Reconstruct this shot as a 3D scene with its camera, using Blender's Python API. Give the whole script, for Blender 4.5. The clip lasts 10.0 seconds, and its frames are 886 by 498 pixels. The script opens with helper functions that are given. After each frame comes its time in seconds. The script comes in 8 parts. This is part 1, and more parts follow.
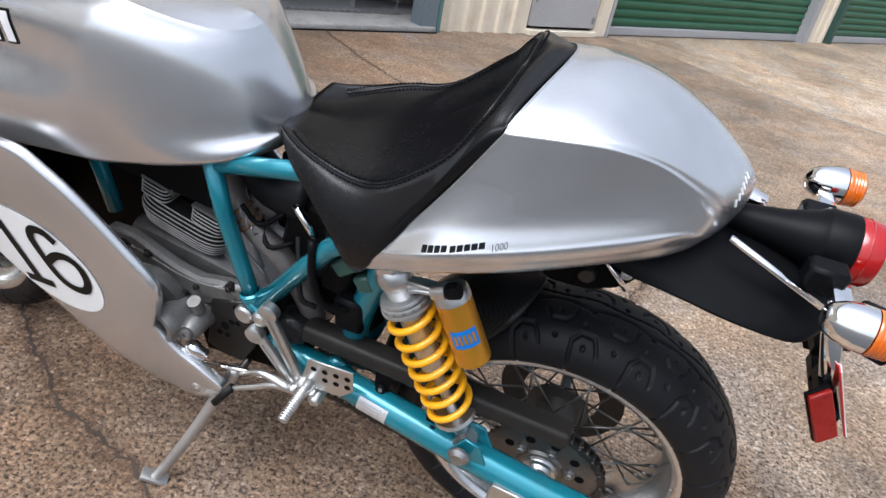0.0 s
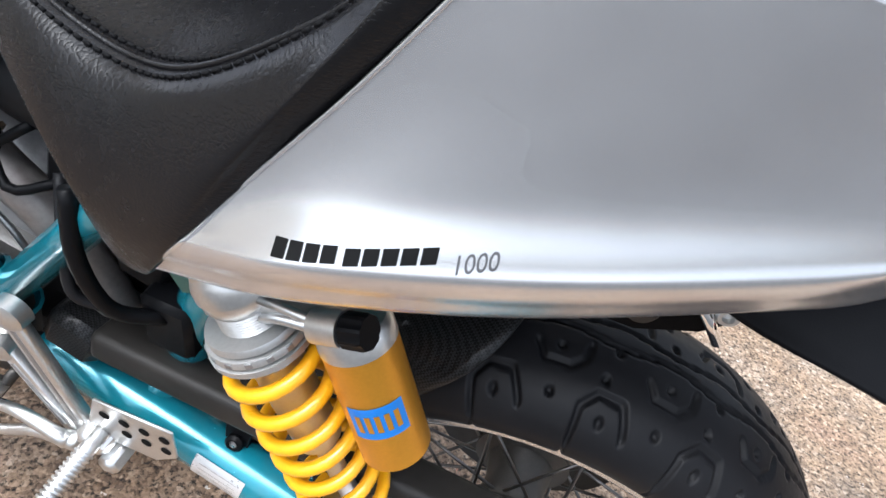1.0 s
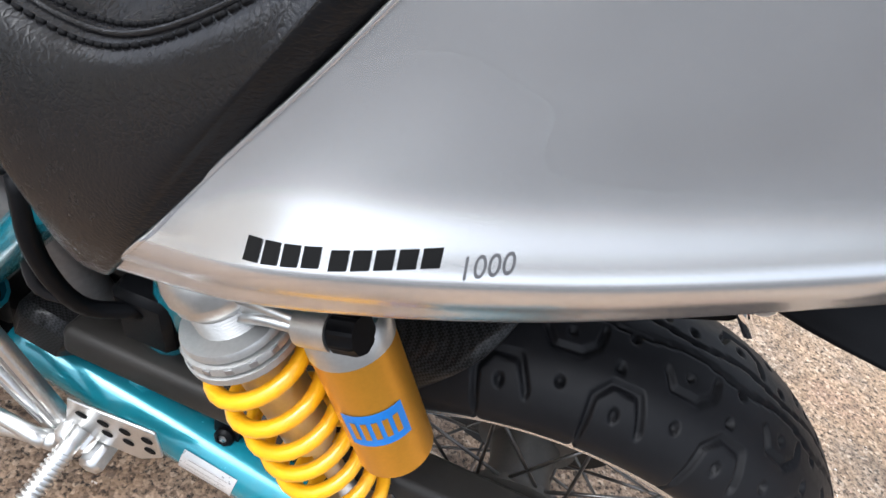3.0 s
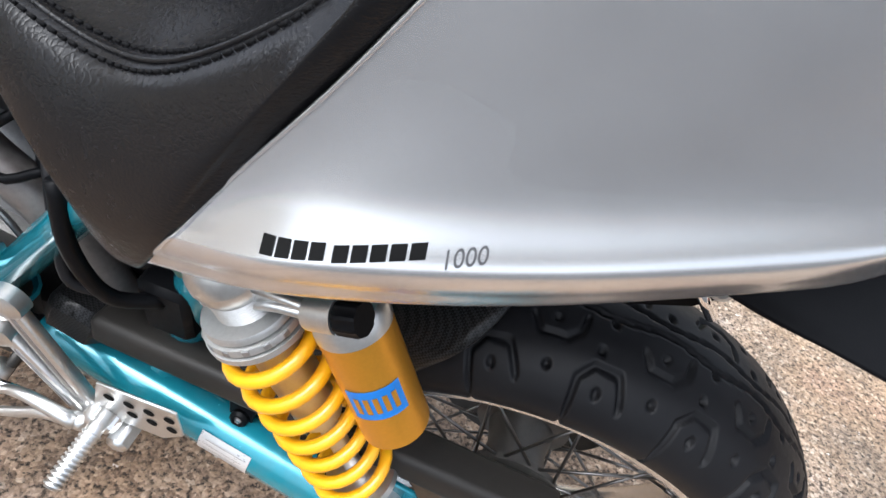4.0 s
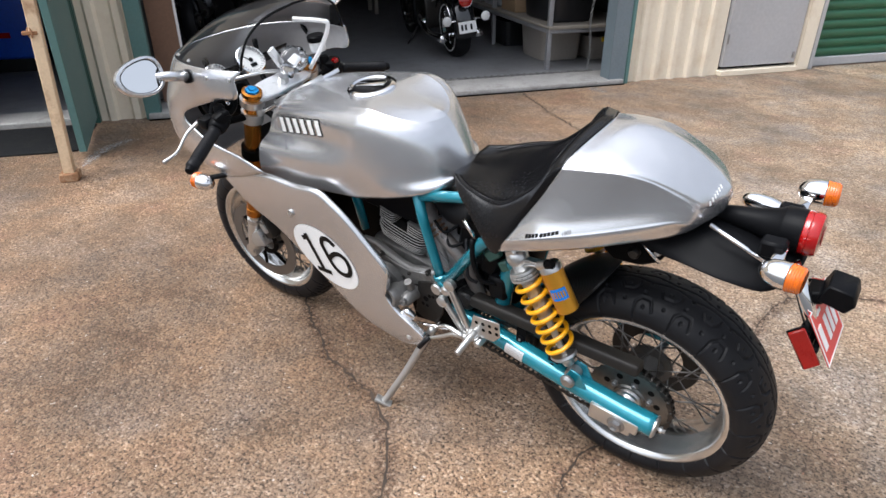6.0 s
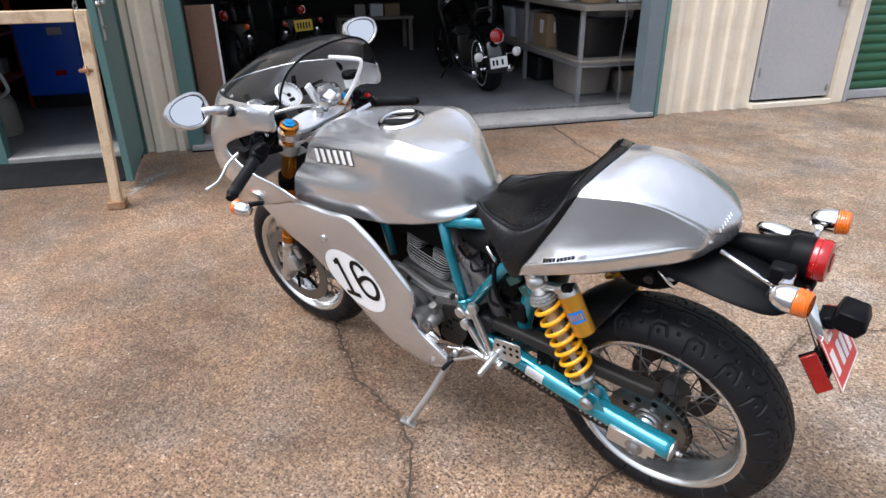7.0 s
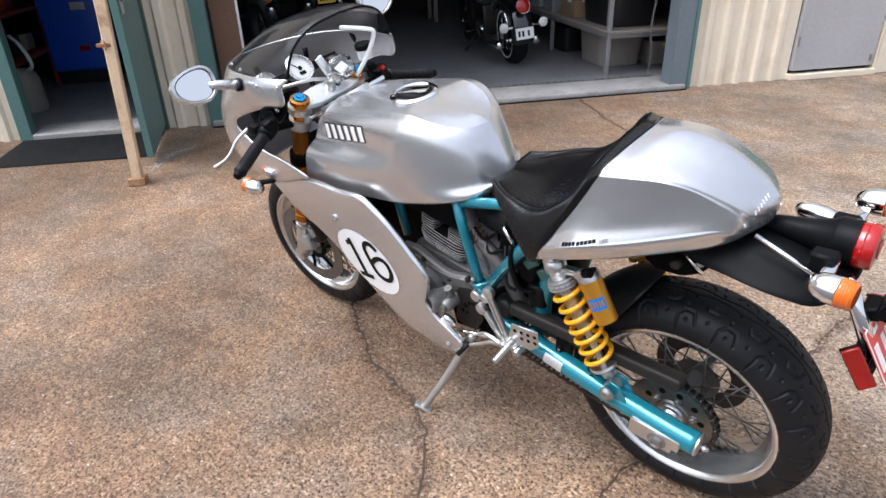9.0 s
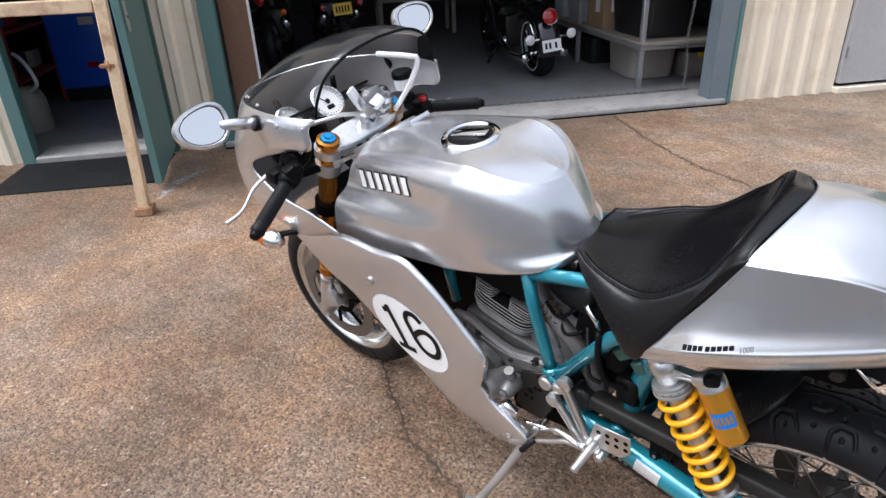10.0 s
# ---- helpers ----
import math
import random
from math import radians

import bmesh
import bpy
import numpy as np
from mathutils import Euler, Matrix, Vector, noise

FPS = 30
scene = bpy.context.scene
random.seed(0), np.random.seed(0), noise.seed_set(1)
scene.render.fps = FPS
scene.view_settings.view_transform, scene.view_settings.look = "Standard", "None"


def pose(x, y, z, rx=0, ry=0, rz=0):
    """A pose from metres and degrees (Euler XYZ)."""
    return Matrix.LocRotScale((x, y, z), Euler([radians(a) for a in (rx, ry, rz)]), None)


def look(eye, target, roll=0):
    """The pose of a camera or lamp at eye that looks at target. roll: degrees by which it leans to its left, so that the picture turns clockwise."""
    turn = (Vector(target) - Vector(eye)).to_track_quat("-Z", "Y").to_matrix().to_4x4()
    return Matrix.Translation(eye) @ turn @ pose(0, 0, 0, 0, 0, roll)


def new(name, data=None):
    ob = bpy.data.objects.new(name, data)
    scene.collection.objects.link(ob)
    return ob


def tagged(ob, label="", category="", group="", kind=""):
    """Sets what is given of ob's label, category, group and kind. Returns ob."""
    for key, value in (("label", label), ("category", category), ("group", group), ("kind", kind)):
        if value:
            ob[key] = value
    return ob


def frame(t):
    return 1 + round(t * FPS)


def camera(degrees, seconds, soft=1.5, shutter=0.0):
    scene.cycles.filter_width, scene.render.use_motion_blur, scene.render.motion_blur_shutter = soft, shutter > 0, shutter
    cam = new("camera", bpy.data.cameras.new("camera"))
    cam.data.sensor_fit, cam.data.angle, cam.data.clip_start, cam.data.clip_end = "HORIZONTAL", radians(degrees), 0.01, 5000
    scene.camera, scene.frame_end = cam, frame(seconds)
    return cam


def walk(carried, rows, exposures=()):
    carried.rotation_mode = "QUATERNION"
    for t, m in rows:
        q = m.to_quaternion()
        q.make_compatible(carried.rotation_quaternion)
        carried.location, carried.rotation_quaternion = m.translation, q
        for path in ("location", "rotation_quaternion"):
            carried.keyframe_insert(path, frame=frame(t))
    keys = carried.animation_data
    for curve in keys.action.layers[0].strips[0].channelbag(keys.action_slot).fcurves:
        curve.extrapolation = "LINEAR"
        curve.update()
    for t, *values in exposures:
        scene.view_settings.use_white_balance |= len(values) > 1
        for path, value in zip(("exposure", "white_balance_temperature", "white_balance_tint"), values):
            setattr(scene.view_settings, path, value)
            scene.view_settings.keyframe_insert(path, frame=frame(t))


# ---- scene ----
cam = camera(70.1, 10.0)
METRES, EYE, TILT, LEAN, TURN = 2.1, 1.3, -27.0, 0.0, 0.0
PATH = [
    (0, (-0.059, -0.964, 1.156), (-0.427, 0.727, 0.153), 11.2),
    (0.5, (-0.113, -0.677, 1.026), (-0.363, 0.935, -0.131), 15.0),
    (1, (-0.136, -0.54, 0.956), (-0.24, 1.093, -0.193), 19.8),
    (1.5, (-0.145, -0.507, 0.937), (-0.225, 1.095, -0.258), 20.2),
    (2, (-0.144, -0.502, 0.938), (-0.201, 1.091, -0.271), 20.2),
    (3.5, (-0.148, -0.495, 0.941), (-0.196, 1.069, -0.305), 19.6),
    (4, (-0.137, -0.528, 0.969), (-0.195, 1.029, -0.284), 19.1),
    (4.5, (-0.078, -0.705, 1.079), (-0.232, 0.897, -0.108), 13.7),
    (4.8, (0.011, -0.904, 1.156), (-0.35, 0.709, 0.03), 7.2),
    (5, (0.011, -1.06, 1.222), (-0.408, 0.524, 0.077), 6.1),
    (5.5, (0.117, -1.296, 1.333), (-0.662, 0.215, 0.278), 0.5),
    (6, (0.324, -1.43, 1.378), (-0.68, 0.027, 0.447), 0.2),
    (6.2, (0.373, -1.479, 1.398), (-0.664, 0.003, 0.543), 0.4),
    (7.3, (0.393, -1.476, 1.392), (-0.733, -0.049, 0.556), -0.6),
    (7.5, (0.401, -1.466, 1.388), (-0.73, -0.02, 0.594), -0.1),
    (8, (0.406, -1.456, 1.392), (-0.773, -0.029, 0.634), -1.6),
    (8.5, (0.396, -1.423, 1.379), (-0.705, -0.005, 0.497), -0.2),
    (9, (0.362, -1.395, 1.375), (-0.795, -0.042, 0.464), -1.6),
    (9.5, (0.214, -1.344, 1.38), (-0.952, 0.02, 0.496), -0.6),
    (10, (0.045, -1.194, 1.372), (-1.145, 0.144, 0.482), -2.2),
]
walk(cam, [(t, look(eye, target, roll)) for t, eye, target, roll in PATH], [(0, 0.44, 5950, 10), (0.5, 0.78, 5950, 10), (1, 1.07, 5950, 9), (3.5, 0.98, 6050, 9), (4, 1.02, 6050, 9), (4.5, 1.10, 6550, 10), (5, 0.98, 6500, 10), (5.5, 0.68, 6400, 10), (6, 0.56, 6150, 10), (7.5, 0.66, 6000, 12), (8.5, 0.70, 6000, 12), (10, 0.60, 6000, 12)])


# ---- sky and sun: bright overcast ----
world = bpy.data.worlds.new("sky")
scene.world = world
world.use_nodes = True
wn, wl = world.node_tree.nodes, world.node_tree.links
sky = wn.new("ShaderNodeTexSky")
sky.sky_type, sky.sun_disc = "NISHITA", False
sky.sun_elevation, sky.sun_rotation = radians(62), radians(218)
sky.dust_density, sky.ozone_density = 4.0, 1.0
veil = wn.new("ShaderNodeHueSaturation")
veil.inputs["Saturation"].default_value = 0.32
wl.new(sky.outputs[0], veil.inputs["Color"])
# cloud cover: brightest overhead, dim towards the horizon
way, part_z, cloud, cover = wn.new("ShaderNodeTexCoord"), wn.new("ShaderNodeSeparateXYZ"), wn.new("ShaderNodeMapRange"), wn.new("ShaderNodeVectorMath")
cloud.inputs[1].default_value, cloud.inputs[2].default_value, cloud.inputs[3].default_value, cloud.inputs[4].default_value = 0.0, 1.0, 1.18, 2.20
cover.operation = "SCALE"
wl.new(way.outputs["Generated"], part_z.inputs[0])
rise = wn.new("ShaderNodeMath")
rise.operation = "POWER"
rise.inputs[1].default_value = 1.15
wl.new(part_z.outputs["Z"], rise.inputs[0])
wl.new(rise.outputs[0], cloud.inputs[0])
wl.new(veil.outputs[0], cover.inputs[0])
wl.new(cloud.outputs[0], cover.inputs["Scale"])
wl.new(cover.outputs[0], wn["Background"].inputs["Color"])
wn["Background"].inputs["Strength"].default_value = 0.115
sun_data = bpy.data.lights.new("sun", "SUN")
sun_data.energy, sun_data.angle, sun_data.color = 1.45, radians(42), (1.0, 0.98, 0.95)
sun = new("sun", sun_data)
sun.matrix_world = look((-3.6, -4.6, 11.0), (0, 0, 0))


# ---- materials ----
def mat(name, color, rough=0.5, metal=0.0, var=0.12, scale=30.0, bump=0.0, bscale=300.0, coat=0.0, dirt=0.0, dirt_color=(0.2, 0.16, 0.11), dscale=6.0, trans=0.0, spec=0.5):
    m = bpy.data.materials.new(name)
    m.use_nodes = True
    n, l = m.node_tree.nodes, m.node_tree.links
    b = n["Principled BSDF"]
    b.inputs["Metallic"].default_value = metal
    b.inputs["Coat Weight"].default_value = coat
    b.inputs["Specular IOR Level"].default_value = spec
    b.inputs["Coat Roughness"].default_value = 0.06
    b.inputs["Transmission Weight"].default_value = trans
    tc = n.new("ShaderNodeTexCoord")
    big = n.new("ShaderNodeTexNoise")
    big.inputs["Scale"].default_value, big.inputs["Detail"].default_value = scale * 0.2, 4
    fine = n.new("ShaderNodeTexNoise")
    fine.inputs["Scale"].default_value, fine.inputs["Detail"].default_value = scale * 6, 3
    for t in (big, fine):
        l.new(tc.outputs["Object"], t.inputs["Vector"])
    add = n.new("ShaderNodeMath")
    add.operation = "ADD"
    l.new(big.outputs["Fac"], add.inputs[0])
    l.new(fine.outputs["Fac"], add.inputs[1])
    rng = n.new("ShaderNodeMapRange")
    rng.inputs[1].default_value, rng.inputs[2].default_value = 0.6, 1.4
    rng.inputs[3].default_value, rng.inputs[4].default_value = 1 - var, 1 + var
    l.new(add.outputs[0], rng.inputs[0])
    mul = n.new("ShaderNodeVectorMath")
    mul.operation = "SCALE"
    mul.inputs[0].default_value = color
    l.new(rng.outputs[0], mul.inputs["Scale"])
    out = mul.outputs[0]
    if dirt > 0:
        dn = n.new("ShaderNodeTexNoise")
        dn.inputs["Scale"].default_value, dn.inputs["Detail"].default_value, dn.inputs["Roughness"].default_value = dscale, 7, 0.65
        l.new(tc.outputs["Object"], dn.inputs["Vector"])
        dr = n.new("ShaderNodeMapRange")
        dr.inputs[1].default_value, dr.inputs[2].default_value = 0.5, 0.78
        dr.inputs[3].default_value, dr.inputs[4].default_value = 0.0, dirt
        l.new(dn.outputs["Fac"], dr.inputs[0])
        mx = n.new("ShaderNodeMix")
        mx.data_type = "RGBA"
        l.new(dr.outputs[0], mx.inputs[0])
        l.new(out, mx.inputs[6])
        mx.inputs[7].default_value = (*dirt_color, 1)
        out = mx.outputs[2]
    l.new(out, b.inputs["Base Color"])
    rr = n.new("ShaderNodeMapRange")
    rr.inputs[1].default_value, rr.inputs[2].default_value = 0.6, 1.4
    rr.inputs[3].default_value, rr.inputs[4].default_value = max(rough * 0.85, 0.02), min(rough * 1.15, 1)
    l.new(add.outputs[0], rr.inputs[0])
    l.new(rr.outputs[0], b.inputs["Roughness"])
    if bump > 0:
        bn = n.new("ShaderNodeTexNoise")
        bn.inputs["Scale"].default_value, bn.inputs["Detail"].default_value = bscale, 4
        l.new(tc.outputs["Object"], bn.inputs["Vector"])
        bp = n.new("ShaderNodeBump")
        bp.inputs["Strength"].default_value, bp.inputs["Distance"].default_value = bump, 0.4 / bscale
        l.new(bn.outputs["Fac"], bp.inputs["Height"])
        l.new(bp.outputs[0], b.inputs["Normal"])
    return m


def ramp(n, stops):
    r = n.new("ShaderNodeValToRGB")
    while len(r.color_ramp.elements) < len(stops):
        r.color_ramp.elements.new(0.5)
    for e, (p, c) in zip(r.color_ramp.elements, stops):
        e.position, e.color = p, (*c, 1)
    return r


def aggregate(name, light, stain, paler_tail=True):
    """Exposed-aggregate concrete: pebbles, fines, broad stains; paler and greyer towards the tail of the bike."""
    m = bpy.data.materials.new(name)
    m.use_nodes = True
    n, l = m.node_tree.nodes, m.node_tree.links
    b = n["Principled BSDF"]
    tc = n.new("ShaderNodeTexCoord")

    def noise_at(scale, detail, rough=0.5):
        t = n.new("ShaderNodeTexNoise")
        t.inputs["Scale"].default_value, t.inputs["Detail"].default_value, t.inputs["Roughness"].default_value = scale, detail, rough
        l.new(tc.outputs["Object"], t.inputs["Vector"])
        return t.outputs["Fac"]

    def cells(scale):
        t = n.new("ShaderNodeTexVoronoi")
        t.inputs["Scale"].default_value = scale
        l.new(tc.outputs["Object"], t.inputs["Vector"])
        sp = n.new("ShaderNodeSeparateColor")
        l.new(t.outputs["Color"], sp.inputs[0])
        return sp.outputs[0], t.outputs["Distance"]

    def span(src, a, b2, lo, hi):
        t = n.new("ShaderNodeMapRange")
        for i, v in enumerate((a, b2, lo, hi), 1):
            t.inputs[i].default_value = v
        l.new(src, t.inputs[0])
        return t.outputs[0]

    def maths(op, x, y):
        t = n.new("ShaderNodeMath")
        t.operation = op
        l.new(x, t.inputs[0])
        if hasattr(y, "links"):
            l.new(y, t.inputs[1])
        else:
            t.inputs[1].default_value = y
        return t.outputs[0]

    def blend(fac, x, y, kind="MIX"):
        t = n.new("ShaderNodeMix")
        t.data_type, t.blend_type = "RGBA", kind
        if hasattr(fac, "links"):
            l.new(fac, t.inputs[0])
        else:
            t.inputs[0].default_value = fac
        l.new(x, t.inputs[6])
        l.new(y, t.inputs[7])
        return t.outputs[2]

    k = light
    big_cell, big_dist = cells(120)
    small_cell, small_dist = cells(230)
    peb = ramp(n, [(0.0, (0.085 * k, 0.055 * k, 0.042 * k)), (0.20, (0.22 * k, 0.155 * k, 0.115 * k)), (0.55, (0.362 * k, 0.272 * k, 0.206 * k)), (0.86, (0.475 * k, 0.372 * k, 0.293 * k)), (1.0, (0.72 * k, 0.63 * k, 0.55 * k))])
    l.new(big_cell, peb.inputs[0])
    fin = ramp(n, [(0.0, (0.16 * k, 0.110 * k, 0.082 * k)), (0.5, (0.345 * k, 0.258 * k, 0.194 * k)), (1.0, (0.475 * k, 0.372 * k, 0.296 * k))])
    l.new(small_cell, fin.inputs[0])
    colour = blend(0.5, peb.outputs[0], fin.outputs[0])
    # blotches: rusty, ochre and grey
    tone = ramp(n, [(0.34, (0.95, 0.95, 0.92)), (0.46, (1.00, 0.93, 0.80)), (0.56, (1.04, 0.90, 0.70)), (0.68, (1.04, 0.84, 0.70))])
    l.new(noise_at(2.3, 6, 0.62), tone.inputs[0])
    colour = blend(1.0, colour, tone.outputs[0], "MULTIPLY")
    value = span(noise_at(0.8, 7, 0.62), 0.36, 0.66, stain, 1.22)
    value = maths("MULTIPLY", value, span(noise_at(7, 6, 0.65), 0.30, 0.70, 0.74, 1.20))
    # dark pits and matrix between the stones, ragged and uneven
    pits = span(noise_at(105, 6, 0.72), 0.39, 0.48, 0.12, 1.18)
    value = maths("MULTIPLY", value, pits)
    value = maths("MULTIPLY", value, span(noise_at(32, 4, 0.6), 0.30, 0.62, 0.80, 1.10))
    if paler_tail:
        # the colour turns paler and greyer behind the bike, with a ragged edge
        sp = n.new("ShaderNodeSeparateXYZ")
        l.new(tc.outputs["Object"], sp.inputs[0])
        way = maths("ADD", maths("MULTIPLY", sp.outputs[0], 0.9), maths("MULTIPLY", sp.outputs[1], 0.36))
        way = maths("ADD", way, maths("MULTIPLY", noise_at(1.1, 5, 0.6), 1.4))
        pale = span(way, 0.35, 1.45, 0.0, 1.0)
        value = maths("MULTIPLY", value, span(pale, 0, 1, 0.96, 1.28))
        wash = ramp(n, [(0.0, (1.035, 0.985, 0.965)), (1.0, (0.935, 1.0, 1.09))])
        l.new(pale, wash.inputs[0])
        colour = blend(1.0, colour, wash.outputs[0], "MULTIPLY")
    else:
        grey = n.new("ShaderNodeRGB")
        grey.outputs[0].default_value = (0.90, 1.0, 1.10, 1)
        colour = blend(1.0, colour, grey.outputs[0], "MULTIPLY")
    sc = n.new("ShaderNodeVectorMath")
    sc.operation = "SCALE"
    l.new(colour, sc.inputs[0])
    l.new(value, sc.inputs["Scale"])
    # a few white and rust-red stones
    odd, _ = cells(95)
    speck = maths("MULTIPLY", maths("GREATER_THAN", odd, 0.993), maths("GREATER_THAN", noise_at(160, 1), 0.56))
    pick = ramp(n, [(0.0, (0.56, 0.52, 0.46)), (0.9965, (0.56, 0.52, 0.46)), (0.997, (0.30, 0.12, 0.07))])
    l.new(odd, pick.inputs[0])
    l.new(blend(speck, sc.outputs[0], pick.outputs[0]), b.inputs["Base Color"])
    b.inputs["Roughness"].default_value = 0.72
    bp = n.new("ShaderNodeBump")
    bp.inputs["Strength"].default_value, bp.inputs["Distance"].default_value = 1.0, 0.003
    l.new(maths("ADD", big_dist, maths("MULTIPLY", pits, -0.35)), bp.inputs["Height"])
    bp.invert = True
    l.new(bp.outputs[0], b.inputs["Normal"])
    return m


def clear(name, tint, gloss=0.12, rough=0.03):
    """Thin clear sheet: see-through with a Fresnel gloss."""
    m = bpy.data.materials.new(name)
    m.use_nodes = True
    n, l = m.node_tree.nodes, m.node_tree.links
    tr, gl, fr, mx = n.new("ShaderNodeBsdfTransparent"), n.new("ShaderNodeBsdfGlossy"), n.new("ShaderNodeFresnel"), n.new("ShaderNodeMixShader")
    tr.inputs["Color"].default_value = (*tint, 1)
    gl.inputs["Roughness"].default_value = rough
    fr.inputs["IOR"].default_value = 1.0 + gloss * 4
    l.new(fr.outputs[0], mx.inputs[0])
    l.new(tr.outputs[0], mx.inputs[1])
    l.new(gl.outputs[0], mx.inputs[2])
    l.new(mx.outputs[0], n["Material Output"].inputs["Surface"])
    return m


def weave(name):
    """Carbon weave under lacquer."""
    m = mat(name, (0.01, 0.01, 0.011), 0.40, 0.0, 0.1, 60, coat=0.12, spec=0.15)
    n, l = m.node_tree.nodes, m.node_tree.links
    ck = n.new("ShaderNodeTexChecker")
    ck.inputs["Scale"].default_value = 480
    ck.inputs[1].default_value, ck.inputs[2].default_value = (0.004, 0.004, 0.004, 1), (0.022, 0.022, 0.023, 1)
    tc = n.new("ShaderNodeTexCoord")
    l.new(tc.outputs["Object"], ck.inputs["Vector"])
    l.new(ck.outputs[0], n["Principled BSDF"].inputs["Base Color"])
    return m


GROUND = aggregate("exposed_aggregate_concrete", 0.75, 0.50)
APRON = aggregate("pale_concrete", 1.42, 0.62, False)
SILVER = mat("silver_metallic_paint", (0.665, 0.67, 0.685), 0.21, 0.88, 0.03, 6, coat=0.25)
sn, sl = SILVER.node_tree.nodes, SILVER.node_tree.links
for tex in sn:
    if tex.type == "TEX_NOISE":
        tex.inputs["Detail"].default_value = 0
sl.remove(sn["Principled BSDF"].inputs["Roughness"].links[0])
sn["Principled BSDF"].inputs["Roughness"].default_value = 0.26
# metal flakes: tiny facets that tilt the base coat, the lacquer stays smooth
flake, tiny = sn.new("ShaderNodeTexNoise"), sn.new("ShaderNodeBump")
flake.inputs["Scale"].default_value, flake.inputs["Detail"].default_value = 1100, 2
tiny.inputs["Strength"].default_value, tiny.inputs["Distance"].default_value = 0.10, 0.0004
sl.new(sn["Texture Coordinate"].outputs["Object"], flake.inputs["Vector"])
sl.new(flake.outputs["Fac"], tiny.inputs["Height"])
sl.new(tiny.outputs[0], sn["Principled BSDF"].inputs["Normal"])
LEATHER = mat("black_leather", (0.0045, 0.0045, 0.0052), 0.25, 0, 0.25, 20, bump=0.20, bscale=520, spec=0.30)
# wrinkled grain: short stretched creases over the fine pores
ln, ll = LEATHER.node_tree.nodes, LEATHER.node_tree.links
warp, crease, fold = ln.new("ShaderNodeMapping"), ln.new("ShaderNodeTexVoronoi"), ln.new("ShaderNodeBump")
warp.inputs["Scale"].default_value = (230, 140, 420)
warp.inputs["Rotation"].default_value = (0.3, 0.7, 0.2)
crease.feature = "DISTANCE_TO_EDGE"
crease.inputs["Scale"].default_value = 1.0
lift = ln.new("ShaderNodeMapRange")
lift.inputs[1].default_value, lift.inputs[2].default_value = 0.0, 0.22
ll.new(ln["Texture Coordinate"].outputs["Object"], warp.inputs["Vector"])
wob = ln.new("ShaderNodeTexNoise")
wob.inputs["Scale"].default_value, wob.inputs["Detail"].default_value = 70, 3
ll.new(ln["Texture Coordinate"].outputs["Object"], wob.inputs["Vector"])
wadd = ln.new("ShaderNodeVectorMath")
wadd.operation = "MULTIPLY_ADD"
ll.new(wob.outputs["Color"], wadd.inputs[0])
wadd.inputs[1].default_value = (1.6, 1.6, 1.6)
ll.new(warp.outputs[0], wadd.inputs[2])
ll.new(wadd.outputs[0], crease.inputs["Vector"])
ll.new(crease.outputs["Distance"], lift.inputs[0])
fold.inputs["Strength"].default_value, fold.inputs["Distance"].default_value = 0.22, 0.0005
ll.new(lift.outputs[0], fold.inputs["Height"])
ll.new(ln["Bump"].outputs[0], fold.inputs["Normal"])
ll.new(fold.outputs[0], ln["Principled BSDF"].inputs["Normal"])

THREAD = mat("black_thread", (0.006, 0.006, 0.0065), 0.8, bump=0.3, bscale=900, spec=0.1)
TEAL = mat("teal_metallic_paint", (0.015, 0.21, 0.275), 0.24, 0.35, 0.06, 30, coat=0.5, dirt=0.15, dscale=30)
YELLOW = mat("yellow_spring_paint", (0.86, 0.40, 0.004), 0.32, 0, 0.08, 40, coat=0.3, dirt=0.25, dirt_color=(0.5, 0.2, 0.01), dscale=60)
GOLD = mat("gold_anodised", (0.66, 0.31, 0.03), 0.36, 0.75, 0.07, 60)
FORKGOLD = mat("gold_fork_tube", (0.42, 0.16, 0.022), 0.22, 0.9, 0.1, 40)
BLUE_AN = mat("blue_anodised", (0.02, 0.28, 0.62), 0.25, 0.6, 0.08, 60)
LOGO_BLUE = mat("blue_print", (0.01, 0.17, 0.55), 0.4)
CHROME = mat("chrome", (0.86, 0.86, 0.87), 0.05, 1.0, 0.02, 20)
ALU = mat("satin_aluminium", (0.62, 0.62, 0.61), 0.33, 0.95, 0.08, 60, bump=0.1, bscale=700, dirt=0.2, dscale=40)
ALU_CAST = mat("cast_aluminium", (0.50, 0.50, 0.49), 0.45, 0.85, 0.12, 60, bump=0.25, bscale=500)
ENGINE = mat("grey_engine_casting", (0.10, 0.098, 0.095), 0.45, 0.4, 0.15, 40, bump=0.3, bscale=420, dirt=0.5, dirt_color=(0.018, 0.015, 0.012), dscale=25, spec=0.4)
STEEL = mat("dull_steel", (0.33, 0.33, 0.33), 0.4, 0.9, 0.15, 60, dirt=0.3, dirt_color=(0.08, 0.06, 0.045), dscale=50)
DARKSTEEL = mat("dark_oily_steel", (0.05, 0.047, 0.044), 0.42, 0.8, 0.2, 60, dirt=0.4, dirt_color=(0.02, 0.017, 0.014), dscale=60)
PLASTIC = mat("black_plastic", (0.004, 0.0042, 0.005), 0.42, 0, 0.15, 20, bump=0.2, bscale=900, spec=0.09)
MATTE = mat("matte_black_paint", (0.003, 0.003, 0.0033), 0.55, 0.0, 0.18, 25, bump=0.15, bscale=700, dirt=0.2, dirt_color=(0.008, 0.007, 0.006), dscale=20, spec=0.04)
CARBON = weave("carbon_fibre")
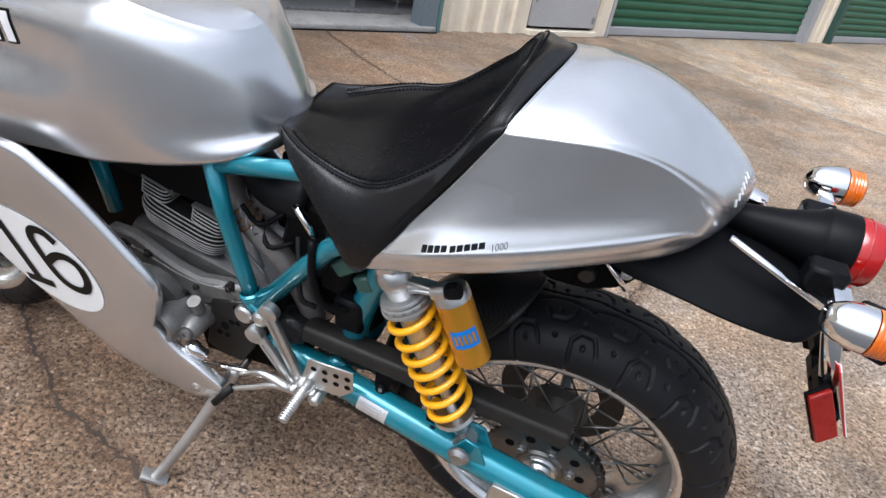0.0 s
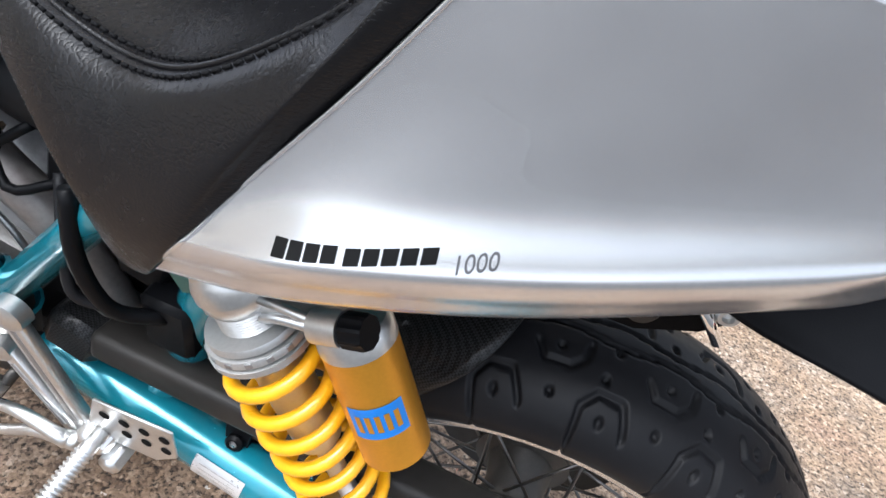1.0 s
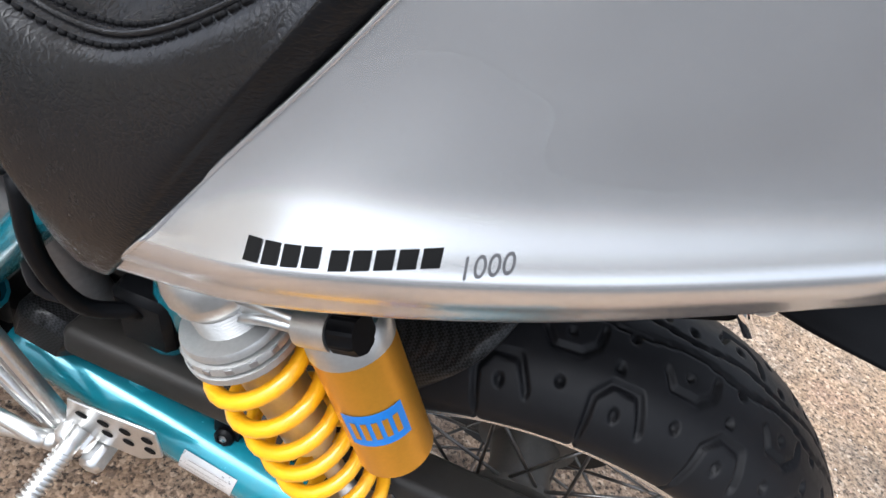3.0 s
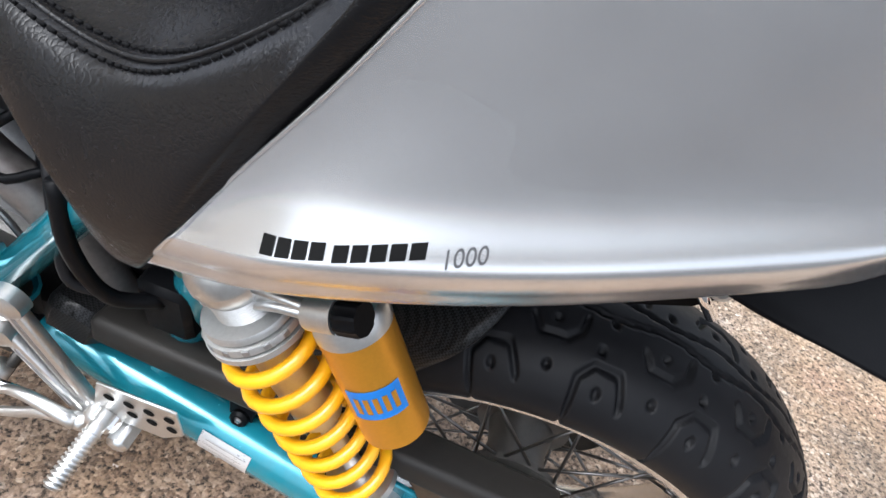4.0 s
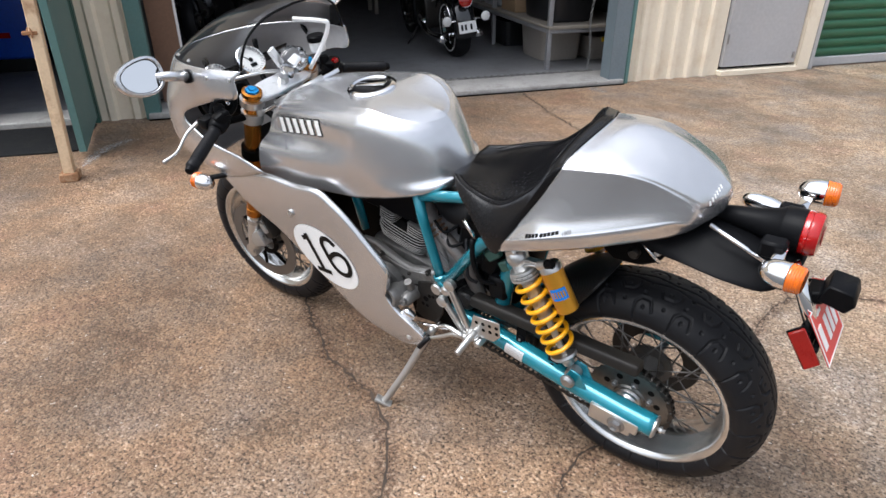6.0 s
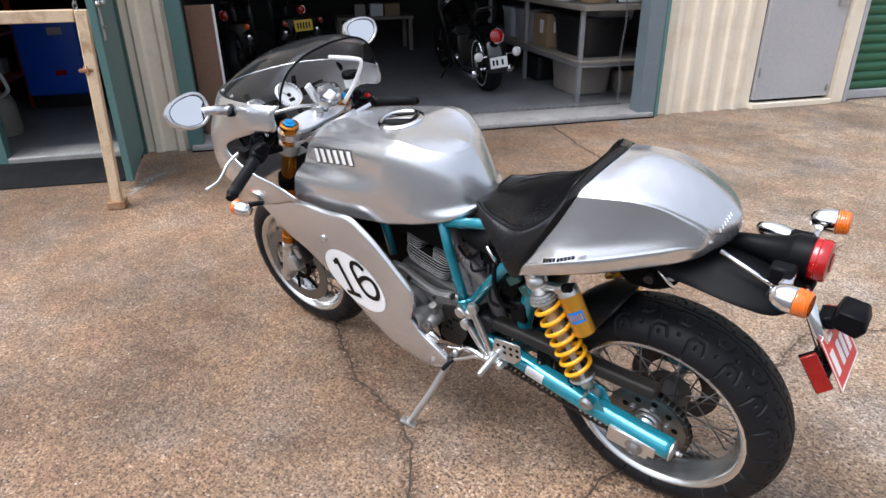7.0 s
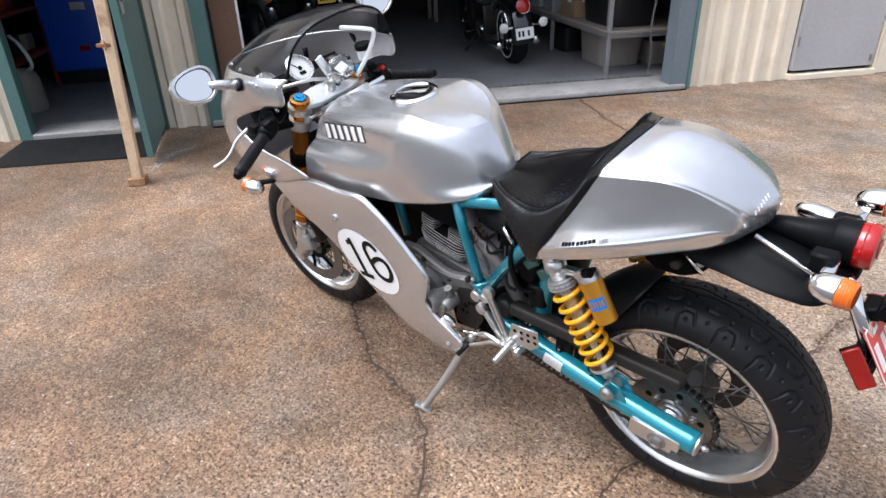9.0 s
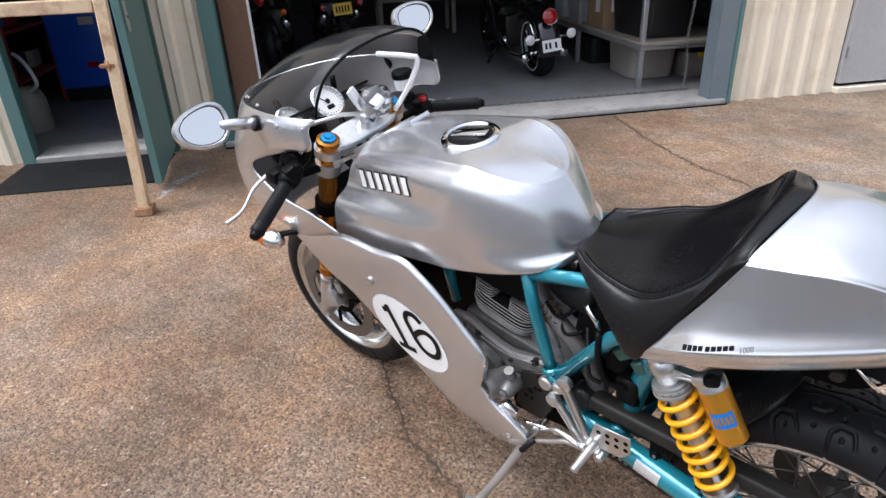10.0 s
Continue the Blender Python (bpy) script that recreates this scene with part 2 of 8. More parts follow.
RUBBER = mat("tyre_rubber", (0.0075, 0.0076, 0.0090), 0.52, 0, 0.25, 25, bump=0.15, bscale=900, dirt=0.18, dirt_color=(0.032, 0.030, 0.027), dscale=9, spec=0.20)
GROOVE = mat("groove_rubber", (0.003, 0.003, 0.003), 0.9, spec=0.1)
RED_LENS = mat("red_lens", (0.33, 0.004, 0.004), 0.08, 0, 0.05, 40, coat=0.5)
AMBER = mat("amber_lens", (0.66, 0.13, 0.006), 0.1, 0, 0.08, 60, coat=0.8)
REFLECT = mat("red_reflector", (0.30, 0.010, 0.005), 0.30, 0, 0.2, 120, coat=0.15)
PLATE_RED = mat("red_plate_paint", (0.66, 0.03, 0.03), 0.35, 0, 0.08, 30, coat=0.2)
WHITE = mat("white_paint", (0.80, 0.80, 0.79), 0.38, 0, 0.04, 20)
BLACK_INK = mat("black_print", (0.005, 0.005, 0.005), 0.45, spec=0.12)
LABEL = mat("foil_label", (0.66, 0.67, 0.68), 0.3, 0.5, 0.06, 60)
SCREEN = clear("smoked_screen", (0.90, 0.91, 0.92), 0.12)
CLEARP = clear("clear_plastic", (0.92, 0.93, 0.94), 0.14, 0.12)
DIAL = mat("white_dial", (0.74, 0.74, 0.72), 0.5)
CREAM = mat("cream_wall_sheet", (0.84, 0.75, 0.60), 0.5, 0, 0.05, 6, bump=0.1, bscale=90, dirt=0.5, dirt_color=(0.58, 0.42, 0.26), dscale=3.5)
GREEN = mat("green_trim_paint", (0.10, 0.205, 0.195), 0.45, 0, 0.12, 10, dirt=0.3, dirt_color=(0.14, 0.17, 0.15), dscale=7)
GREEN_DARK = mat("dark_green_trim", (0.03, 0.085, 0.07), 0.45, 0, 0.12, 10)
SLAT = mat("green_roller_paint", (0.022, 0.115, 0.055), 0.4, 0, 0.15, 8, dirt=0.3, dirt_color=(0.09, 0.13, 0.09), dscale=5)
GREYDOOR = mat("grey_door_paint", (0.44, 0.445, 0.46), 0.33, 0.1, 0.1, 5, dirt=0.4, dirt_color=(0.52, 0.49, 0.47), dscale=3)
RUSTY = mat("cream_rusty_steel", (0.72, 0.55, 0.36), 0.55, 0, 0.12, 14, bump=0.25, bscale=160, dirt=0.95, dirt_color=(0.30, 0.13, 0.05), dscale=9)
FLOOR_IN = mat("grey_concrete_floor", (0.20, 0.20, 0.205), 0.5, 0, 0.3, 8, bump=0.3, bscale=150, dirt=0.75, dirt_color=(0.11, 0.105, 0.098), dscale=5)
SILL = mat("worn_concrete_sill", (0.37, 0.355, 0.335), 0.8, 0, 0.25, 12, bump=0.5, bscale=90, dirt=0.6, dirt_color=(0.14, 0.125, 0.11), dscale=8)
SEAL = mat("gritty_door_seal", (0.15, 0.145, 0.14), 0.9, 0, 0.4, 30, bump=0.6, bscale=120, dirt=0.7, dirt_color=(0.06, 0.055, 0.05), dscale=14)
JAMB = mat("blue_grey_jamb_paint", (0.16, 0.20, 0.225), 0.45, 0, 0.12, 10, dirt=0.3, dirt_color=(0.24, 0.25, 0.25), dscale=7)
# near-black: the gloom of the unlit room is put into this colour
INNER_GLOOM = mat("inner_wall_gloom", (0.05, 0.049, 0.048), 0.85, 0, 0.15, 5)
STAIN = mat("damp_crack_stain", (0.135, 0.080, 0.052), 0.85, 0, 0.3, 40, bump=0.4, bscale=160)
sn, sl = STAIN.node_tree.nodes, STAIN.node_tree.links
edge, patchy, keep = sn.new("ShaderNodeAttribute"), sn.new("ShaderNodeTexNoise"), sn.new("ShaderNodeMath")
edge.attribute_name = "cover"
patchy.inputs["Scale"].default_value, patchy.inputs["Detail"].default_value = 60, 6
wash = sn.new("ShaderNodeMapRange")
wash.inputs[1].default_value, wash.inputs[2].default_value, wash.inputs[4].default_value = 0.40, 0.60, 0.75
sl.new(sn["Texture Coordinate"].outputs["Object"], patchy.inputs["Vector"])
sl.new(patchy.outputs["Fac"], wash.inputs[0])
keep.operation = "MULTIPLY"
sl.new(wash.outputs[0], keep.inputs[0])
sl.new(edge.outputs["Fac"], keep.inputs[1])
sl.new(keep.outputs[0], sn["Principled BSDF"].inputs["Alpha"])
CHALK = STAIN.copy()
CHALK.name = "pale_scuff"
CHALK.node_tree.nodes["Vector Math"].inputs[0].default_value = (0.55, 0.53, 0.50)
CRACK = mat("crack_shadow", (0.05, 0.036, 0.026), 0.9, 0, 0.5, 60)


# ---- mesh tools ----
def cr(pts, n, crown=False):
    """n + 1 points along a smooth curve through pts; a crown runs on over the centre plane y = 0 without a kink."""
    p = [Vector(q) for q in pts]
    end = 2 * p[-1] - p[-2]
    if crown and abs(p[-1].y) < 1e-4 < abs(p[-2].y):
        end = Vector((p[-2].x, -p[-2].y, p[-2].z))
    p = [2 * p[0] - p[1]] + p + [end]
    out, m = [], len(pts) - 1
    for i in range(n + 1):
        s = i / n * m
        k = min(int(s), m - 1)
        t = s - k
        a, b, c, d = p[k:k + 4]
        out.append(0.5 * (2 * b + (c - a) * t + (2 * a - 5 * b + 4 * c - d) * t * t + (3 * b - a - 3 * c + d) * t ** 3))
    return out


def surf(rails, nu=32, nv=20, mirror=True):
    """A smooth sheet through rails of equal length, mirrored over y = 0."""
    cols = [cr(r, nu, mirror) for r in rails]
    bm = bmesh.new()
    rows = []
    for i in range(nu + 1):
        rows.append(cr([c[i] for c in cols], nv, mirror))
    for side in ((1, -1) if mirror else (1,)):
        vs = [[bm.verts.new((q.x, q.y * side, q.z)) for q in r] for r in rows]
        for i in range(nu):
            for j in range(nv):
                f = (vs[i][j], vs[i + 1][j], vs[i + 1][j + 1], vs[i][j + 1])
                bm.faces.new(f if side == 1 else f[::-1])
    bmesh.ops.remove_doubles(bm, verts=bm.verts, dist=1e-4)
    bmesh.ops.recalc_face_normals(bm, faces=bm.faces)
    return bm


def tube(pts, r, seg=10, bm=None, smooth=0, closed=False):
    """A round bar along pts; r is one radius or one for each point."""
    bm = bm or bmesh.new()
    n = len(pts)
    rad = list(r) if hasattr(r, "__len__") else [r] * n
    if smooth:
        rad = [v.x for v in cr([(q, 0, 0) for q in rad], smooth)]
        pts = cr(pts, smooth)
    p = [Vector(q) for q in pts]
    n = len(p)
    rings, up = [], None
    for i in range(n):
        if closed:
            t = (p[(i + 1) % n] - p[i - 1]).normalized()
        else:
            t = (p[min(i + 1, n - 1)] - p[max(i - 1, 0)]).normalized()
        if up is None:
            up = t.orthogonal().normalized()
        up = (up - t * up.dot(t)).normalized()
        si = t.cross(up)
        rings.append([bm.verts.new(p[i] + rad[i] * (math.cos(2 * math.pi * k / seg) * up + math.sin(2 * math.pi * k / seg) * si)) for k in range(seg)])
    for i in range(n if closed else n - 1):
        a, b = rings[i], rings[(i + 1) % n]
        for k in range(seg):
            bm.faces.new((a[k], a[(k + 1) % seg], b[(k + 1) % seg], b[k]))
    if not closed:
        bm.faces.new(rings[0][::-1])
        bm.faces.new(rings[-1])
    return bm


def lathe(profile, at, axis=(0, 1, 0), seg=32, bm=None, closed=False):
    """Revolve (radius, height) pairs about axis through at."""
    bm = bm or bmesh.new()
    a = Vector(axis).normalized()
    e1 = a.orthogonal().normalized()
    e2 = a.cross(e1)
    at = Vector(at)
    rings = []
    for r, h in profile:
        rings.append([bm.verts.new(at + a * h + max(r, 1e-5) * (math.cos(2 * math.pi * k / seg) * e1 + math.sin(2 * math.pi * k / seg) * e2)) for k in range(seg)])
    for i in range(len(rings) if closed else len(rings) - 1):
        p, q = rings[i], rings[(i + 1) % len(rings)]
        for k in range(seg):
            bm.faces.new((p[k], p[(k + 1) % seg], q[(k + 1) % seg], q[k]))
    bmesh.ops.remove_doubles(bm, verts=[v for r in (rings[0], rings[-1]) for v in r], dist=5e-5)
    bmesh.ops.recalc_face_normals(bm, faces=bm.faces)
    return bm


def box(size, m=None, bevel=0.003, bm=None, seg=1):
    """A box about its centre, or about m, with softened edges."""
    own = bmesh.new()
    bmesh.ops.create_cube(own, size=1)
    bmesh.ops.scale(own, vec=size, verts=own.verts)
    if bevel:
        bmesh.ops.bevel(own, geom=own.edges[:], offset=min(bevel, min(size) * 0.45), segments=seg, affect="EDGES", profile=0.5)
    if m is not None:
        bmesh.ops.transform(own, matrix=m, verts=own.verts)
    return join(bm, own)


def prism(outline, depth, m=None, bevel=0.0, bm=None):
    """A flat outline in x, y pushed along z by depth."""
    own = bmesh.new()
    lo = [own.verts.new((x, y, 0)) for x, y in outline]
    hi = [own.verts.new((x, y, depth)) for x, y in outline]
    k = len(lo)
    own.faces.new(lo[::-1])
    own.faces.new(hi)
    for i in range(k):
        own.faces.new((lo[i], lo[(i + 1) % k], hi[(i + 1) % k], hi[i]))
    bmesh.ops.recalc_face_normals(own, faces=own.faces)
    if bevel:
        bmesh.ops.bevel(own, geom=own.edges[:], offset=bevel, segments=1, affect="EDGES")
    if m is not None:
        bmesh.ops.transform(own, matrix=m, verts=own.verts)
    return join(bm, own)


def join(bm, own):
    if bm is None:
        return own
    data = bpy.data.meshes.new("tmp")
    own.to_mesh(data)
    own.free()
    bm.from_mesh(data)
    bpy.data.meshes.remove(data)
    return bm


def mesh_of(name, bm, material, sharp=38):
    for f in bm.faces:
        f.smooth = True
    lim = radians(sharp)
    for e in bm.edges:
        if len(e.link_faces) == 2 and e.calc_face_angle(0) > lim:
            e.smooth = False
    data = bpy.data.meshes.new(name)
    bm.to_mesh(data)
    bm.free()
    data.materials.append(material)
    return data


def part(name, bm, material, parent=None, label="", sharp=38, m=None):
    ob = new(name, mesh_of(name, bm, material, sharp))
    if parent is not None:
        ob.parent = parent
    if m is not None:
        ob.matrix_basis = m
    return tagged(ob, label)


def thing(name, label, category, m=None, group="", kind=""):
    ob = new(name)
    ob.empty_display_size = 0.1
    if m is not None:
        ob.matrix_basis = m
    return tagged(ob, label, category, group, kind)


def solid(ob, t, offset=-1.0):
    s = ob.modifiers.new("thickness", "SOLIDIFY")
    s.thickness, s.offset = t, offset
    return ob


def oval(w, h, n=28, sq=2.0):
    """A rounded outline, from ellipse (2) to box (large)."""
    out = []
    for i in range(n):
        a = 2 * math.pi * i / n
        c, s = math.cos(a), math.sin(a)
        out.append((w / 2 * math.copysign(abs(c) ** (2 / sq), c), h / 2 * math.copysign(abs(s) ** (2 / sq), s)))
    return out


def bolt(bm, at, r=0.006, h=0.006, axis=(0, -1, 0)):
    return lathe([(0, 0), (r, 0), (r, h * 0.8), (r * 0.8, h), (r * 0.5, h), (r * 0.45, h * 0.5), (0, h * 0.5)], at, axis, 12, bm)


# ---- ground and building ----
def quad_sheet(x0, x1, y0, y1, z=0.0):
    bm = bmesh.new()
    bm.faces.new([bm.verts.new(p) for p in ((x0, y0, z), (x1, y0, z), (x1, y1, z), (x0, y1, z))])
    return bm


WALL = pose(-1.76, 4.42, 0, 0, 0, 52)   # x along the front, y into the building


def setting(name, bm, material, label, m=WALL, sharp=38, category="wall"):
    ob = part(name, bm, material, None, label, sharp, m)
    return tagged(ob, category=category, kind="structure")


setting("ground", quad_sheet(-250, 250, -250, 250), GROUND, "tan exposed-aggregate concrete yard with stains", Matrix(), category="ground")
# newer pale slab in front of the green roller door
slab = bmesh.new()
slab.faces.new([slab.verts.new(p) for p in ((2.30, -0.02, 0.004), (2.47, -0.8, 0.004), (2.45, -1.6, 0.004), (2.47, -2.25, 0.004), (2.6, -2.9, 0.004), (3.0, -4.3, 0.004), (9.5, -6.5, 0.004), (9.5, -0.02, 0.004))])
setting("pavement", slab, APRON, "paler concrete slab before the roller door", category="pavement")


# colour of the added unseen ground that the silver paint reflects
UNSEEN_GREY = mat("unseen_reflected_grey", (0.060, 0.060, 0.060), 0.85, 0, 0.15, 8, bump=0.2, bscale=150, dirt=0.3, dirt_color=(0.085, 0.083, 0.080), dscale=2)


def crack(pts, width, seed, m=None, stain=0.035):
    """A wandering crack, a thin dark ribbon in the concrete."""
    rnd = random.Random(seed)
    path = []
    for a, b in zip(pts, pts[1:]):
        k = max(3, int(math.dist(a, b) / 0.02))
        for i in range(k):
            t = i / k
            path.append(Vector((a[0] + (b[0] - a[0]) * t + rnd.uniform(-1, 1) * 0.006, a[1] + (b[1] - a[1]) * t + rnd.uniform(-1, 1) * 0.006, 0.0025)))
    bm = bmesh.new()
    prev = None
    for i, p in enumerate(path):
        d = (path[min(i + 1, len(path) - 1)] - path[max(i - 1, 0)]).normalized()
        w = width * rnd.uniform(0.25, 1.0)
        n = Vector((-d.y, d.x, 0)) * w
        cur = (bm.verts.new(p - n), bm.verts.new(p + n))
        if prev:
            bm.faces.new((prev[0], prev[1], cur[1], cur[0]))
        prev = cur
    ob = part("crack", bm, CRACK, None, "dark hairline crack in the concrete yard", m=m)
    tagged(ob, category="crack", kind="structure")
    # brown damp stain that follows the crack, ragged at its edges
    bm = bmesh.new()
    cover = bm.verts.layers.float.new("cover")
    prev, side = None, 0.0
    for i, p in enumerate(path):
        d = (path[min(i + 2, len(path) - 1)] - path[max(i - 2, 0)]).normalized()
        n = Vector((-d.y, d.x, 0))
        side = 0.8 * side + rnd.uniform(-0.006, 0.006)
        w = stain * rnd.uniform(0.6, 1.0) * min(1, i / 4, (len(path) - 1 - i) / 4)
        cur = []
        for k in range(5):
            v = bm.verts.new((p.x + n.x * ((k - 2) * w / 2 + side), p.y + n.y * ((k - 2) * w / 2 + side), 0.0014))
            v[cover] = (0, 0.65, 1, 0.65, 0)[k]
            cur.append(v)
        if prev:
            for k in range(4):
                bm.faces.new((prev[k], prev[k + 1], cur[k + 1], cur[k]))
        prev = cur
    ob2 = part("stain", bm, STAIN, ob, "brown damp stain along the crack")
    return ob


def corrugated(u0, u1, z0, z1, pitch=0.195, depth=0.028, front=0.0):
    """Ribbed wall sheeting with thickness; ribs stand proud towards -y."""
    bm = bmesh.new()
    xs = [(u0, 0)]
    k = int((u1 - u0) / pitch)
    off = ((u1 - u0) - k * pitch) / 2
    for i in range(k):
        c = u0 + off + pitch * (i + 0.5)
        for dx, d in ((-0.042, 0), (-0.022, depth), (0.022, depth), (0.042, 0)):
            xs.append((c + dx, d))
    xs.append((u1, 0))
    rows = [[bm.verts.new((x, front - d + back, z)) for x, d in xs] for back in (0, 0.06) for z in (z0, z1)]
    a, b, c, d = rows
    for i in range(len(xs) - 1):
        bm.faces.new((a[i], a[i + 1], b[i + 1], b[i]))
        bm.faces.new((c[i + 1], c[i], d[i], d[i + 1]))
        bm.faces.new((a[i + 1], a[i], c[i], c[i + 1]))
        bm.faces.new((b[i], b[i + 1], d[i + 1], d[i]))
    bm.faces.new((a[0], b[0], d[0], c[0]))
    bm.faces.new((a[-1], c[-1], d[-1], b[-1]))
    bmesh.ops.recalc_face_normals(bm, faces=bm.faces)
    return bm


TOP = 5.4
OPEN_L, OPEN_R, HEAD = -4.03, 0.0, 3.1
setting("wall_north_1", corrugated(-16, -5.45, 0, TOP), CREAM, "cream ribbed steel wall sheeting, stained at the foot", sharp=25)
setting("wall_north_2", corrugated(-4.39, -4.04, 0, TOP, 0.17), CREAM, "narrow cream ribbed wall between door and garage", sharp=25)
setting("wall_north_3", corrugated(0.07, 1.15, 0, TOP, 0.185), CREAM, "cream ribbed steel wall sheeting, dented near the ground", sharp=25)
setting("wall_north_4", box((0.16, 0.12, TOP), pose(2.14, 0, TOP / 2), 0.01), CREAM, "cream folded steel pier beside the grey door")
setting("wall_north_5", corrugated(6.45, 7.05, 0, TOP, 0.19), CREAM, "cream ribbed pier between roller doors", sharp=25)
setting("wall_north_6", corrugated(11.4, 22, 0, TOP, 0.19), CREAM, "cream ribbed steel wall sheeting", sharp=25)
setting("wall_north_7", corrugated(-5.45, -4.39, 2.1, TOP), CREAM, "cream ribbed wall over the side door", sharp=25)
setting("wall_north_8", corrugated(-4.04, 0.07, HEAD, TOP), CREAM, "cream ribbed wall over the garage opening", sharp=25)
setting("wall_north_9", corrugated(1.15, 2.06, 2.15, TOP), CREAM, "cream ribbed wall over the grey door", sharp=25)
setting("wall_north_10", corrugated(2.22, 6.45, HEAD, TOP), CREAM, "cream ribbed wall over the roller door", sharp=25)
setting("wall_north_11", corrugated(7.05, 11.4, HEAD, TOP), CREAM, "cream ribbed wall over the far roller door", sharp=25)
# inside
setting("floor_inside", box((28, 8.9, 0.06), pose(3, 4.50, 0.0), 0), FLOOR_IN, "dusty grey concrete workshop floor", category="floor")
setting("sill", box((4.1, 0.42, 0.05), pose(-2.0, 0.12, 0.022), 0.012, seg=2), SILL, "worn pale concrete threshold of the garage", category="trim")
seal = setting("seal_strip", box((3.95, 0.045, 0.014), pose(-2.02, 0.352, 0.042), 0.003), SEAL, "gritty dark strip where the roller door seals", category="trim")
for i in range(58):
    part("seal_rib", box((0.026, 0.040, 0.010), pose(-3.95 + i * 0.0665, 0.352, 0.0515, 0, 0, 24), 0.002), SEAL, seal)
setting("joint_gap", box((4.1, 0.014, 0.010), pose(-2.0, -0.097, 0.004), 0), MATTE, "dark open joint before the threshold", category="trim")
# walls and ceiling carry the room's shade in their colour
for k, (u, lab) in enumerate(((-8.6, "inner wall, gloom put into its colour"), (-4.27, "inner dividing wall, gloom put into its colour"), (1.6, "inner dividing wall, gloom put into its colour"), (17, "inner wall, gloom put into its colour")), 1):
    setting("wall_inner_%d" % k, box((0.1, 8.8, TOP - 0.05), pose(u, 4.48, TOP / 2), 0), INNER_GLOOM, "dim grey " + lab)
setting("wall_south_back", box((26, 0.12, TOP - 0.05), pose(4.2, 8.95, TOP / 2), 0), INNER_GLOOM, "grey back wall of the workshop, gloom put into its colour")
setting("ceiling", box((40, 9.5, 0.12), pose(3, 4.55, TOP + 0.06), 0), INNER_GLOOM, "workshop ceiling under a steel roof, gloom put into its colour", category="ceiling")


def trim(name, size, at, material=GREEN, label="green painted steel door jamb"):
    return setting(name, box(size, pose(*at), 0.004), material, label, category="trim")


trim("trim_jamb_right", (0.165, 0.16, HEAD), (-0.015, 0.02, HEAD / 2), JAMB, "blue-grey painted steel door jamb")
trim("trim_jamb_right_edge", (0.036, 0.07, HEAD), (0.086, -0.035, HEAD / 2), GREEN, "green painted corner flashing")
trim("trim_jamb_left", (0.11, 0.10, HEAD), (-4.015, -0.01, HEAD / 2), GREEN)
trim("trim_head", (4.1, 0.12, 0.12), (-2.02, 0.0, HEAD + 0.06))
trim("trim_side_left", (0.09, 0.10, 2.1), (-5.405, -0.01, 1.05))
trim("trim_side_right", (0.07, 0.10, 2.1), (-4.425, -0.01, 1.05), GREEN_DARK)
trim("trim_side_head", (1.06, 0.12, 0.09), (-4.92, -0.01, 2.14), GREEN_DARK)
trim("trim_roller_left", (0.05, 0.11, HEAD), (2.245, -0.005, HEAD / 2), GREYDOOR, "grey roller track beside the green door")
trim("trim_roller_right", (0.14, 0.13, HEAD), (6.38, -0.01, HEAD / 2), GREYDOOR, "grey roller track beside the green door")
trim("trim_roller_far", (0.1, 0.13, HEAD), (7.1, -0.02, HEAD / 2), GREEN_DARK)
trim("trim_door_foot", (0.93, 0.1, 0.05), (1.60, -0.03, 0.025), CREAM, "cream painted foot plate under the grey door")
setting("sill_side", box((0.90, 0.3, 0.05), pose(-4.91, 0.08, 0.024), 0.01), SILL, "worn concrete doorstep", category="trim")

# roller doors of curved slats
for k, (a, b) in enumerate(((2.27, 6.31), (7.15, 11.35)), 1):
    door = setting("door_%d" % k, box((b - a, 0.02, HEAD), pose((a + b) / 2, 0.075, HEAD / 2), 0), SLAT, "closed green roller door of ribbed slats", category="door")
    pr = [(0.0, 0.0), (0.012, -0.012), (0.03, -0.02), (0.055, -0.02), (0.075, -0.012), (0.082, 0.0), (0.082, 0.004), (0.0, 0.004)]
    base = None
    for i in range(int((HEAD - 0.1) / 0.092)):
        if base is None:
            bm = prism([(y, z) for z, y in pr], b - a, Matrix(((0, 0, 1, a), (1, 0, 0, 0.06), (0, 1, 0, 0), (0, 0, 0, 1))))
            base = mesh_of("slat", bm, SLAT)
        s = new("slat", base)
        s.parent = door
        s.location = (0, 0, 0.1 + 0.092 * i)
    part("foot_rail", box((b - a, 0.05, 0.09), pose((a + b) / 2, 0.05, 0.05), 0.008), GREYDOOR, door, "grey steel foot rail")

# grey personnel door with its lock plate
door = setting("door_3", box((0.88, 0.05, 2.05), pose(1.605, -0.012, 1.105), 0.004), GREYDOOR, "shut grey steel door, scuffed and faded", category="door")
lock = part("lock_plate", box((0.09, 0.02, 0.30), pose(1.96, -0.05, 1.08), 0.003), ALU_CAST, door, "galvanised lock guard plate")
bm = tube([(1.94, -0.06, 1.16), (1.94, -0.10, 1.16), (1.94, -0.10, 1.02), (1.94, -0.06, 1.02)], 0.007, 8, smooth=12)
part("pull_handle", bm, STEEL, door)
part("kick_latch", box((0.02, 0.015, 0.06), pose(2.0, -0.045, 0.16), 0.002), STEEL, door)
for z in (0.3, 1.8):
    part("hinge", lathe([(0, 0), (0.008, 0), (0.008, 0.09), (0, 0.09)], (1.17, -0.05, z), (0, 0, 1), 10), STEEL, door)

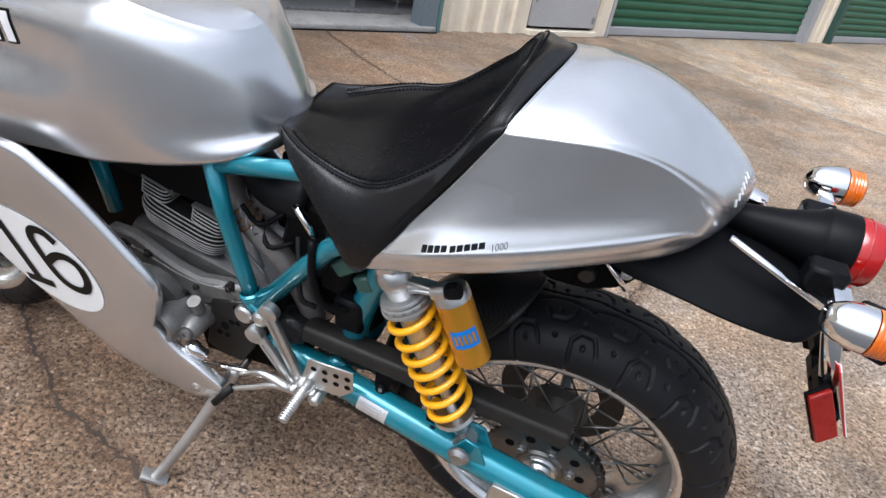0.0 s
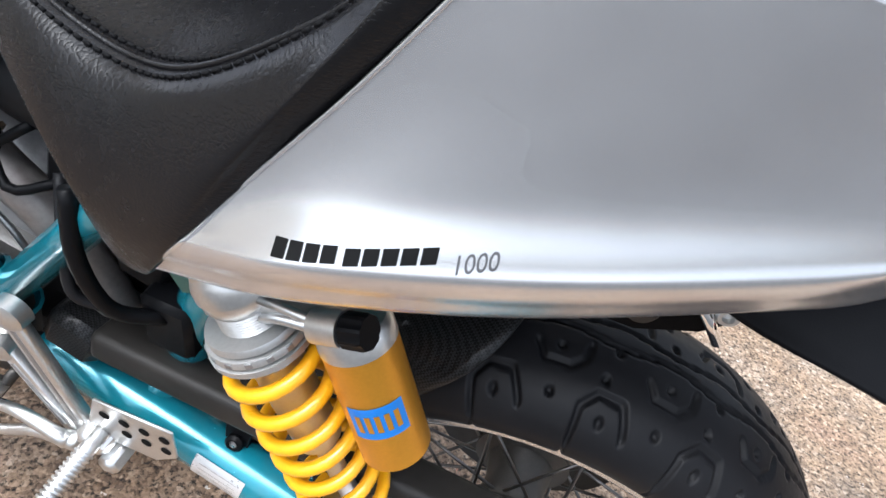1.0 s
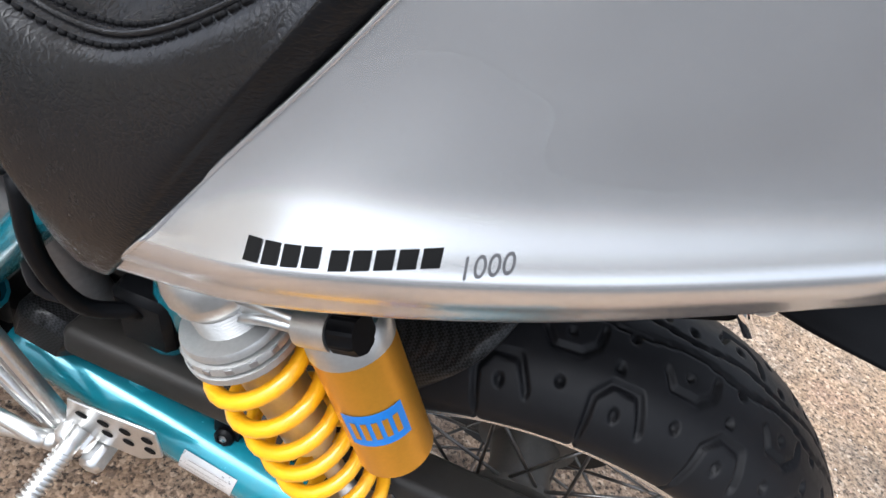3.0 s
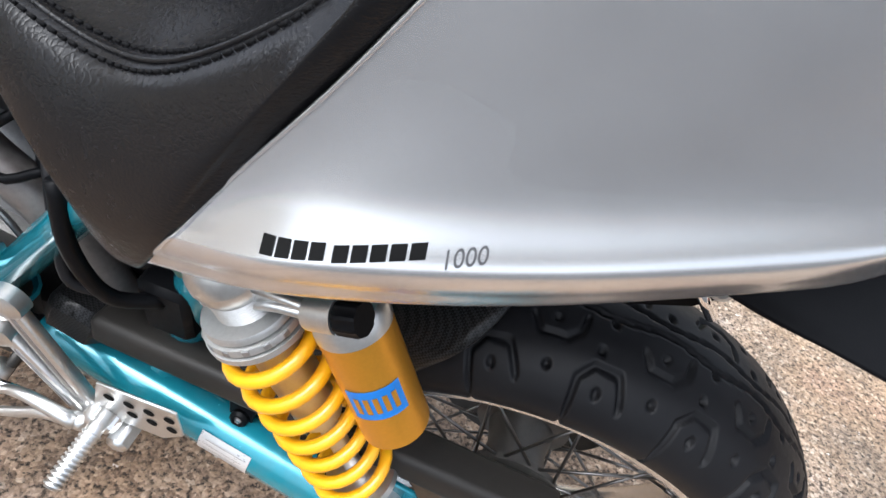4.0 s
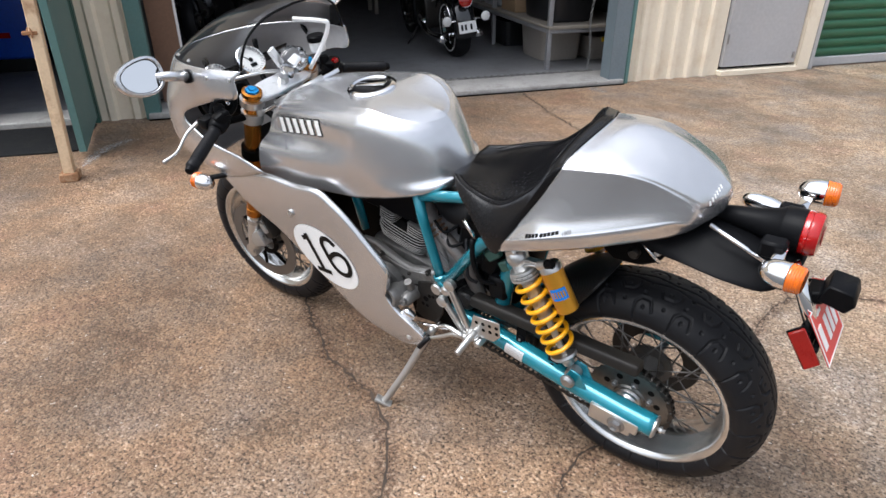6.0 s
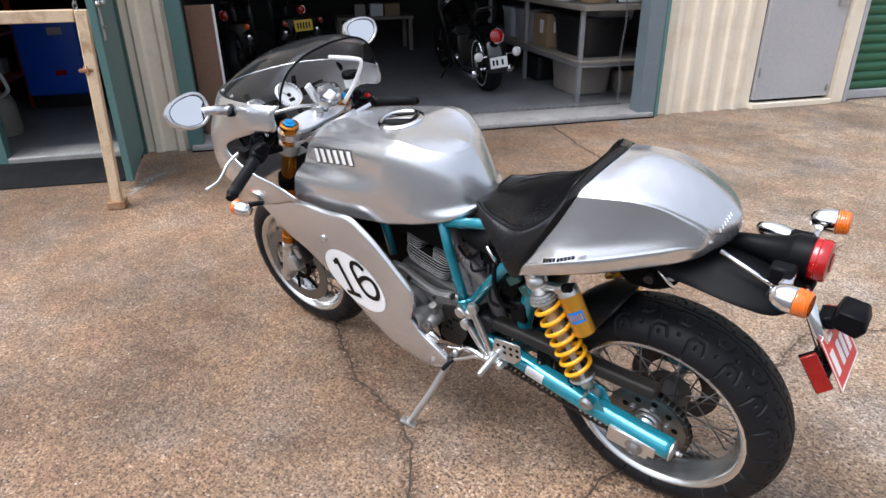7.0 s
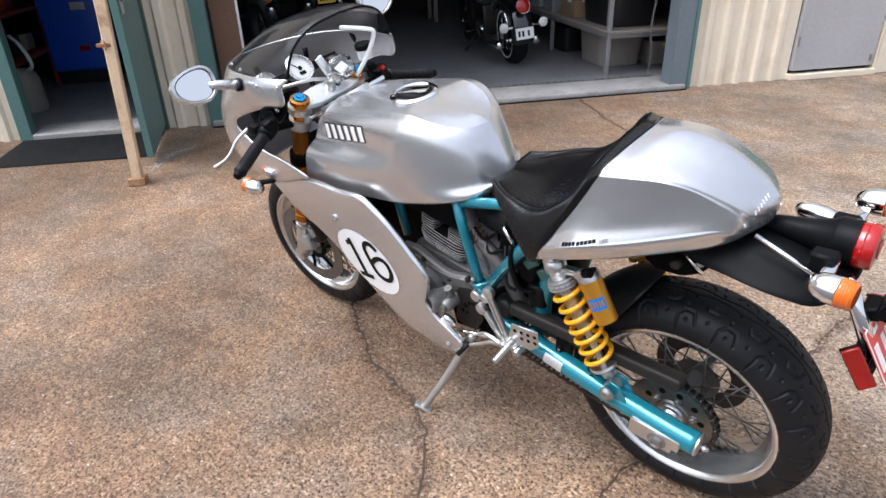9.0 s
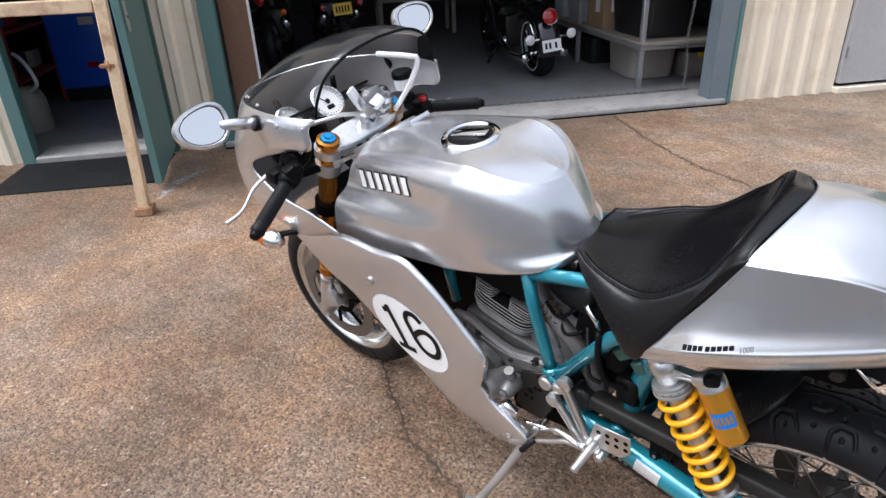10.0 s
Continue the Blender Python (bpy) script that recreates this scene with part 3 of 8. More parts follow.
# open side door leaf standing out from the wall
leaf = thing("door_leaf", "open green steel door leaf with a slide bolt", "door", WALL @ pose(-4.425, -0.06, 0, 0, 0, 4.5))
part("panel", box((0.045, 0.86, 2.02), pose(0.0, -0.42, 1.06), 0.004), GREEN, leaf)
part("edge", box((0.052, 0.05, 2.03), pose(0.0, -0.01, 1.06), 0.004), GREEN_DARK, leaf)
part("bolt_plate", box((0.010, 0.060, 0.40), pose(0.028, -0.76, 1.14), 0.003), GREYDOOR, leaf, "grey bolt backing plate")
part("slide_bolt", tube([(0.045, -0.90, 1.16), (0.045, -0.60, 1.16)], 0.011, 10), ALU, leaf, "shiny steel slide bolt")
part("bolt_knob", lathe([(0, 0), (0.030, 0), (0.030, 0.012), (0.018, 0.020), (0.018, 0.034), (0, 0.036)], (0.034, -0.78, 1.16), (1, 0, 0), 20), ALU, leaf)
for z in (1.02, 1.28):
    part("bolt_screw", tube([(0.03, -0.76, z), (0.055, -0.80, z)], 0.008, 8), STEEL, leaf)
part("hasp", tube([(0.04, -0.86, 1.17), (0.05, -0.875, 1.26), (0.045, -0.885, 1.30)], 0.008, 8, smooth=8), STEEL, leaf)

# rubber mat before the side door
bm = box((1.02, 0.62, 0.012), pose(0, 0, 0.006), 0.004)
tagged(part("door_mat", bm, mat("mat_rubber", (0.010, 0.0105, 0.012), 0.75, 0, 0.4, 10, bump=0.6, bscale=120, spec=0.2, dirt=0.4, dirt_color=(0.05, 0.045, 0.038), dscale=8), None, "flat black rubber door mat on the concrete", m=WALL @ pose(-4.93, -0.40, 0.0, 0, 0, -2)), category="mat")

RUST = mat("brown_rust", (0.30, 0.15, 0.07), 0.8, 0, 0.3, 20, bump=0.5, bscale=140, dirt=0.9, dirt_color=(0.55, 0.42, 0.28), dscale=16)
# cream rusty barrier post and rail
bar = thing("barrier_frame", "cream painted steel barrier frame with rust streaks", "barrier", pose(-3.458, 0.196, 0))
dirn = Vector((-0.6157, -0.788, 0))
part("post", box((0.058, 0.058, 1.15), pose(0.014, 0.018, 0.575, -1.8, 1.4, 0) @ pose(0, 0, 0, 0, 0, 52), 0.005), RUSTY, bar)
part("foot_plate", box((0.10, 0.10, 0.05), pose(0.0, 0, 0.025, 0, 0, 52), 0.006), RUST, bar, "rust-stained foot plate")
part("rail", box((2.33, 0.055, 0.064), pose(dirn.x * 1.155, dirn.y * 1.155, 1.120, 0, 0, 52), 0.005), RUSTY, bar)
part("far_post", box((0.058, 0.058, 1.1), pose(dirn.x * 2.28, dirn.y * 2.28, 0.55, 0, 0, 52), 0.005), RUSTY, bar)
bm = bmesh.new()
for i in range(7):
    c = Vector((0.028, 0.012, 1.145)) + Vector((0.006 * (i % 2), 0, 0.028 * i - 0.03))
    ring = [c + Vector((0.010 * math.cos(a) * (1 if i % 2 else 0.2), 0.010 * math.cos(a) * (0.2 if i % 2 else 1), 0.019 * math.sin(a))) for a in [2 * math.pi * q / 10 for q in range(10)]]
    tube(ring, 0.0035, 6, bm, closed=True)
part("chain", bm, STEEL, bar, "rusty steel chain hooked to the post")
bm = lathe([(0, 0), (0.03, 0), (0.03, 0.004), (0, 0.004)], (0.02, -0.006, 0.83), (0, -1, 0), 12)
part("hinge_eye", box((0.075, 0.03, 0.02), pose(0.02, -0.006, 0.83, 0, 0, 52), 0.004, bm), RUST, bar)

# cracks of the yard
crack([(-1.40, 0.09), (-1.355, 0.035), (-1.24, -0.05), (-1.11, -0.125), (-1.02, -0.185), (-0.88, -0.217), (-0.77, -0.245), (-0.705, -0.285), (-0.635, -0.335), (-0.588, -0.387), (-0.51, -0.50), (-0.44, -0.66), (-0.36, -0.80)], 0.0062, 3, stain=0.048)
crack([(-0.03, 0.08), (-0.064, 0.013), (-0.101, -0.076), (-0.114, -0.157), (-0.107, -0.224), (-0.094, -0.283), (-0.10, -0.46)], 0.0045, 5, stain=0.045)
crack([(-2.42, 3.70), (-1.84, 3.17), (-1.51, 2.91), (-1.22, 2.71), (-0.85, 2.55)], 0.006, 7)
crack([(0.20, 0.42), (0.17, 0.80), (0.20, 1.05), (0.24, 1.17), (0.50, 1.35), (1.2, 1.55)], 0.004, 9)
crack([(0.24, 1.17), (0.12, 1.6), (0.2, 2.2)], 0.003, 11)


def scuff(pts, width, label):
    """A pale scraped streak on the concrete."""
    bm = bmesh.new()
    cover = bm.verts.layers.float.new("cover")
    line = cr([(x, y, 0.0018) for x, y in pts], 24)
    prev = None
    for i, p in enumerate(line):
        d = (line[min(i + 1, 24)] - line[max(i - 1, 0)]).normalized()
        w = width * math.sin(math.pi * (i + 0.5) / 25) ** 0.5
        cur = []
        for k in range(5):
            v = bm.verts.new(p + Vector((-d.y, d.x, 0)) * ((k - 2) * w / 2))
            v[cover] = (0, 0.6, 0.9, 0.6, 0)[k]
            cur.append(v)
        if prev:
            for k in range(4):
                bm.faces.new((prev[k], prev[k + 1], cur[k + 1], cur[k]))
        prev = cur
    tagged(part("scuff", bm, CHALK, None, label), category="scuff", kind="structure")


scuff([(-3.61, 0.35), (-3.75, 0.51), (-3.84, 0.68), (-3.86, 0.84)], 0.06, "pale scraped streak in the concrete by the barrier")
scuff([(-0.25, 6.32), (0.42, 5.88), (0.95, 5.38), (1.51, 4.99), (2.04, 4.71), (3.2, 4.10)], 0.07, "pale chipped edge of the newer slab")
scuff([(-1.86, 4.11), (-1.67, 4.0)], 0.09, "pale worn patch of concrete before the garage")

# added grey ground, out of view behind the walk, to tone the bike's reflections
drive = bmesh.new()
drive.faces.new([drive.verts.new(p) for p in ((-30, -1.45, 0.005), (-30, -30, 0.005), (30, -30, 0.005), (30, -0.45, 0.005), (1.2, -0.45, 0.005), (-1.9, -1.45, 0.005))])
tagged(part("driveway", drive, UNSEEN_GREY, None, "added grey ground out of view, greys the bike's reflections"), category="driveway", kind="structure")


# ---- the silver motorcycle: x to its tail, y to its right side, leaning on its side stand ----
BIKE = pose(0.014, 0.016, 0, 10, 0, -2.1)
from mathutils.bvhtree import BVHTree

bike = thing("motorcycle", "silver half-faired cafe-racer motorcycle with teal frame on its side stand", "motorcycle", BIKE)


def ray_tree(bm):
    return BVHTree.FromBMesh(bm)


def decal(shapes, tree, lift=0.0012, side=-1, cut=0.012):
    """Thin print of flat outlines, given in x, z, laid on a bodywork surface seen from the side."""
    bm = bmesh.new()
    for pts in shapes:
        f = bm.faces.new([bm.verts.new((x, 0, z)) for x, z in pts])
    bmesh.ops.triangulate(bm, faces=bm.faces)
    for _ in range(6):
        long = [e for e in bm.edges if e.calc_length() > cut]
        if not long:
            break
        bmesh.ops.subdivide_edges(bm, edges=long, cuts=1)
        bmesh.ops.triangulate(bm, faces=bm.faces)
    for v in bm.verts:
        hit = tree.ray_cast(Vector((v.co.x, side * 0.6, v.co.z)), Vector((0, -side, 0)))
        if hit[0] is not None:
            v.co = hit[0] + Vector((0, side * lift, 0))
        else:
            v.co.y = side * 0.2
    return bm


def letters(text, size, m2):
    """Outlines of built-in letters as a flat mesh; m2 places x, y into x, z."""
    cu = bpy.data.curves.new("text", "FONT")
    cu.body, cu.size, cu.align_x, cu.resolution_u = text, size, "CENTER", 6
    ob = new("text", cu)
    bpy.context.view_layer.update()
    data = ob.to_mesh()
    bm = bmesh.new()
    bm.from_mesh(data)
    ob.to_mesh_clear()
    bpy.data.objects.remove(ob)
    for v in bm.verts:
        x, z = m2(v.co.x, v.co.y)
        v.co = (x, 0, z)
    return bm


def lay(bm, tree, lift=0.0016, side=-1):
    bmesh.ops.triangulate(bm, faces=bm.faces)
    for _ in range(4):
        long = [e for e in bm.edges if e.calc_length() > 0.015]
        if not long:
            break
        bmesh.ops.subdivide_edges(bm, edges=long, cuts=1)
        bmesh.ops.triangulate(bm, faces=bm.faces)
    for v in bm.verts:
        hit = tree.ray_cast(Vector((v.co.x, side * 0.6, v.co.z)), Vector((0, -side, 0)))
        v.co.y = (hit[0].y if hit[0] is not None else side * 0.2) + side * lift
    return bm


def bar2(cx, cz, w, h, ang=0.0, skew=0.0):
    c, s = math.cos(ang), math.sin(ang)
    return [(cx + (x + skew * y) * c - y * s, cz + (x + skew * y) * s + y * c) for x, y in ((-w / 2, -h / 2), (w / 2, -h / 2), (w / 2, h / 2), (-w / 2, h / 2))]


def crisp(rails, k, a=0.74, b=0.22, fade=0):
    """Two close rails beside rail k tighten its crease, which fades out over the last points."""
    def mix(r, s, t):
        n = len(r)
        soft = [max(0.0, min(1.0, (i - n + 1 + fade) / fade)) if fade else 0.0 for i in range(n)]
        return [tuple(Vector(p).lerp(Vector(q), t + (0.5 - t) * w)) for p, q, w in zip(r, s, soft)]
    return rails[:k] + [mix(rails[k - 1], rails[k], a), rails[k], mix(rails[k], rails[k + 1], b)] + rails[k + 1:]


# bodywork
tail_rails = [
    [(-0.316, -0.100, 0.730), (-0.225, -0.120, 0.770), (-0.115, -0.110, 0.798), (0.000, -0.085, 0.829), (0.055, -0.065, 0.845), (0.088, -0.040, 0.853), (0.098, 0, 0.856)],
    [(-0.316, -0.182, 0.727), (-0.225, -0.193, 0.766), (-0.115, -0.168, 0.793), (0.000, -0.127, 0.825), (0.053, -0.104, 0.841), (0.085, -0.068, 0.850), (0.110, 0, 0.858)],
    [(-0.300, -0.195, 0.752), (-0.218, -0.206, 0.791), (-0.110, -0.183, 0.819), (0.000, -0.144, 0.850), (0.055, -0.113, 0.864), (0.0875, -0.079, 0.860), (0.118, 0, 0.865)],
    [(-0.285, -0.198, 0.775), (-0.212, -0.209, 0.809), (-0.105, -0.186, 0.839), (0.000, -0.149, 0.868), (0.056, -0.118, 0.880), (0.0915, -0.0815, 0.869), (0.122, 0, 0.871)],
    [(-0.277, -0.194, 0.786), (-0.205, -0.203, 0.820), (-0.100, -0.180, 0.850), (0.001, -0.144, 0.878), (0.058, -0.114, 0.888), (0.0935, -0.0820, 0.877), (0.124, 0, 0.876)],
    [(-0.255, -0.182, 0.822), (-0.182, -0.184, 0.852), (-0.090, -0.164, 0.880), (0.002, -0.135, 0.899), (0.060, -0.110, 0.903), (0.0950, -0.0815, 0.885), (0.1255, 0, 0.881)],
    [(-0.210, -0.171, 0.890), (-0.144, -0.168, 0.907), (-0.071, -0.156, 0.924), (0.004, -0.130, 0.929), (0.063, -0.107, 0.918), (0.0965, -0.0800, 0.893), (0.127, 0, 0.886)],
    [(-0.162, -0.162, 0.971), (-0.105, -0.160, 0.979), (-0.046, -0.150, 0.981), (0.010, -0.128, 0.965), (0.065, -0.104, 0.931), (0.0980, -0.0775, 0.901), (0.128, 0, 0.891)],
    [(-0.158, -0.147, 0.983), (-0.100, -0.146, 0.989), (-0.042, -0.137, 0.989), (0.016, -0.117, 0.973), (0.071, -0.092, 0.941), (0.104, -0.067, 0.911), (0.129, 0, 0.899)],
    [(-0.145, -0.102, 1.000), (-0.090, -0.102, 1.004), (-0.035, -0.097, 0.998), (0.024, -0.083, 0.979), (0.079, -0.062, 0.948), (0.111, -0.040, 0.922), (0.1285, 0, 0.909)],
    [(-0.126, 0, 1.018), (-0.070, 0, 1.022), (-0.010, 0, 1.010), (0.050, 0, 0.982), (0.089, 0, 0.954), (0.114, 0, 0.933), (0.126, 0, 0.921)],
]


def narrowed(bm, k=0.28, drop=0.30):
    """The side away from the stand, drawn in towards the crown."""
    for v in bm.verts:
        if v.co.y > 0:
            h = max(0.0, min(1.0, (v.co.z - 0.90) / 0.08))
            h = h * h * (3 - 2 * h)
            v.co.y *= 1 - k * h
            v.co.z -= drop * v.co.y ** 2 * h
    return bm


bm = narrowed(surf(crisp(tail_rails, 7, 0.86, 0.22, 3), 48, 84))
TAIL = ray_tree(bm)
tail = part("tail_cowl", bm, SILVER, bike, "brushed silver single-seat tail cowl", sharp=60)
lip = cr([r[0] for r in crisp(tail_rails, 7, 0.86, 0.22, 3)][1:], 90, True)
part("cowl_lip", narrowed(tube([(p.x, p.y, p.z) for p in lip] + [(p.x, -p.y, p.z) for p in lip[-2::-1]], 0.0013, 8)), SILVER, tail, "bright rolled edge along the seat")

seat_rails = [
    [(-0.312, -0.10, 0.727), (-0.317, -0.10, 0.720), (-0.322, -0.10, 0.715), (-0.332, -0.10, 0.714), (-0.345, -0.10, 0.724), (-0.362, -0.10, 0.742)],
    [(-0.311, -0.184, 0.728), (-0.316, -0.184, 0.721), (-0.321, -0.182, 0.717), (-0.332, -0.180, 0.716), (-0.346, -0.176, 0.728), (-0.362, -0.168, 0.748)],
    [(-0.284, -0.196, 0.778), (-0.293, -0.198, 0.768), (-0.306, -0.198, 0.755), (-0.335, -0.194, 0.748), (-0.366, -0.184, 0.764), (-0.396, -0.166, 0.788)],
    [(-0.231, -0.172, 0.858), (-0.252, -0.182, 0.842), (-0.280, -0.192, 0.812), (-0.332, -0.187, 0.788), (-0.392, -0.170, 0.797), (-0.446, -0.142, 0.820)],
    [(-0.167, -0.1605, 0.964), (-0.197, -0.167, 0.942), (-0.240, -0.170, 0.885), (-0.322, -0.168, 0.830), (-0.408, -0.150, 0.828), (-0.481, -0.112, 0.843)],
    [(-0.162, -0.1475, 0.9815), (-0.193, -0.152, 0.962), (-0.238, -0.152, 0.900), (-0.326, -0.148, 0.838), (-0.416, -0.132, 0.839), (-0.490, -0.098, 0.850)],
    [(-0.156, -0.118, 0.995), (-0.188, -0.120, 0.981), (-0.232, -0.124, 0.905), (-0.330, -0.120, 0.838), (-0.421, -0.110, 0.833), (-0.497, -0.083, 0.845)],
    [(-0.140, -0.056, 1.010), (-0.178, -0.060, 1.000), (-0.224, -0.065, 0.925), (-0.335, -0.065, 0.846), (-0.430, -0.060, 0.829), (-0.512, -0.048, 0.832)],
    [(-0.129, 0, 1.019), (-0.170, 0, 1.010), (-0.218, 0, 0.936), (-0.337, 0, 0.852), (-0.434, 0, 0.829), (-0.519, 0, 0.827)],
]
bm = surf(seat_rails, 40, 56)
for v in bm.verts:
    if v.co.y > 0:
        k = max(0.0, min(1.0, (v.co.x + 0.50) / 0.12))
        w = max(0.0, min(1.0, (v.co.z - 0.74) / 0.06)) * max(0.0, min(1.0, (-0.15 - v.co.x) / 0.06))
        v.co.z += w * v.co.y * (0.24 * max(0.0, min(1.0, (v.co.x + 0.47) / 0.24)) - 0.22 * (1 - k))
        v.co.x -= 0.30 * v.co.y * (1 - k)
narrowed(bm, 0.26, 0.30)
SEAT = ray_tree(bm)
seat = solid(part("seat", bm, LEATHER, bike, "black leather solo seat with stitched side rolls", sharp=60), 0.012)
# welted seam with a row of stitches on either side, along the side rolls
SEAM = [(-0.178, 0.006, 1.000), (-0.177, -0.050, 0.995), (-0.181, -0.104, 0.985), (-0.191, -0.135, 0.966), (-0.214, -0.144, 0.935), (-0.252, -0.151, 0.883), (-0.300, -0.153, 0.848), (-0.345, -0.147, 0.832), (-0.402, -0.136, 0.836), (-0.452, -0.117, 0.846), (-0.490, -0.092, 0.846)]


def on_seat(line, i, off, lift, side):
    """The point of the seat under the seam line, set off inwards, on the near side or across."""
    q, d = line[i], line[min(i + 1, len(line) - 1)] - line[max(i - 1, 0)]
    n = Vector((d.y, -d.x, 0)).normalized()
    if n.dot(Vector((-0.36 - q.x, -q.y, 0))) < 0:
        n = -n
    q = q + n * off
    h = max(0.0, min(1.0, (q.z - 0.90) / 0.08)) if side < 0 else 0.0
    x, y = q.x, q.y * side * (1 - 0.26 * h * h * (3 - 2 * h))
    hit = SEAT.ray_cast(Vector((x, y, q.z + 0.2)), Vector((0, 0, -1)))
    return None if hit[0] is None else Vector((x, y, hit[0].z + lift))


for side in (1, -1):
    line = cr(SEAM, 260)
    welt = [w for w in (on_seat(line, i, 0.0045, 0.0002, side) for i in range(1, 260, 3)) if w]
    part("welt", tube(welt, 0.0021, 8), LEATHER, seat, "raised leather welt of the seam")
    for off in (-0.0035, 0.0125):
        bm = bmesh.new()
        for i in range(1, 257, 3):
            a, b = on_seat(line, i, off, 0.0007, side), on_seat(line, i + 2, off, 0.0007, side)
            if a and b and (b - a).length < 0.02:
                tube([a, b], 0.0013, 5, bm)
        part("stitching", bm, THREAD, seat, "black double stitching")

def tank_slice(W, yf, xf, xm, xr, zf, zm, zr, qf, qr, qy, sq=2.4):
    """One level of the tank in plan: straight flank from the front, then a rounded rear that closes on the centre line."""
    out = []
    for i in range(12):
        t = i / 12
        e = min(max((t - 0.34) / 0.30, 0.0), 1.0)
        e = e * e * (3 - 2 * e) if qy < 0 else t ** qy
        out.append((xf + (xm - xf) * t, -(yf + (W - yf) * e), zf + (zm - zf) * t ** qf))
    for i in range(14):
        a = math.pi / 2 * i / 13
        s = math.sin(a) ** (2 / sq)
        out.append((xm + (xr - xm) * s, -W * max(math.cos(a), 0.0) ** (2 / sq), zm + (zr - zm) * s ** qr))
    return out


tank_rails = [tank_slice(*row) for row in (
    (0.000, 0.000, -1.130, -0.780, -0.590, 0.930, 0.988, 0.957, 0.50, 1.5, 0.6),
    (0.060, 0.052, -1.130, -0.760, -0.586, 0.927, 0.987, 0.953, 0.50, 1.5, 0.6),
    (0.112, 0.084, -1.128, -0.735, -0.574, 0.919, 0.982, 0.946, 0.50, 1.4, 0.6),
    (0.141, 0.104, -1.131, -0.738, -0.556, 0.907, 0.968, 0.922, 0.52, 2.2, 0.62),
    (0.157, 0.117, -1.136, -0.745, -0.538, 0.886, 0.941, 0.892, 0.58, 1.9, 0.7),
    (0.165, 0.132, -1.146, -0.760, -0.520, 0.846, 0.882, 0.854, 0.80, 1.4, 1.4),
    (0.171, 0.170, -1.162, -0.790, -0.508, 0.808, 0.815, 0.822, 0.90, 1.0, 0.8),
    (0.168, 0.176, -1.184, -0.790, -0.506, 0.708, 0.748, 0.814, 1.0, 1.0, 0.6, 3.1),
    (0.162, 0.171, -1.188, -0.790, -0.507, 0.692, 0.732, 0.801, 1.0, 1.0, 0.6, 3.3),
    (0.130, 0.138, -1.184, -0.790, -0.514, 0.672, 0.716, 0.790, 1.0, 1.0, 0.6, 3.3),
    (0.040, 0.040, -1.160, -0.790, -0.530, 0.666, 0.720, 0.790, 1.0, 1.0, 0.6),
)]
bm = surf(crisp(tank_rails, 2, 0.90, 0.12), 60, 72)
for v in bm.verts:
    if v.co.y > 0:
        v.co.z += 0.9 * v.co.y ** 2
        if v.co.x > -0.72:
            v.co.x -= 0.28 * v.co.y * min(1.0, (v.co.x + 0.72) / 0.15)
TANK = ray_tree(bm)
tank = part("fuel_tank", bm, SILVER, bike, "brushed silver sculpted fuel tank", sharp=60)
# front face of the tank
front = [[r[0], (r[0][0] - 0.012, r[0][1] * 0.7, r[0][2]), (r[0][0] - 0.02, r[0][1] * 0.3, r[0][2])] for r in tank_rails]
part("tank_nose", surf(front, 8, 44), SILVER, tank, sharp=60)
# lower fairing panels
fair_up = [(-1.37, 0.722), (-1.22, 0.730), (-1.110, 0.742), (-1.00, 0.738), (-0.905, 0.744), (-0.85, 0.716), (-0.80, 0.678), (-0.735, 0.61), (-0.682, 0.545), (-0.690, 0.480), (-0.700, 0.445), (-0.668, 0.402), (-0.62, 0.372), (-0.575, 0.345)]
fair_lo = [(-1.37, 0.70), (-1.25, 0.60), (-1.16, 0.558), (-1.10, 0.520), (-1.04, 0.473), (-0.98, 0.423), (-0.92, 0.374), (-0.87, 0.336), (-0.815, 0.302), (-0.765, 0.289), (-0.715, 0.280), (-0.66, 0.275), (-0.61, 0.292), (-0.570, 0.322)]


def between(a, b, t, y):
    return [(p[0] + (q[0] - p[0]) * t, y, p[1] + (q[1] - p[1]) * t) for p, q in zip(a, b)]


fair_rails = [between(fair_up, fair_lo, 0.006, -0.193), between(fair_up, fair_lo, -0.004, -0.199), between(fair_up, fair_lo, 0.010, -0.207), between(fair_up, fair_lo, 0.06, -0.211), between(fair_up, fair_lo, 0.30, -0.213), between(fair_up, fair_lo, 0.6, -0.213), between(fair_up, fair_lo, 0.94, -0.209), between(fair_up, fair_lo, 1.0, -0.202), between(fair_up, fair_lo, 0.992, -0.191)]
bm = surf(fair_rails, 70, 34)
FAIR = ray_tree(bm)
fair = solid(part("lower_fairing", bm, SILVER, bike, "silver lower half fairing with race number", sharp=50), 0.004)
for side in (-1, 1):
    for x, y, z, r in ((-1.035, 0.212, 0.637, 0.011), (-0.632, 0.208, 0.318, 0.009)):
        part("fairing_screw", bolt(bmesh.new(), (x, side * y, z), r, 0.007, (0, side, 0)), ALU, fair, "bare metal fairing screw")
# race number: white roundel with black numerals
roundel = [(-0.926 + 0.128 * math.cos(a) - 0.012 * math.sin(a), 0.510 - 0.018 * math.cos(a) + 0.101 * math.sin(a)) for a in [2 * math.pi * i / 48 for i in range(48)]]
part("number_roundel", decal([roundel], FAIR, 0.0012, cut=0.02), WHITE, fair, "white oval number roundel")


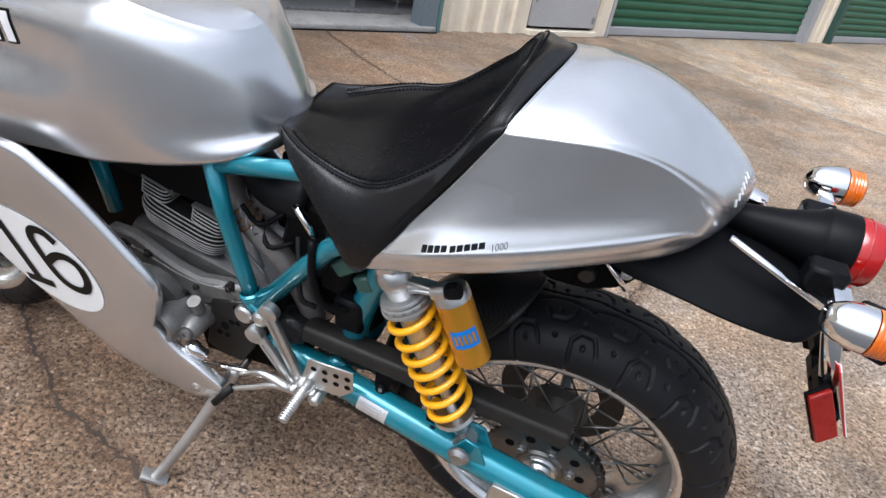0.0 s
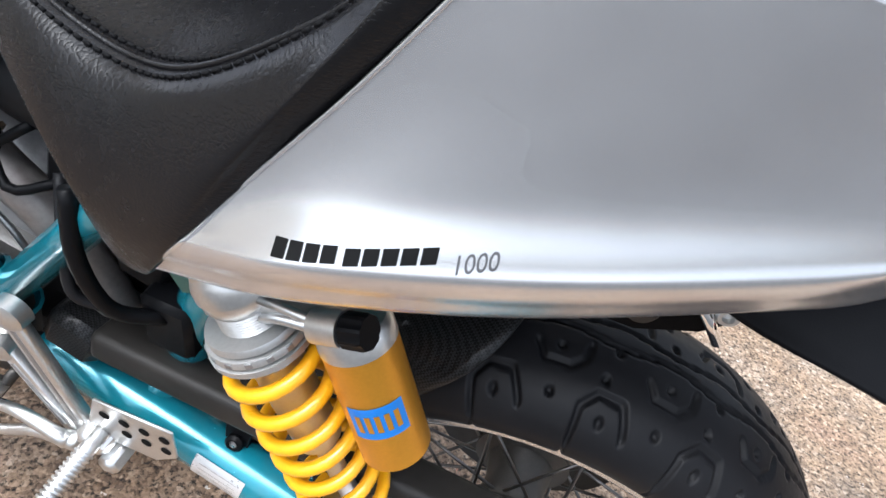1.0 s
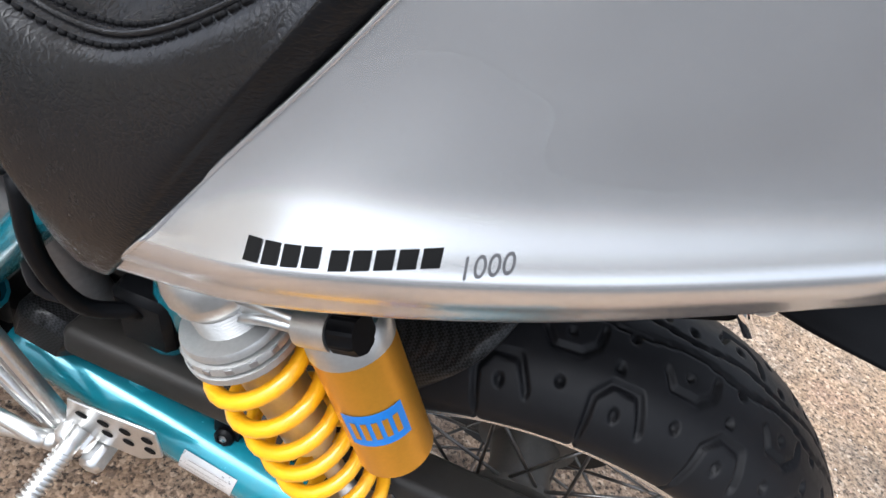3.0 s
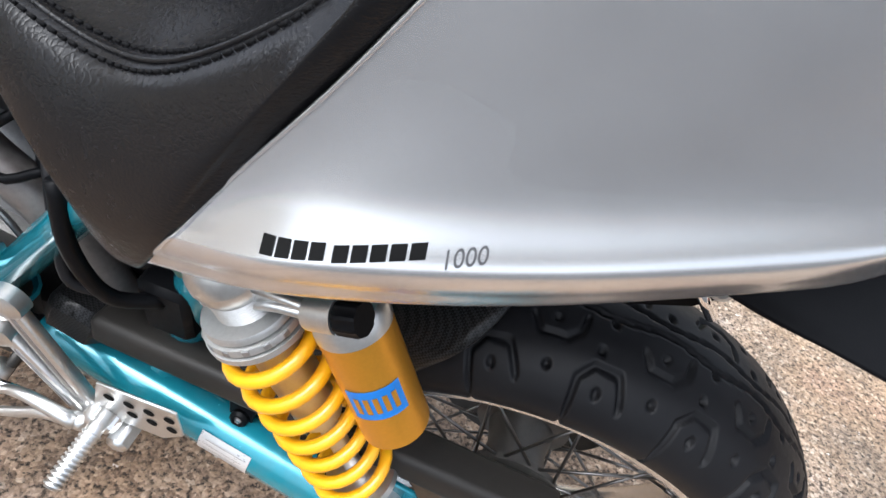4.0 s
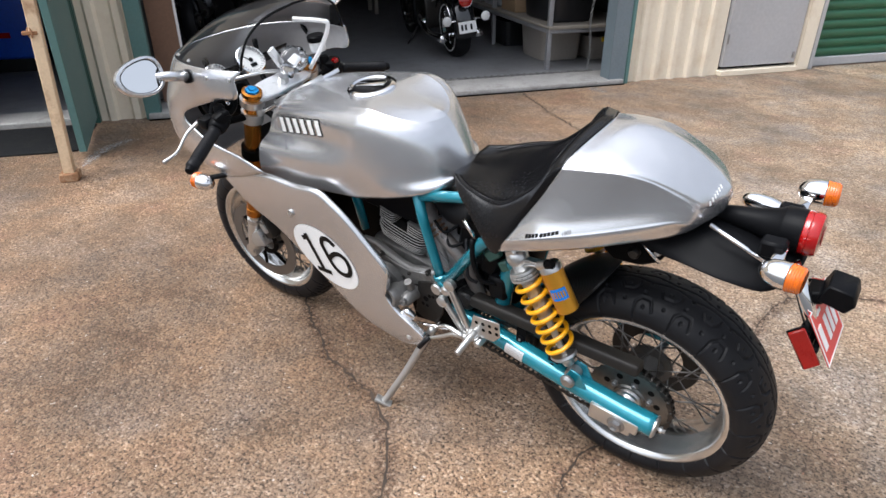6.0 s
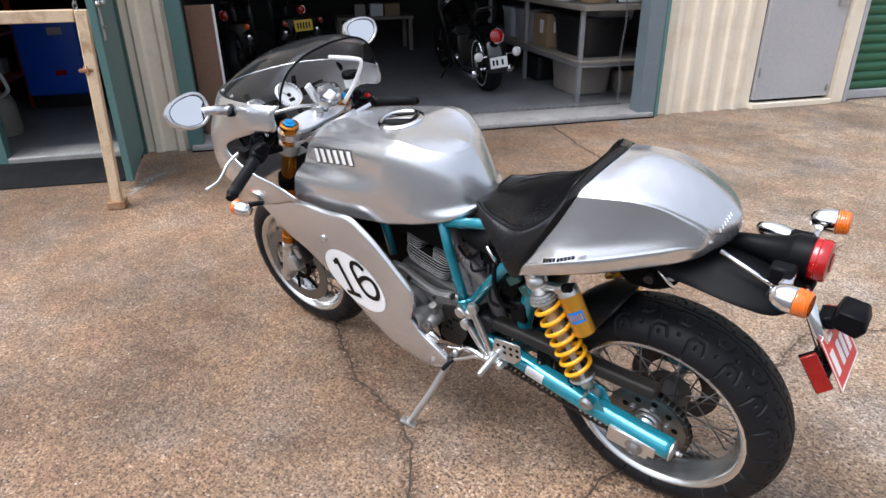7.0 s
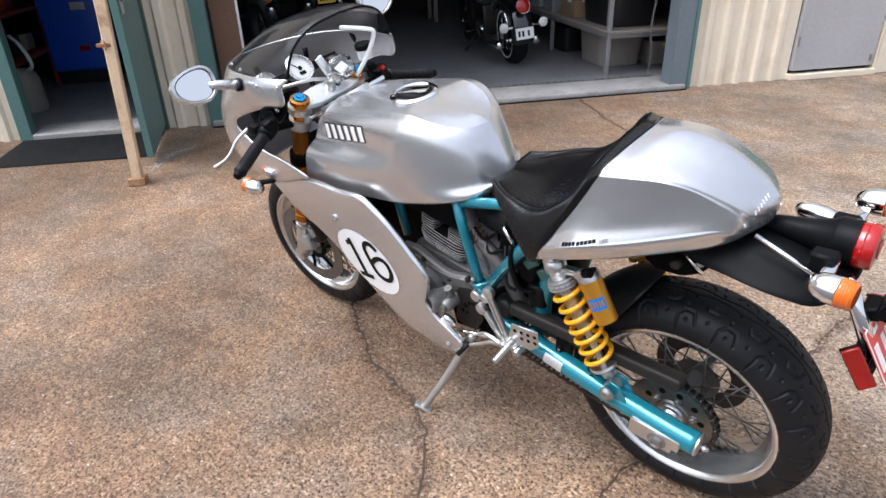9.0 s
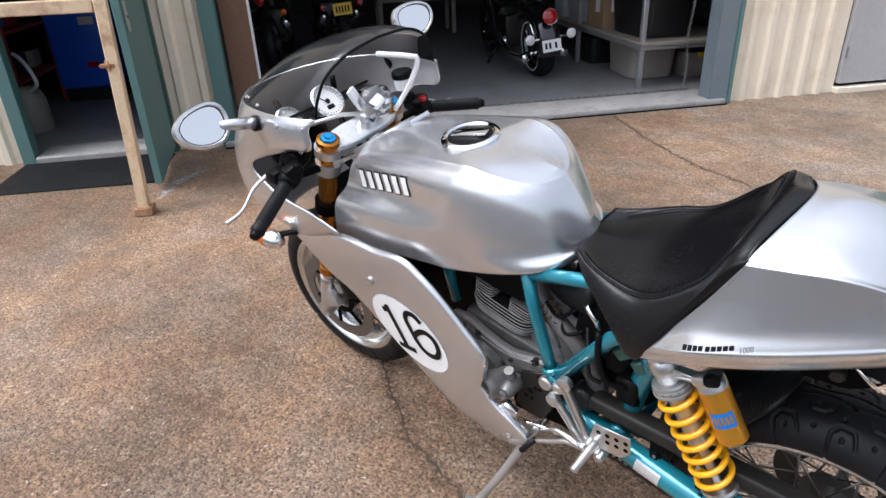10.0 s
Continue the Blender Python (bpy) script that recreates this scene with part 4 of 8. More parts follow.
def stroke(paths, width):
    """Flat numeral strokes along paths in x, z."""
    bm = bmesh.new()
    for path in paths:
        p = [Vector((x, z, 0)) for x, z in path]
        p = cr(p, 44) if len(p) > 2 else [p[0].lerp(p[1], i / 8) for i in range(9)]
        prev = None
        for i, q in enumerate(p):
            d = (p[min(i + 1, len(p) - 1)] - p[max(i - 1, 0)]).normalized()
            n = Vector((-d.y, d.x, 0)) * width / 2
            cur = (bm.verts.new((q.x - n.x, 0, q.y - n.y)), bm.verts.new((q.x + n.x, 0, q.y + n.y)))
            if prev:
                bm.faces.new((prev[0], prev[1], cur[1], cur[0]))
            prev = cur
    return bm


one = [[(-0.993, 0.578), (-0.945, 0.450)], [(-0.986, 0.566), (-1.010, 0.556)], [(-0.978, 0.449), (-0.913, 0.455)]]
six = [[(-0.869, 0.571), (-0.890, 0.586), (-0.914, 0.584), (-0.924, 0.562), (-0.913, 0.530), (-0.899, 0.499), (-0.882, 0.478), (-0.858, 0.470), (-0.833, 0.477), (-0.823, 0.503), (-0.832, 0.533), (-0.855, 0.545), (-0.880, 0.538), (-0.904, 0.516)]]
for ch, paths in (("1", one), ("6", six)):
    part("race_numeral", lay(stroke(paths, 0.0165), FAIR, 0.003), BLACK_INK, fair, "black race numeral " + ch)
# upper fairing round the headlamp
nose_rails = [
    [(-1.095, -0.205, 1.062), (-1.25, -0.222, 1.058), (-1.43, -0.185, 1.048), (-1.55, -0.098, 1.036), (-1.59, 0, 1.03)],
    [(-1.11, -0.222, 1.040), (-1.265, -0.232, 1.032), (-1.45, -0.195, 1.018), (-1.58, -0.103, 1.003), (-1.62, 0, 0.995)],
    [(-1.12, -0.224, 0.988), (-1.275, -0.234, 0.984), (-1.47, -0.203, 0.976), (-1.61, -0.108, 0.96), (-1.655, 0, 0.95)],
    [(-1.22, -0.224, 0.966), (-1.35, -0.230, 0.945), (-1.52, -0.203, 0.92), (-1.65, -0.115, 0.90), (-1.70, 0, 0.89)],
    [(-1.425, -0.222, 0.890), (-1.475, -0.222, 0.875), (-1.57, -0.193, 0.86), (-1.68, -0.115, 0.84), (-1.73, 0, 0.83)],
    [(-1.375, -0.224, 0.834), (-1.46, -0.226, 0.805), (-1.57, -0.197, 0.79), (-1.67, -0.115, 0.78), (-1.71, 0, 0.775)],
    [(-1.295, -0.225, 0.808), (-1.42, -0.226, 0.762), (-1.54, -0.196, 0.742), (-1.63, -0.115, 0.735), (-1.67, 0, 0.73)],
    [(-1.205, -0.222, 0.792), (-1.355, -0.223, 0.728), (-1.49, -0.190, 0.70), (-1.57, -0.115, 0.695), (-1.61, 0, 0.69)],
    [(-1.115, -0.212, 0.752), (-1.27, -0.214, 0.700), (-1.41, -0.178, 0.674), (-1.51, -0.10, 0.668), (-1.54, 0, 0.668)],
]
nose = solid(part("upper_fairing", surf(nose_rails, 26, 44), SILVER, bike, "silver upper fairing round the bars", sharp=60), 0.004)
nose.data.materials.append(mat("grey_fairing_lining", (0.42, 0.42, 0.43), 0.5, 0, 0.08, 12))
nose.modifiers["thickness"].material_offset = 1
for p in ((-1.125, -0.224, 1.040), (-1.22, -0.231, 1.036)):
    for s in (1, -1):
        part("fairing_screw", bolt(bmesh.new(), (p[0], p[1] * s, p[2]), 0.005, 0.004, (0, -s, 0.2)), ALU, nose)
screen_rails = [
    [(-1.10, -0.197, 1.061), (-1.25, -0.214, 1.058), (-1.42, -0.179, 1.050), (-1.54, -0.094, 1.038), (-1.58, 0, 1.032)],
    [(-1.092, -0.186, 1.100), (-1.20, -0.190, 1.101), (-1.345, -0.154, 1.098), (-1.445, -0.082, 1.092), (-1.47, 0, 1.088)],
    [(-1.08, -0.155, 1.146), (-1.145, -0.153, 1.150), (-1.235, -0.121, 1.154), (-1.30, -0.066, 1.156), (-1.32, 0, 1.156)],
    [(-1.068, -0.092, 1.177), (-1.09, -0.090, 1.184), (-1.12, -0.070, 1.190), (-1.145, -0.038, 1.193), (-1.155, 0, 1.194)],
    [(-1.062, -0.002, 1.187), (-1.063, -0.002, 1.189), (-1.065, -0.0015, 1.191), (-1.068, -0.001, 1.192), (-1.07, 0, 1.1925)],
]
bm = surf(screen_rails, 24, 20)
screen = part("windscreen", bm, SCREEN, bike, "smoked clear bubble windscreen", sharp=70)
screen.visible_shadow = False
edge = [(r[0][0], r[0][1], r[0][2]) for r in screen_rails]
edge = [tuple(v) for v in cr(edge, 20)]
part("screen_edge", tube(edge + [(x, -y, z) for x, y, z in edge[-2::-1]], 0.0035, 8), PLASTIC, screen, "black rubber edge trim")
for x, y, z in ((-1.2, -0.214, 1.064), (-1.33, -0.202, 1.060), (-1.45, -0.16, 1.050)):
    for s in (1, -1):
        part("screen_screw", bolt(bmesh.new(), (x, y * s, z), 0.005, 0.005, (0, -s * 0.7, 0.7)), ALU, screen)
# headlamp bucket behind the fairing
part("headlamp_bucket", lathe([(0, 0), (0.05, 0), (0.085, -0.05), (0.09, -0.13), (0.0, -0.15)], (-1.44, 0, 0.85), (1, 0, 0.1), 28), PLASTIC, bike)
part("fairing_bracket", tube([(-1.22, -0.02, 0.83), (-1.40, -0.08, 0.90), (-1.42, -0.10, 1.02)], 0.009, 8, tube([(-1.22, 0.02, 0.83), (-1.40, 0.08, 0.90), (-1.42, 0.10, 1.02)], 0.009, 8, smooth=10), smooth=10), PLASTIC, bike)


# badges: plain blocks stand in for the maker's marks
def word_blocks(cx, cz, count, w, h, gap, slope, skew=0.0):
    out = []
    total = count * w + (count - 1) * gap
    for i in range(count):
        t = -total / 2 + w / 2 + i * (w + gap)
        out.append(bar2(cx + t * math.cos(slope), cz + t * math.sin(slope), w, h, slope, skew))
    return out


for i, (o, w) in enumerate(zip(word_blocks(-0.986, 0.897, 6, 0.0250, 0.049, 0.0090, 0.155), word_blocks(-0.986, 0.897, 6, 0.0185, 0.0425, 0.0155, 0.155))):
    ol = part("badge_outline", decal([o], TANK, 0.0012), BLACK_INK, tank, "dark outline of a tank badge block")
    part("badge_block", decal([w], TANK, 0.0024), WHITE, ol)
for cx, cz, k, w in ((-0.2125, 0.8170, 4, 0.0072), (-0.1730, 0.8310, 5, 0.0072)):
    for o in word_blocks(cx, cz, k, w, 0.0068, 0.0016, 0.36, 0.18):
        part("name_bar", decal([o], TAIL, 0.0007, cut=0.004), BLACK_INK, tail, "black name lettering as a bar")
part("displacement", lay(letters("1000", 0.0118, lambda x, y: (-0.1355 + x * 0.80 - y * 0.22, 0.8370 + y * 0.95 + x * 0.34)), TAIL, 0.0008), mat("grey_print", (0.06, 0.06, 0.065), 0.4), tail, "thin grey figure 1000")
for i in range(6):
    c = Vector((0.112 + 0.0030 * i, -0.066 + 0.0075 * i, 0.914 + 0.0060 * i))
    loc, nrm = TAIL.find_nearest(c)[:2]
    if nrm.y > 0:
        nrm = -nrm
    q = nrm.to_track_quat("Z", "Y").to_matrix().to_4x4()
    part("tail_badge_block", box((0.0036, 0.0088, 0.0006), Matrix.Translation(loc + nrm * 0.0006) @ q, 0), WHITE, tail)

# fuel cap
cap_at, cap_n = Vector((-0.814, -0.006, 0.9885)), Vector((0.005, -0.04, 1.0)).normalized()
cap = part("fuel_cap", lathe([(0.066, -0.006), (0.067, 0.003), (0.062, 0.007), (0.056, 0.0075), (0.052, 0.003), (0.0, 0.003)], cap_at, cap_n, 40), CHROME, bike, "chrome flip fuel cap with black centre")
part("cap_centre", lathe([(0.0, 0.0060), (0.030, 0.0055), (0.048, 0.0045), (0.0515, 0.0032), (0.0, 0.003)], cap_at, cap_n, 32), PLASTIC, cap)
part("cap_flap", box((0.082, 0.030, 0.007), Matrix.Translation(cap_at + cap_n * 0.0085) @ pose(0, 0, 0, 0, -3, 18), 0.003, seg=2), CHROME, cap)


# ---- wheels ----
def tyre_profile(R, hw):
    k = hw / 0.09
    top = [(0.0, 0.0), (0.03, -0.0035), (0.055, -0.0125), (0.072, -0.024), (0.083, -0.038), (0.090, -0.055), (0.089, -0.068), (0.080, -0.080), (0.072, -0.086)]
    return [(R + d, w * k) for w, d in top]


def tread(prof, k, n, cols, rows):
    """Tyre skin with its tread cut in: wavering centre grooves, angular arches and round pits, repeated n times."""
    R = prof[0][0]
    half = np.array(prof + [(prof[-1][0] - 0.004, prof[-1][1] - 0.012)])
    line = np.vstack([half[::-1] * (1, -1), half[1:]])
    way = np.concatenate([[0], np.cumsum(np.hypot(*np.diff(line, axis=0).T))])
    t = np.linspace(0, way[-1], rows)
    # rounded profile through the given corners
    r, w = np.interp(t, way, line[:, 0]), np.interp(t, way, line[:, 1])
    for _ in range(max(2, rows // 14)):
        r[1:-1] = (r[:-2] + 2 * r[1:-1] + r[2:]) / 4
        w[1:-1] = (w[:-2] + 2 * w[1:-1] + w[2:]) / 4
    dr, dw = np.gradient(r), np.gradient(w)
    size = np.hypot(dr, dw)
    nr, nw = -dw / size, dr / size
    step = 2 * math.pi / n
    ang = np.arange(cols) * step / cols
    A, W = np.meshgrid(ang * R, w, indexing="ij")
    cut = np.zeros_like(A)

    def carve(path, width, depth):
        for shift in (-step, 0, step):
            for (a0, w0), (a1, w1) in zip(path, path[1:]):
                p, q = np.array(((a0 + shift) * R, w0)), np.array(((a1 + shift) * R, w1))
                d = q - p
                f = np.clip(((A - p[0]) * d[0] + (W - p[1]) * d[1]) / max(d @ d, 1e-12), 0, 1)
                dist = np.hypot(A - p[0] - f * d[0], W - p[1] - f * d[1])
                np.maximum(cut, depth * np.clip((width - dist) / 0.0012 + 0.5, 0, 1), out=cut)

    for s in (-1, 1):
        o = step / 2 if s > 0 else 0.0
        h = step / 2
        wave = [(step * i / 8, s * k * (0.0085 + 0.0030 * math.cos(2 * math.pi * i / 8))) for i in range(9)]
        carve(wave, 0.0016, 0.004)
        carve([(o - 0.078, s * k * 0.0775), (o - 0.046, s * k * 0.0575), (o + 0.026, s * k * 0.0560), (o + 0.066, s * k * 0.0680), (o + 0.064, s * k * 0.0865)], 0.0027, 0.004)
        carve([(o + h - 0.078, s * k * 0.0190), (o + h - 0.074, s * k * 0.0330), (o + h - 0.036, s * k * 0.0430), (o + h + 0.038, s * k * 0.0420), (o + h + 0.064, s * k * 0.0290)], 0.0027, 0.004)
        for da, ww in ((0.0, 0.074), (0.157, 0.066), (h, 0.028), (0.02, 0.044), (h * 2, 0.017)):
            carve([(o + da - 0.0005, s * k * ww), (o + da + 0.0005, s * k * ww)], 0.0034, 0.005)
    cut = np.tile(cut, (n, 1))
    full = np.arange(cols * n) * step / cols
    rad, across = r + nr * cut, w + nw * cut
    co = np.stack([rad * np.cos(full)[:, None], across, rad * np.sin(full)[:, None]], axis=-1).reshape(-1, 3)
    i, j = np.meshgrid(np.arange(cols * n), np.arange(rows - 1), indexing="ij")
    i2 = (i + 1) % (cols * n)
    quads = np.stack([i * rows + j, i * rows + j + 1, i2 * rows + j + 1, i2 * rows + j], axis=-1).reshape(-1, 4)
    data = bpy.data.meshes.new("tyre")
    data.from_pydata(co.tolist(), [], quads.tolist())
    data.polygons.foreach_set("use_smooth", np.ones(len(quads), dtype=bool))
    data.materials.append(RUBBER)
    data.update()
    return data


SPOKE = mat("tarnished_spoke_steel", (0.16, 0.155, 0.15), 0.32, 0.9, 0.2, 60)
RIM = mat("polished_rim_alloy", (0.64, 0.64, 0.63), 0.24, 0.95, 0.08, 30, dirt=0.25, dirt_color=(0.25, 0.23, 0.21), dscale=25)
HUB = mat("dusty_dark_hub", (0.09, 0.086, 0.08), 0.5, 0.5, 0.2, 40, dirt=0.5, dirt_color=(0.03, 0.026, 0.022), dscale=30)
DISC = mat("worn_disc_steel", (0.20, 0.195, 0.19), 0.38, 0.85, 0.15, 40)


def wheel(name, at, R, hw, label, spokes, steer=0.0):
    base = pose(*at, 0, 0, steer)
    prof = tyre_profile(R, hw)
    rf = R - 0.084
    f = hw / 0.09 * 0.074
    rimp = [(rf + 0.006, f), (rf + 0.006, f + 0.004), (rf - 0.002, f + 0.0055), (rf - 0.010, f + 0.001), (rf - 0.016, f - 0.012), (rf - 0.020, f * 0.55), (rf - 0.033, f * 0.35), (rf - 0.035, 0)]
    rimp = rimp + [(r, -y) for r, y in rimp[-2::-1]] + [(rf - 0.004, -f + 0.006), (rf - 0.024, -f * 0.3), (rf - 0.024, f * 0.3), (rf - 0.004, f - 0.006)]
    w = part(name, lathe(rimp, (0, 0, 0), (0, 1, 0), 72, closed=True), RIM, bike, label, m=base)
    tyre = new("tyre", tread(prof, hw / 0.09, 20, *((56, 130) if hw > 0.08 else (32, 72))))
    tyre.parent = w
    tagged(tyre, "worn black sport road tyre")
    hub = [(0.0, -0.062), (0.020, -0.062), (0.022, -0.05), (0.055, -0.048), (0.060, -0.044), (0.060, -0.036), (0.042, -0.030), (0.036, 0.0), (0.042, 0.030), (0.060, 0.036), (0.060, 0.044), (0.055, 0.048), (0.022, 0.05), (0.020, 0.062), (0.0, 0.062)]
    part("hub", lathe(hub, (0, 0, 0), (0, 1, 0), 40), HUB, w)
    kinds = []
    for s in (-1, 1):
        for lean in (-1, 1):
            h = Vector((0.053 * math.cos(lean * 0.85), s * 0.042, 0.053 * math.sin(lean * 0.85)))
            e = Vector((rf - 0.034, s * 0.006, 0))
            b2 = tube([h, h.lerp(e, 0.9)], 0.0021, 7)
            tube([h.lerp(e, 0.9), e], 0.0034, 7, b2)
            kinds.append(mesh_of("spoke", b2, SPOKE))
    for i in range(spokes):
        o = new("spoke", kinds[i % 4])
        o.parent = w
        o.matrix_basis = Matrix.Rotation(2 * math.pi * i / spokes, 4, "Y")
    return w


REAR, FRONT = (0.0, 0.0, 0.320), (-1.46, 0.0, 0.306)
rear = wheel("rear_wheel", REAR, 0.316, 0.09, "wire-spoked alloy rear wheel", 36)
front = wheel("front_wheel", FRONT, 0.303, 0.062, "wire-spoked alloy front wheel", 36, 3)


def disc(r0, r1, at, t=0.005, holes=0):
    bm = bmesh.new()
    lathe([(r0, -t / 2), (r1, -t / 2), (r1, t / 2), (r0, t / 2)], at, (0, 1, 0), 56, bm, closed=True)
    for i in range(holes):
        a = 2 * math.pi * i / holes
        r = r0 + (r1 - r0) * (0.3 if i % 3 == 0 else 0.55 if i % 3 == 1 else 0.8)
        for s in (-1, 1):
            lathe([(0, t / 2 + 0.0006), (0.0042, t / 2 + 0.0006)], (at[0] + r * math.cos(a), at[1], at[2] + r * math.sin(a)), (0, s, 0), 8, bm)
    return bm


part("brake_disc", disc(0.075, 0.122, (0, 0.075, 0), 0.005, 36), DARKSTEEL, rear, "dark drilled brake disc")
for s in (-1, 1):
    part("brake_disc", disc(0.118, 0.158, (0, s * 0.072, 0), 0.005, 60), DISC, front, "drilled steel front brake disc")
    bm = lathe([(0.045, -0.004), (0.062, -0.004), (0.062, 0.004), (0.045, 0.004)], (0, s * 0.066, 0), (0, 1, 0), 24, closed=True)
    for i in range(6):
        a = 2 * math.pi * i / 6
        part("carrier_arm", tube([(0.055 * math.cos(a), s * 0.066, 0.055 * math.sin(a)), (0.121 * math.cos(a + 0.25), s * 0.070, 0.121 * math.sin(a + 0.25))], 0.006, 8), MATTE, front)
    part("disc_carrier", bm, MATTE, front)
SPROCKET = mat("oily_sprocket_steel", (0.15, 0.145, 0.135), 0.4, 0.8, 0.2, 60, dirt=0.5, dirt_color=(0.02, 0.017, 0.014), dscale=40)
# sprocket and carrier
bm = bmesh.new()
teeth = []
T = 42
for i in range(T * 4):
    a = 2 * math.pi * i / (T * 4)
    teeth.append((0.104 + (0.004, 0.007, 0.004, 0.0)[i % 4]) * Vector((math.cos(a), math.sin(a))))
inner = [0.082 * Vector((math.cos(2 * math.pi * i / (T * 4)), math.sin(2 * math.pi * i / (T * 4)))) for i in range(T * 4)]
for y in (-0.100, -0.094):
    vo = [bm.verts.new((p.x, y, p.y)) for p in teeth]
    vi = [bm.verts.new((p.x, y, p.y)) for p in inner]
    for i in range(T * 4):
        j = (i + 1) % (T * 4)
        bm.faces.new((vo[i], vo[j], vi[j], vi[i]))
sprocket = part("sprocket", bm, SPROCKET, rear, "oily rear sprocket")
part("sprocket_carrier", lathe([(0.028, -0.104), (0.040, -0.104), (0.044, -0.099), (0.082, -0.099), (0.082, -0.092), (0.028, -0.090)], (0, 0, 0), (0, 1, 0), 40), SPROCKET, sprocket, "grey sprocket carrier")
part("bearing_ring", lathe([(0, -0.118), (0.020, -0.118), (0.024, -0.112), (0.031, -0.110), (0.034, -0.104), (0.034, -0.100), (0, -0.100)], (0, 0, 0), (0, 1, 0), 32), ALU, sprocket, "bright bearing ring")
for i in range(10):
    a = 2 * math.pi * i / 10 + 0.1
    part("lightening_hole", lathe([(0, 0), (0.0085, 0), (0.0085, 0.0008), (0, 0.0008)], (0.071 * math.cos(a), -0.0992, 0.071 * math.sin(a)), (0, -1, 0), 14), GROOVE, sprocket)
for i in range(6):
    a = 2 * math.pi * i / 6 + 0.3
    part("sprocket_nut", bolt(lathe([(0, 0), (0.010, 0), (0.010, 0.004), (0, 0.004)], (0.054 * math.cos(a), -0.099, 0.054 * math.sin(a)), (0, -1, 0), 6), (0.054 * math.cos(a), -0.103, 0.054 * math.sin(a)), 0.007, 0.007), STEEL, sprocket)


# chain: links round the sprocket and forward to the engine
def chain_links():
    rs, ey, cs, rsml = 0.108, -0.097, (-0.56, 0.36), 0.045
    pts = []
    for i in range(40):
        a = math.pi / 2 - math.pi * i / 39
        pts.append((rs * math.cos(a), REAR[2] + rs * math.sin(a)))
    low0, low1 = pts[-1], (cs[0], cs[1] - rsml)
    top0, top1 = pts[0], (cs[0], cs[1] + rsml)
    def run(a, b, k):
        return [(a[0] + (b[0] - a[0]) * i / k, a[1] + (b[1] - a[1]) * i / k) for i in range(1, k + 1)]
    pts = run(top1, top0, 36) + pts + run(low0, low1, 36)
    bm = bmesh.new()
    acc = Vector((pts[0][0], pts[0][1]))
    flip = 0
    for p in pts[1:]:
        v = Vector((p[0], p[1]))
        if (v - acc).length < 0.0155:
            continue
        mid, d = (v + acc) / 2, v - acc
        ang = -math.degrees(math.atan2(d.y, d.x))
        w = 0.0075 if flip else 0.010
        for s in (-1, 1):
            prism(oval(0.0215, 0.0125, 10), 0.0018, pose(mid.x, ey + s * w, mid.y, 0, ang, 0) @ pose(0, 0, 0, 90, 0, 0), 0, bm)
        tube([(acc.x, ey - 0.0115, acc.y), (acc.x, ey + 0.0115, acc.y)], 0.0042, 7, bm)
        acc, flip = v, 1 - flip
    return bm


part("drive_chain", chain_links(), DARKSTEEL, bike, "oily roller drive chain")

# ---- swingarm and rear suspension ----
def curved(length, mid, r, half):
    """A label strip wrapped round the left swingarm tube."""
    bm = bmesh.new()
    a, b = Vector((-0.40, -0.125, 0.385)), Vector((-0.20, -0.142, 0.360))
    ax = (b - a).normalized()
    c = a.lerp(b, 0.50)
    out = (Vector((0, -1, 0)) - ax * ax.dot(Vector((0, -1, 0)))).normalized()
    up = out.cross(ax) * (1 if out.cross(ax).z > 0 else -1)
    prev = None
    for i in range(9):
        t = 0.35 - mid + half * (i / 4 - 1)
        d = math.cos(t) * out + math.sin(t) * up
        cur = [bm.verts.new(c + ax * (k * length / 2) + d * r) for k in (-1, 1)]
        if prev:
            bm.faces.new((prev[0], prev[1], cur[1], cur[0]))
        prev = cur
    return bm


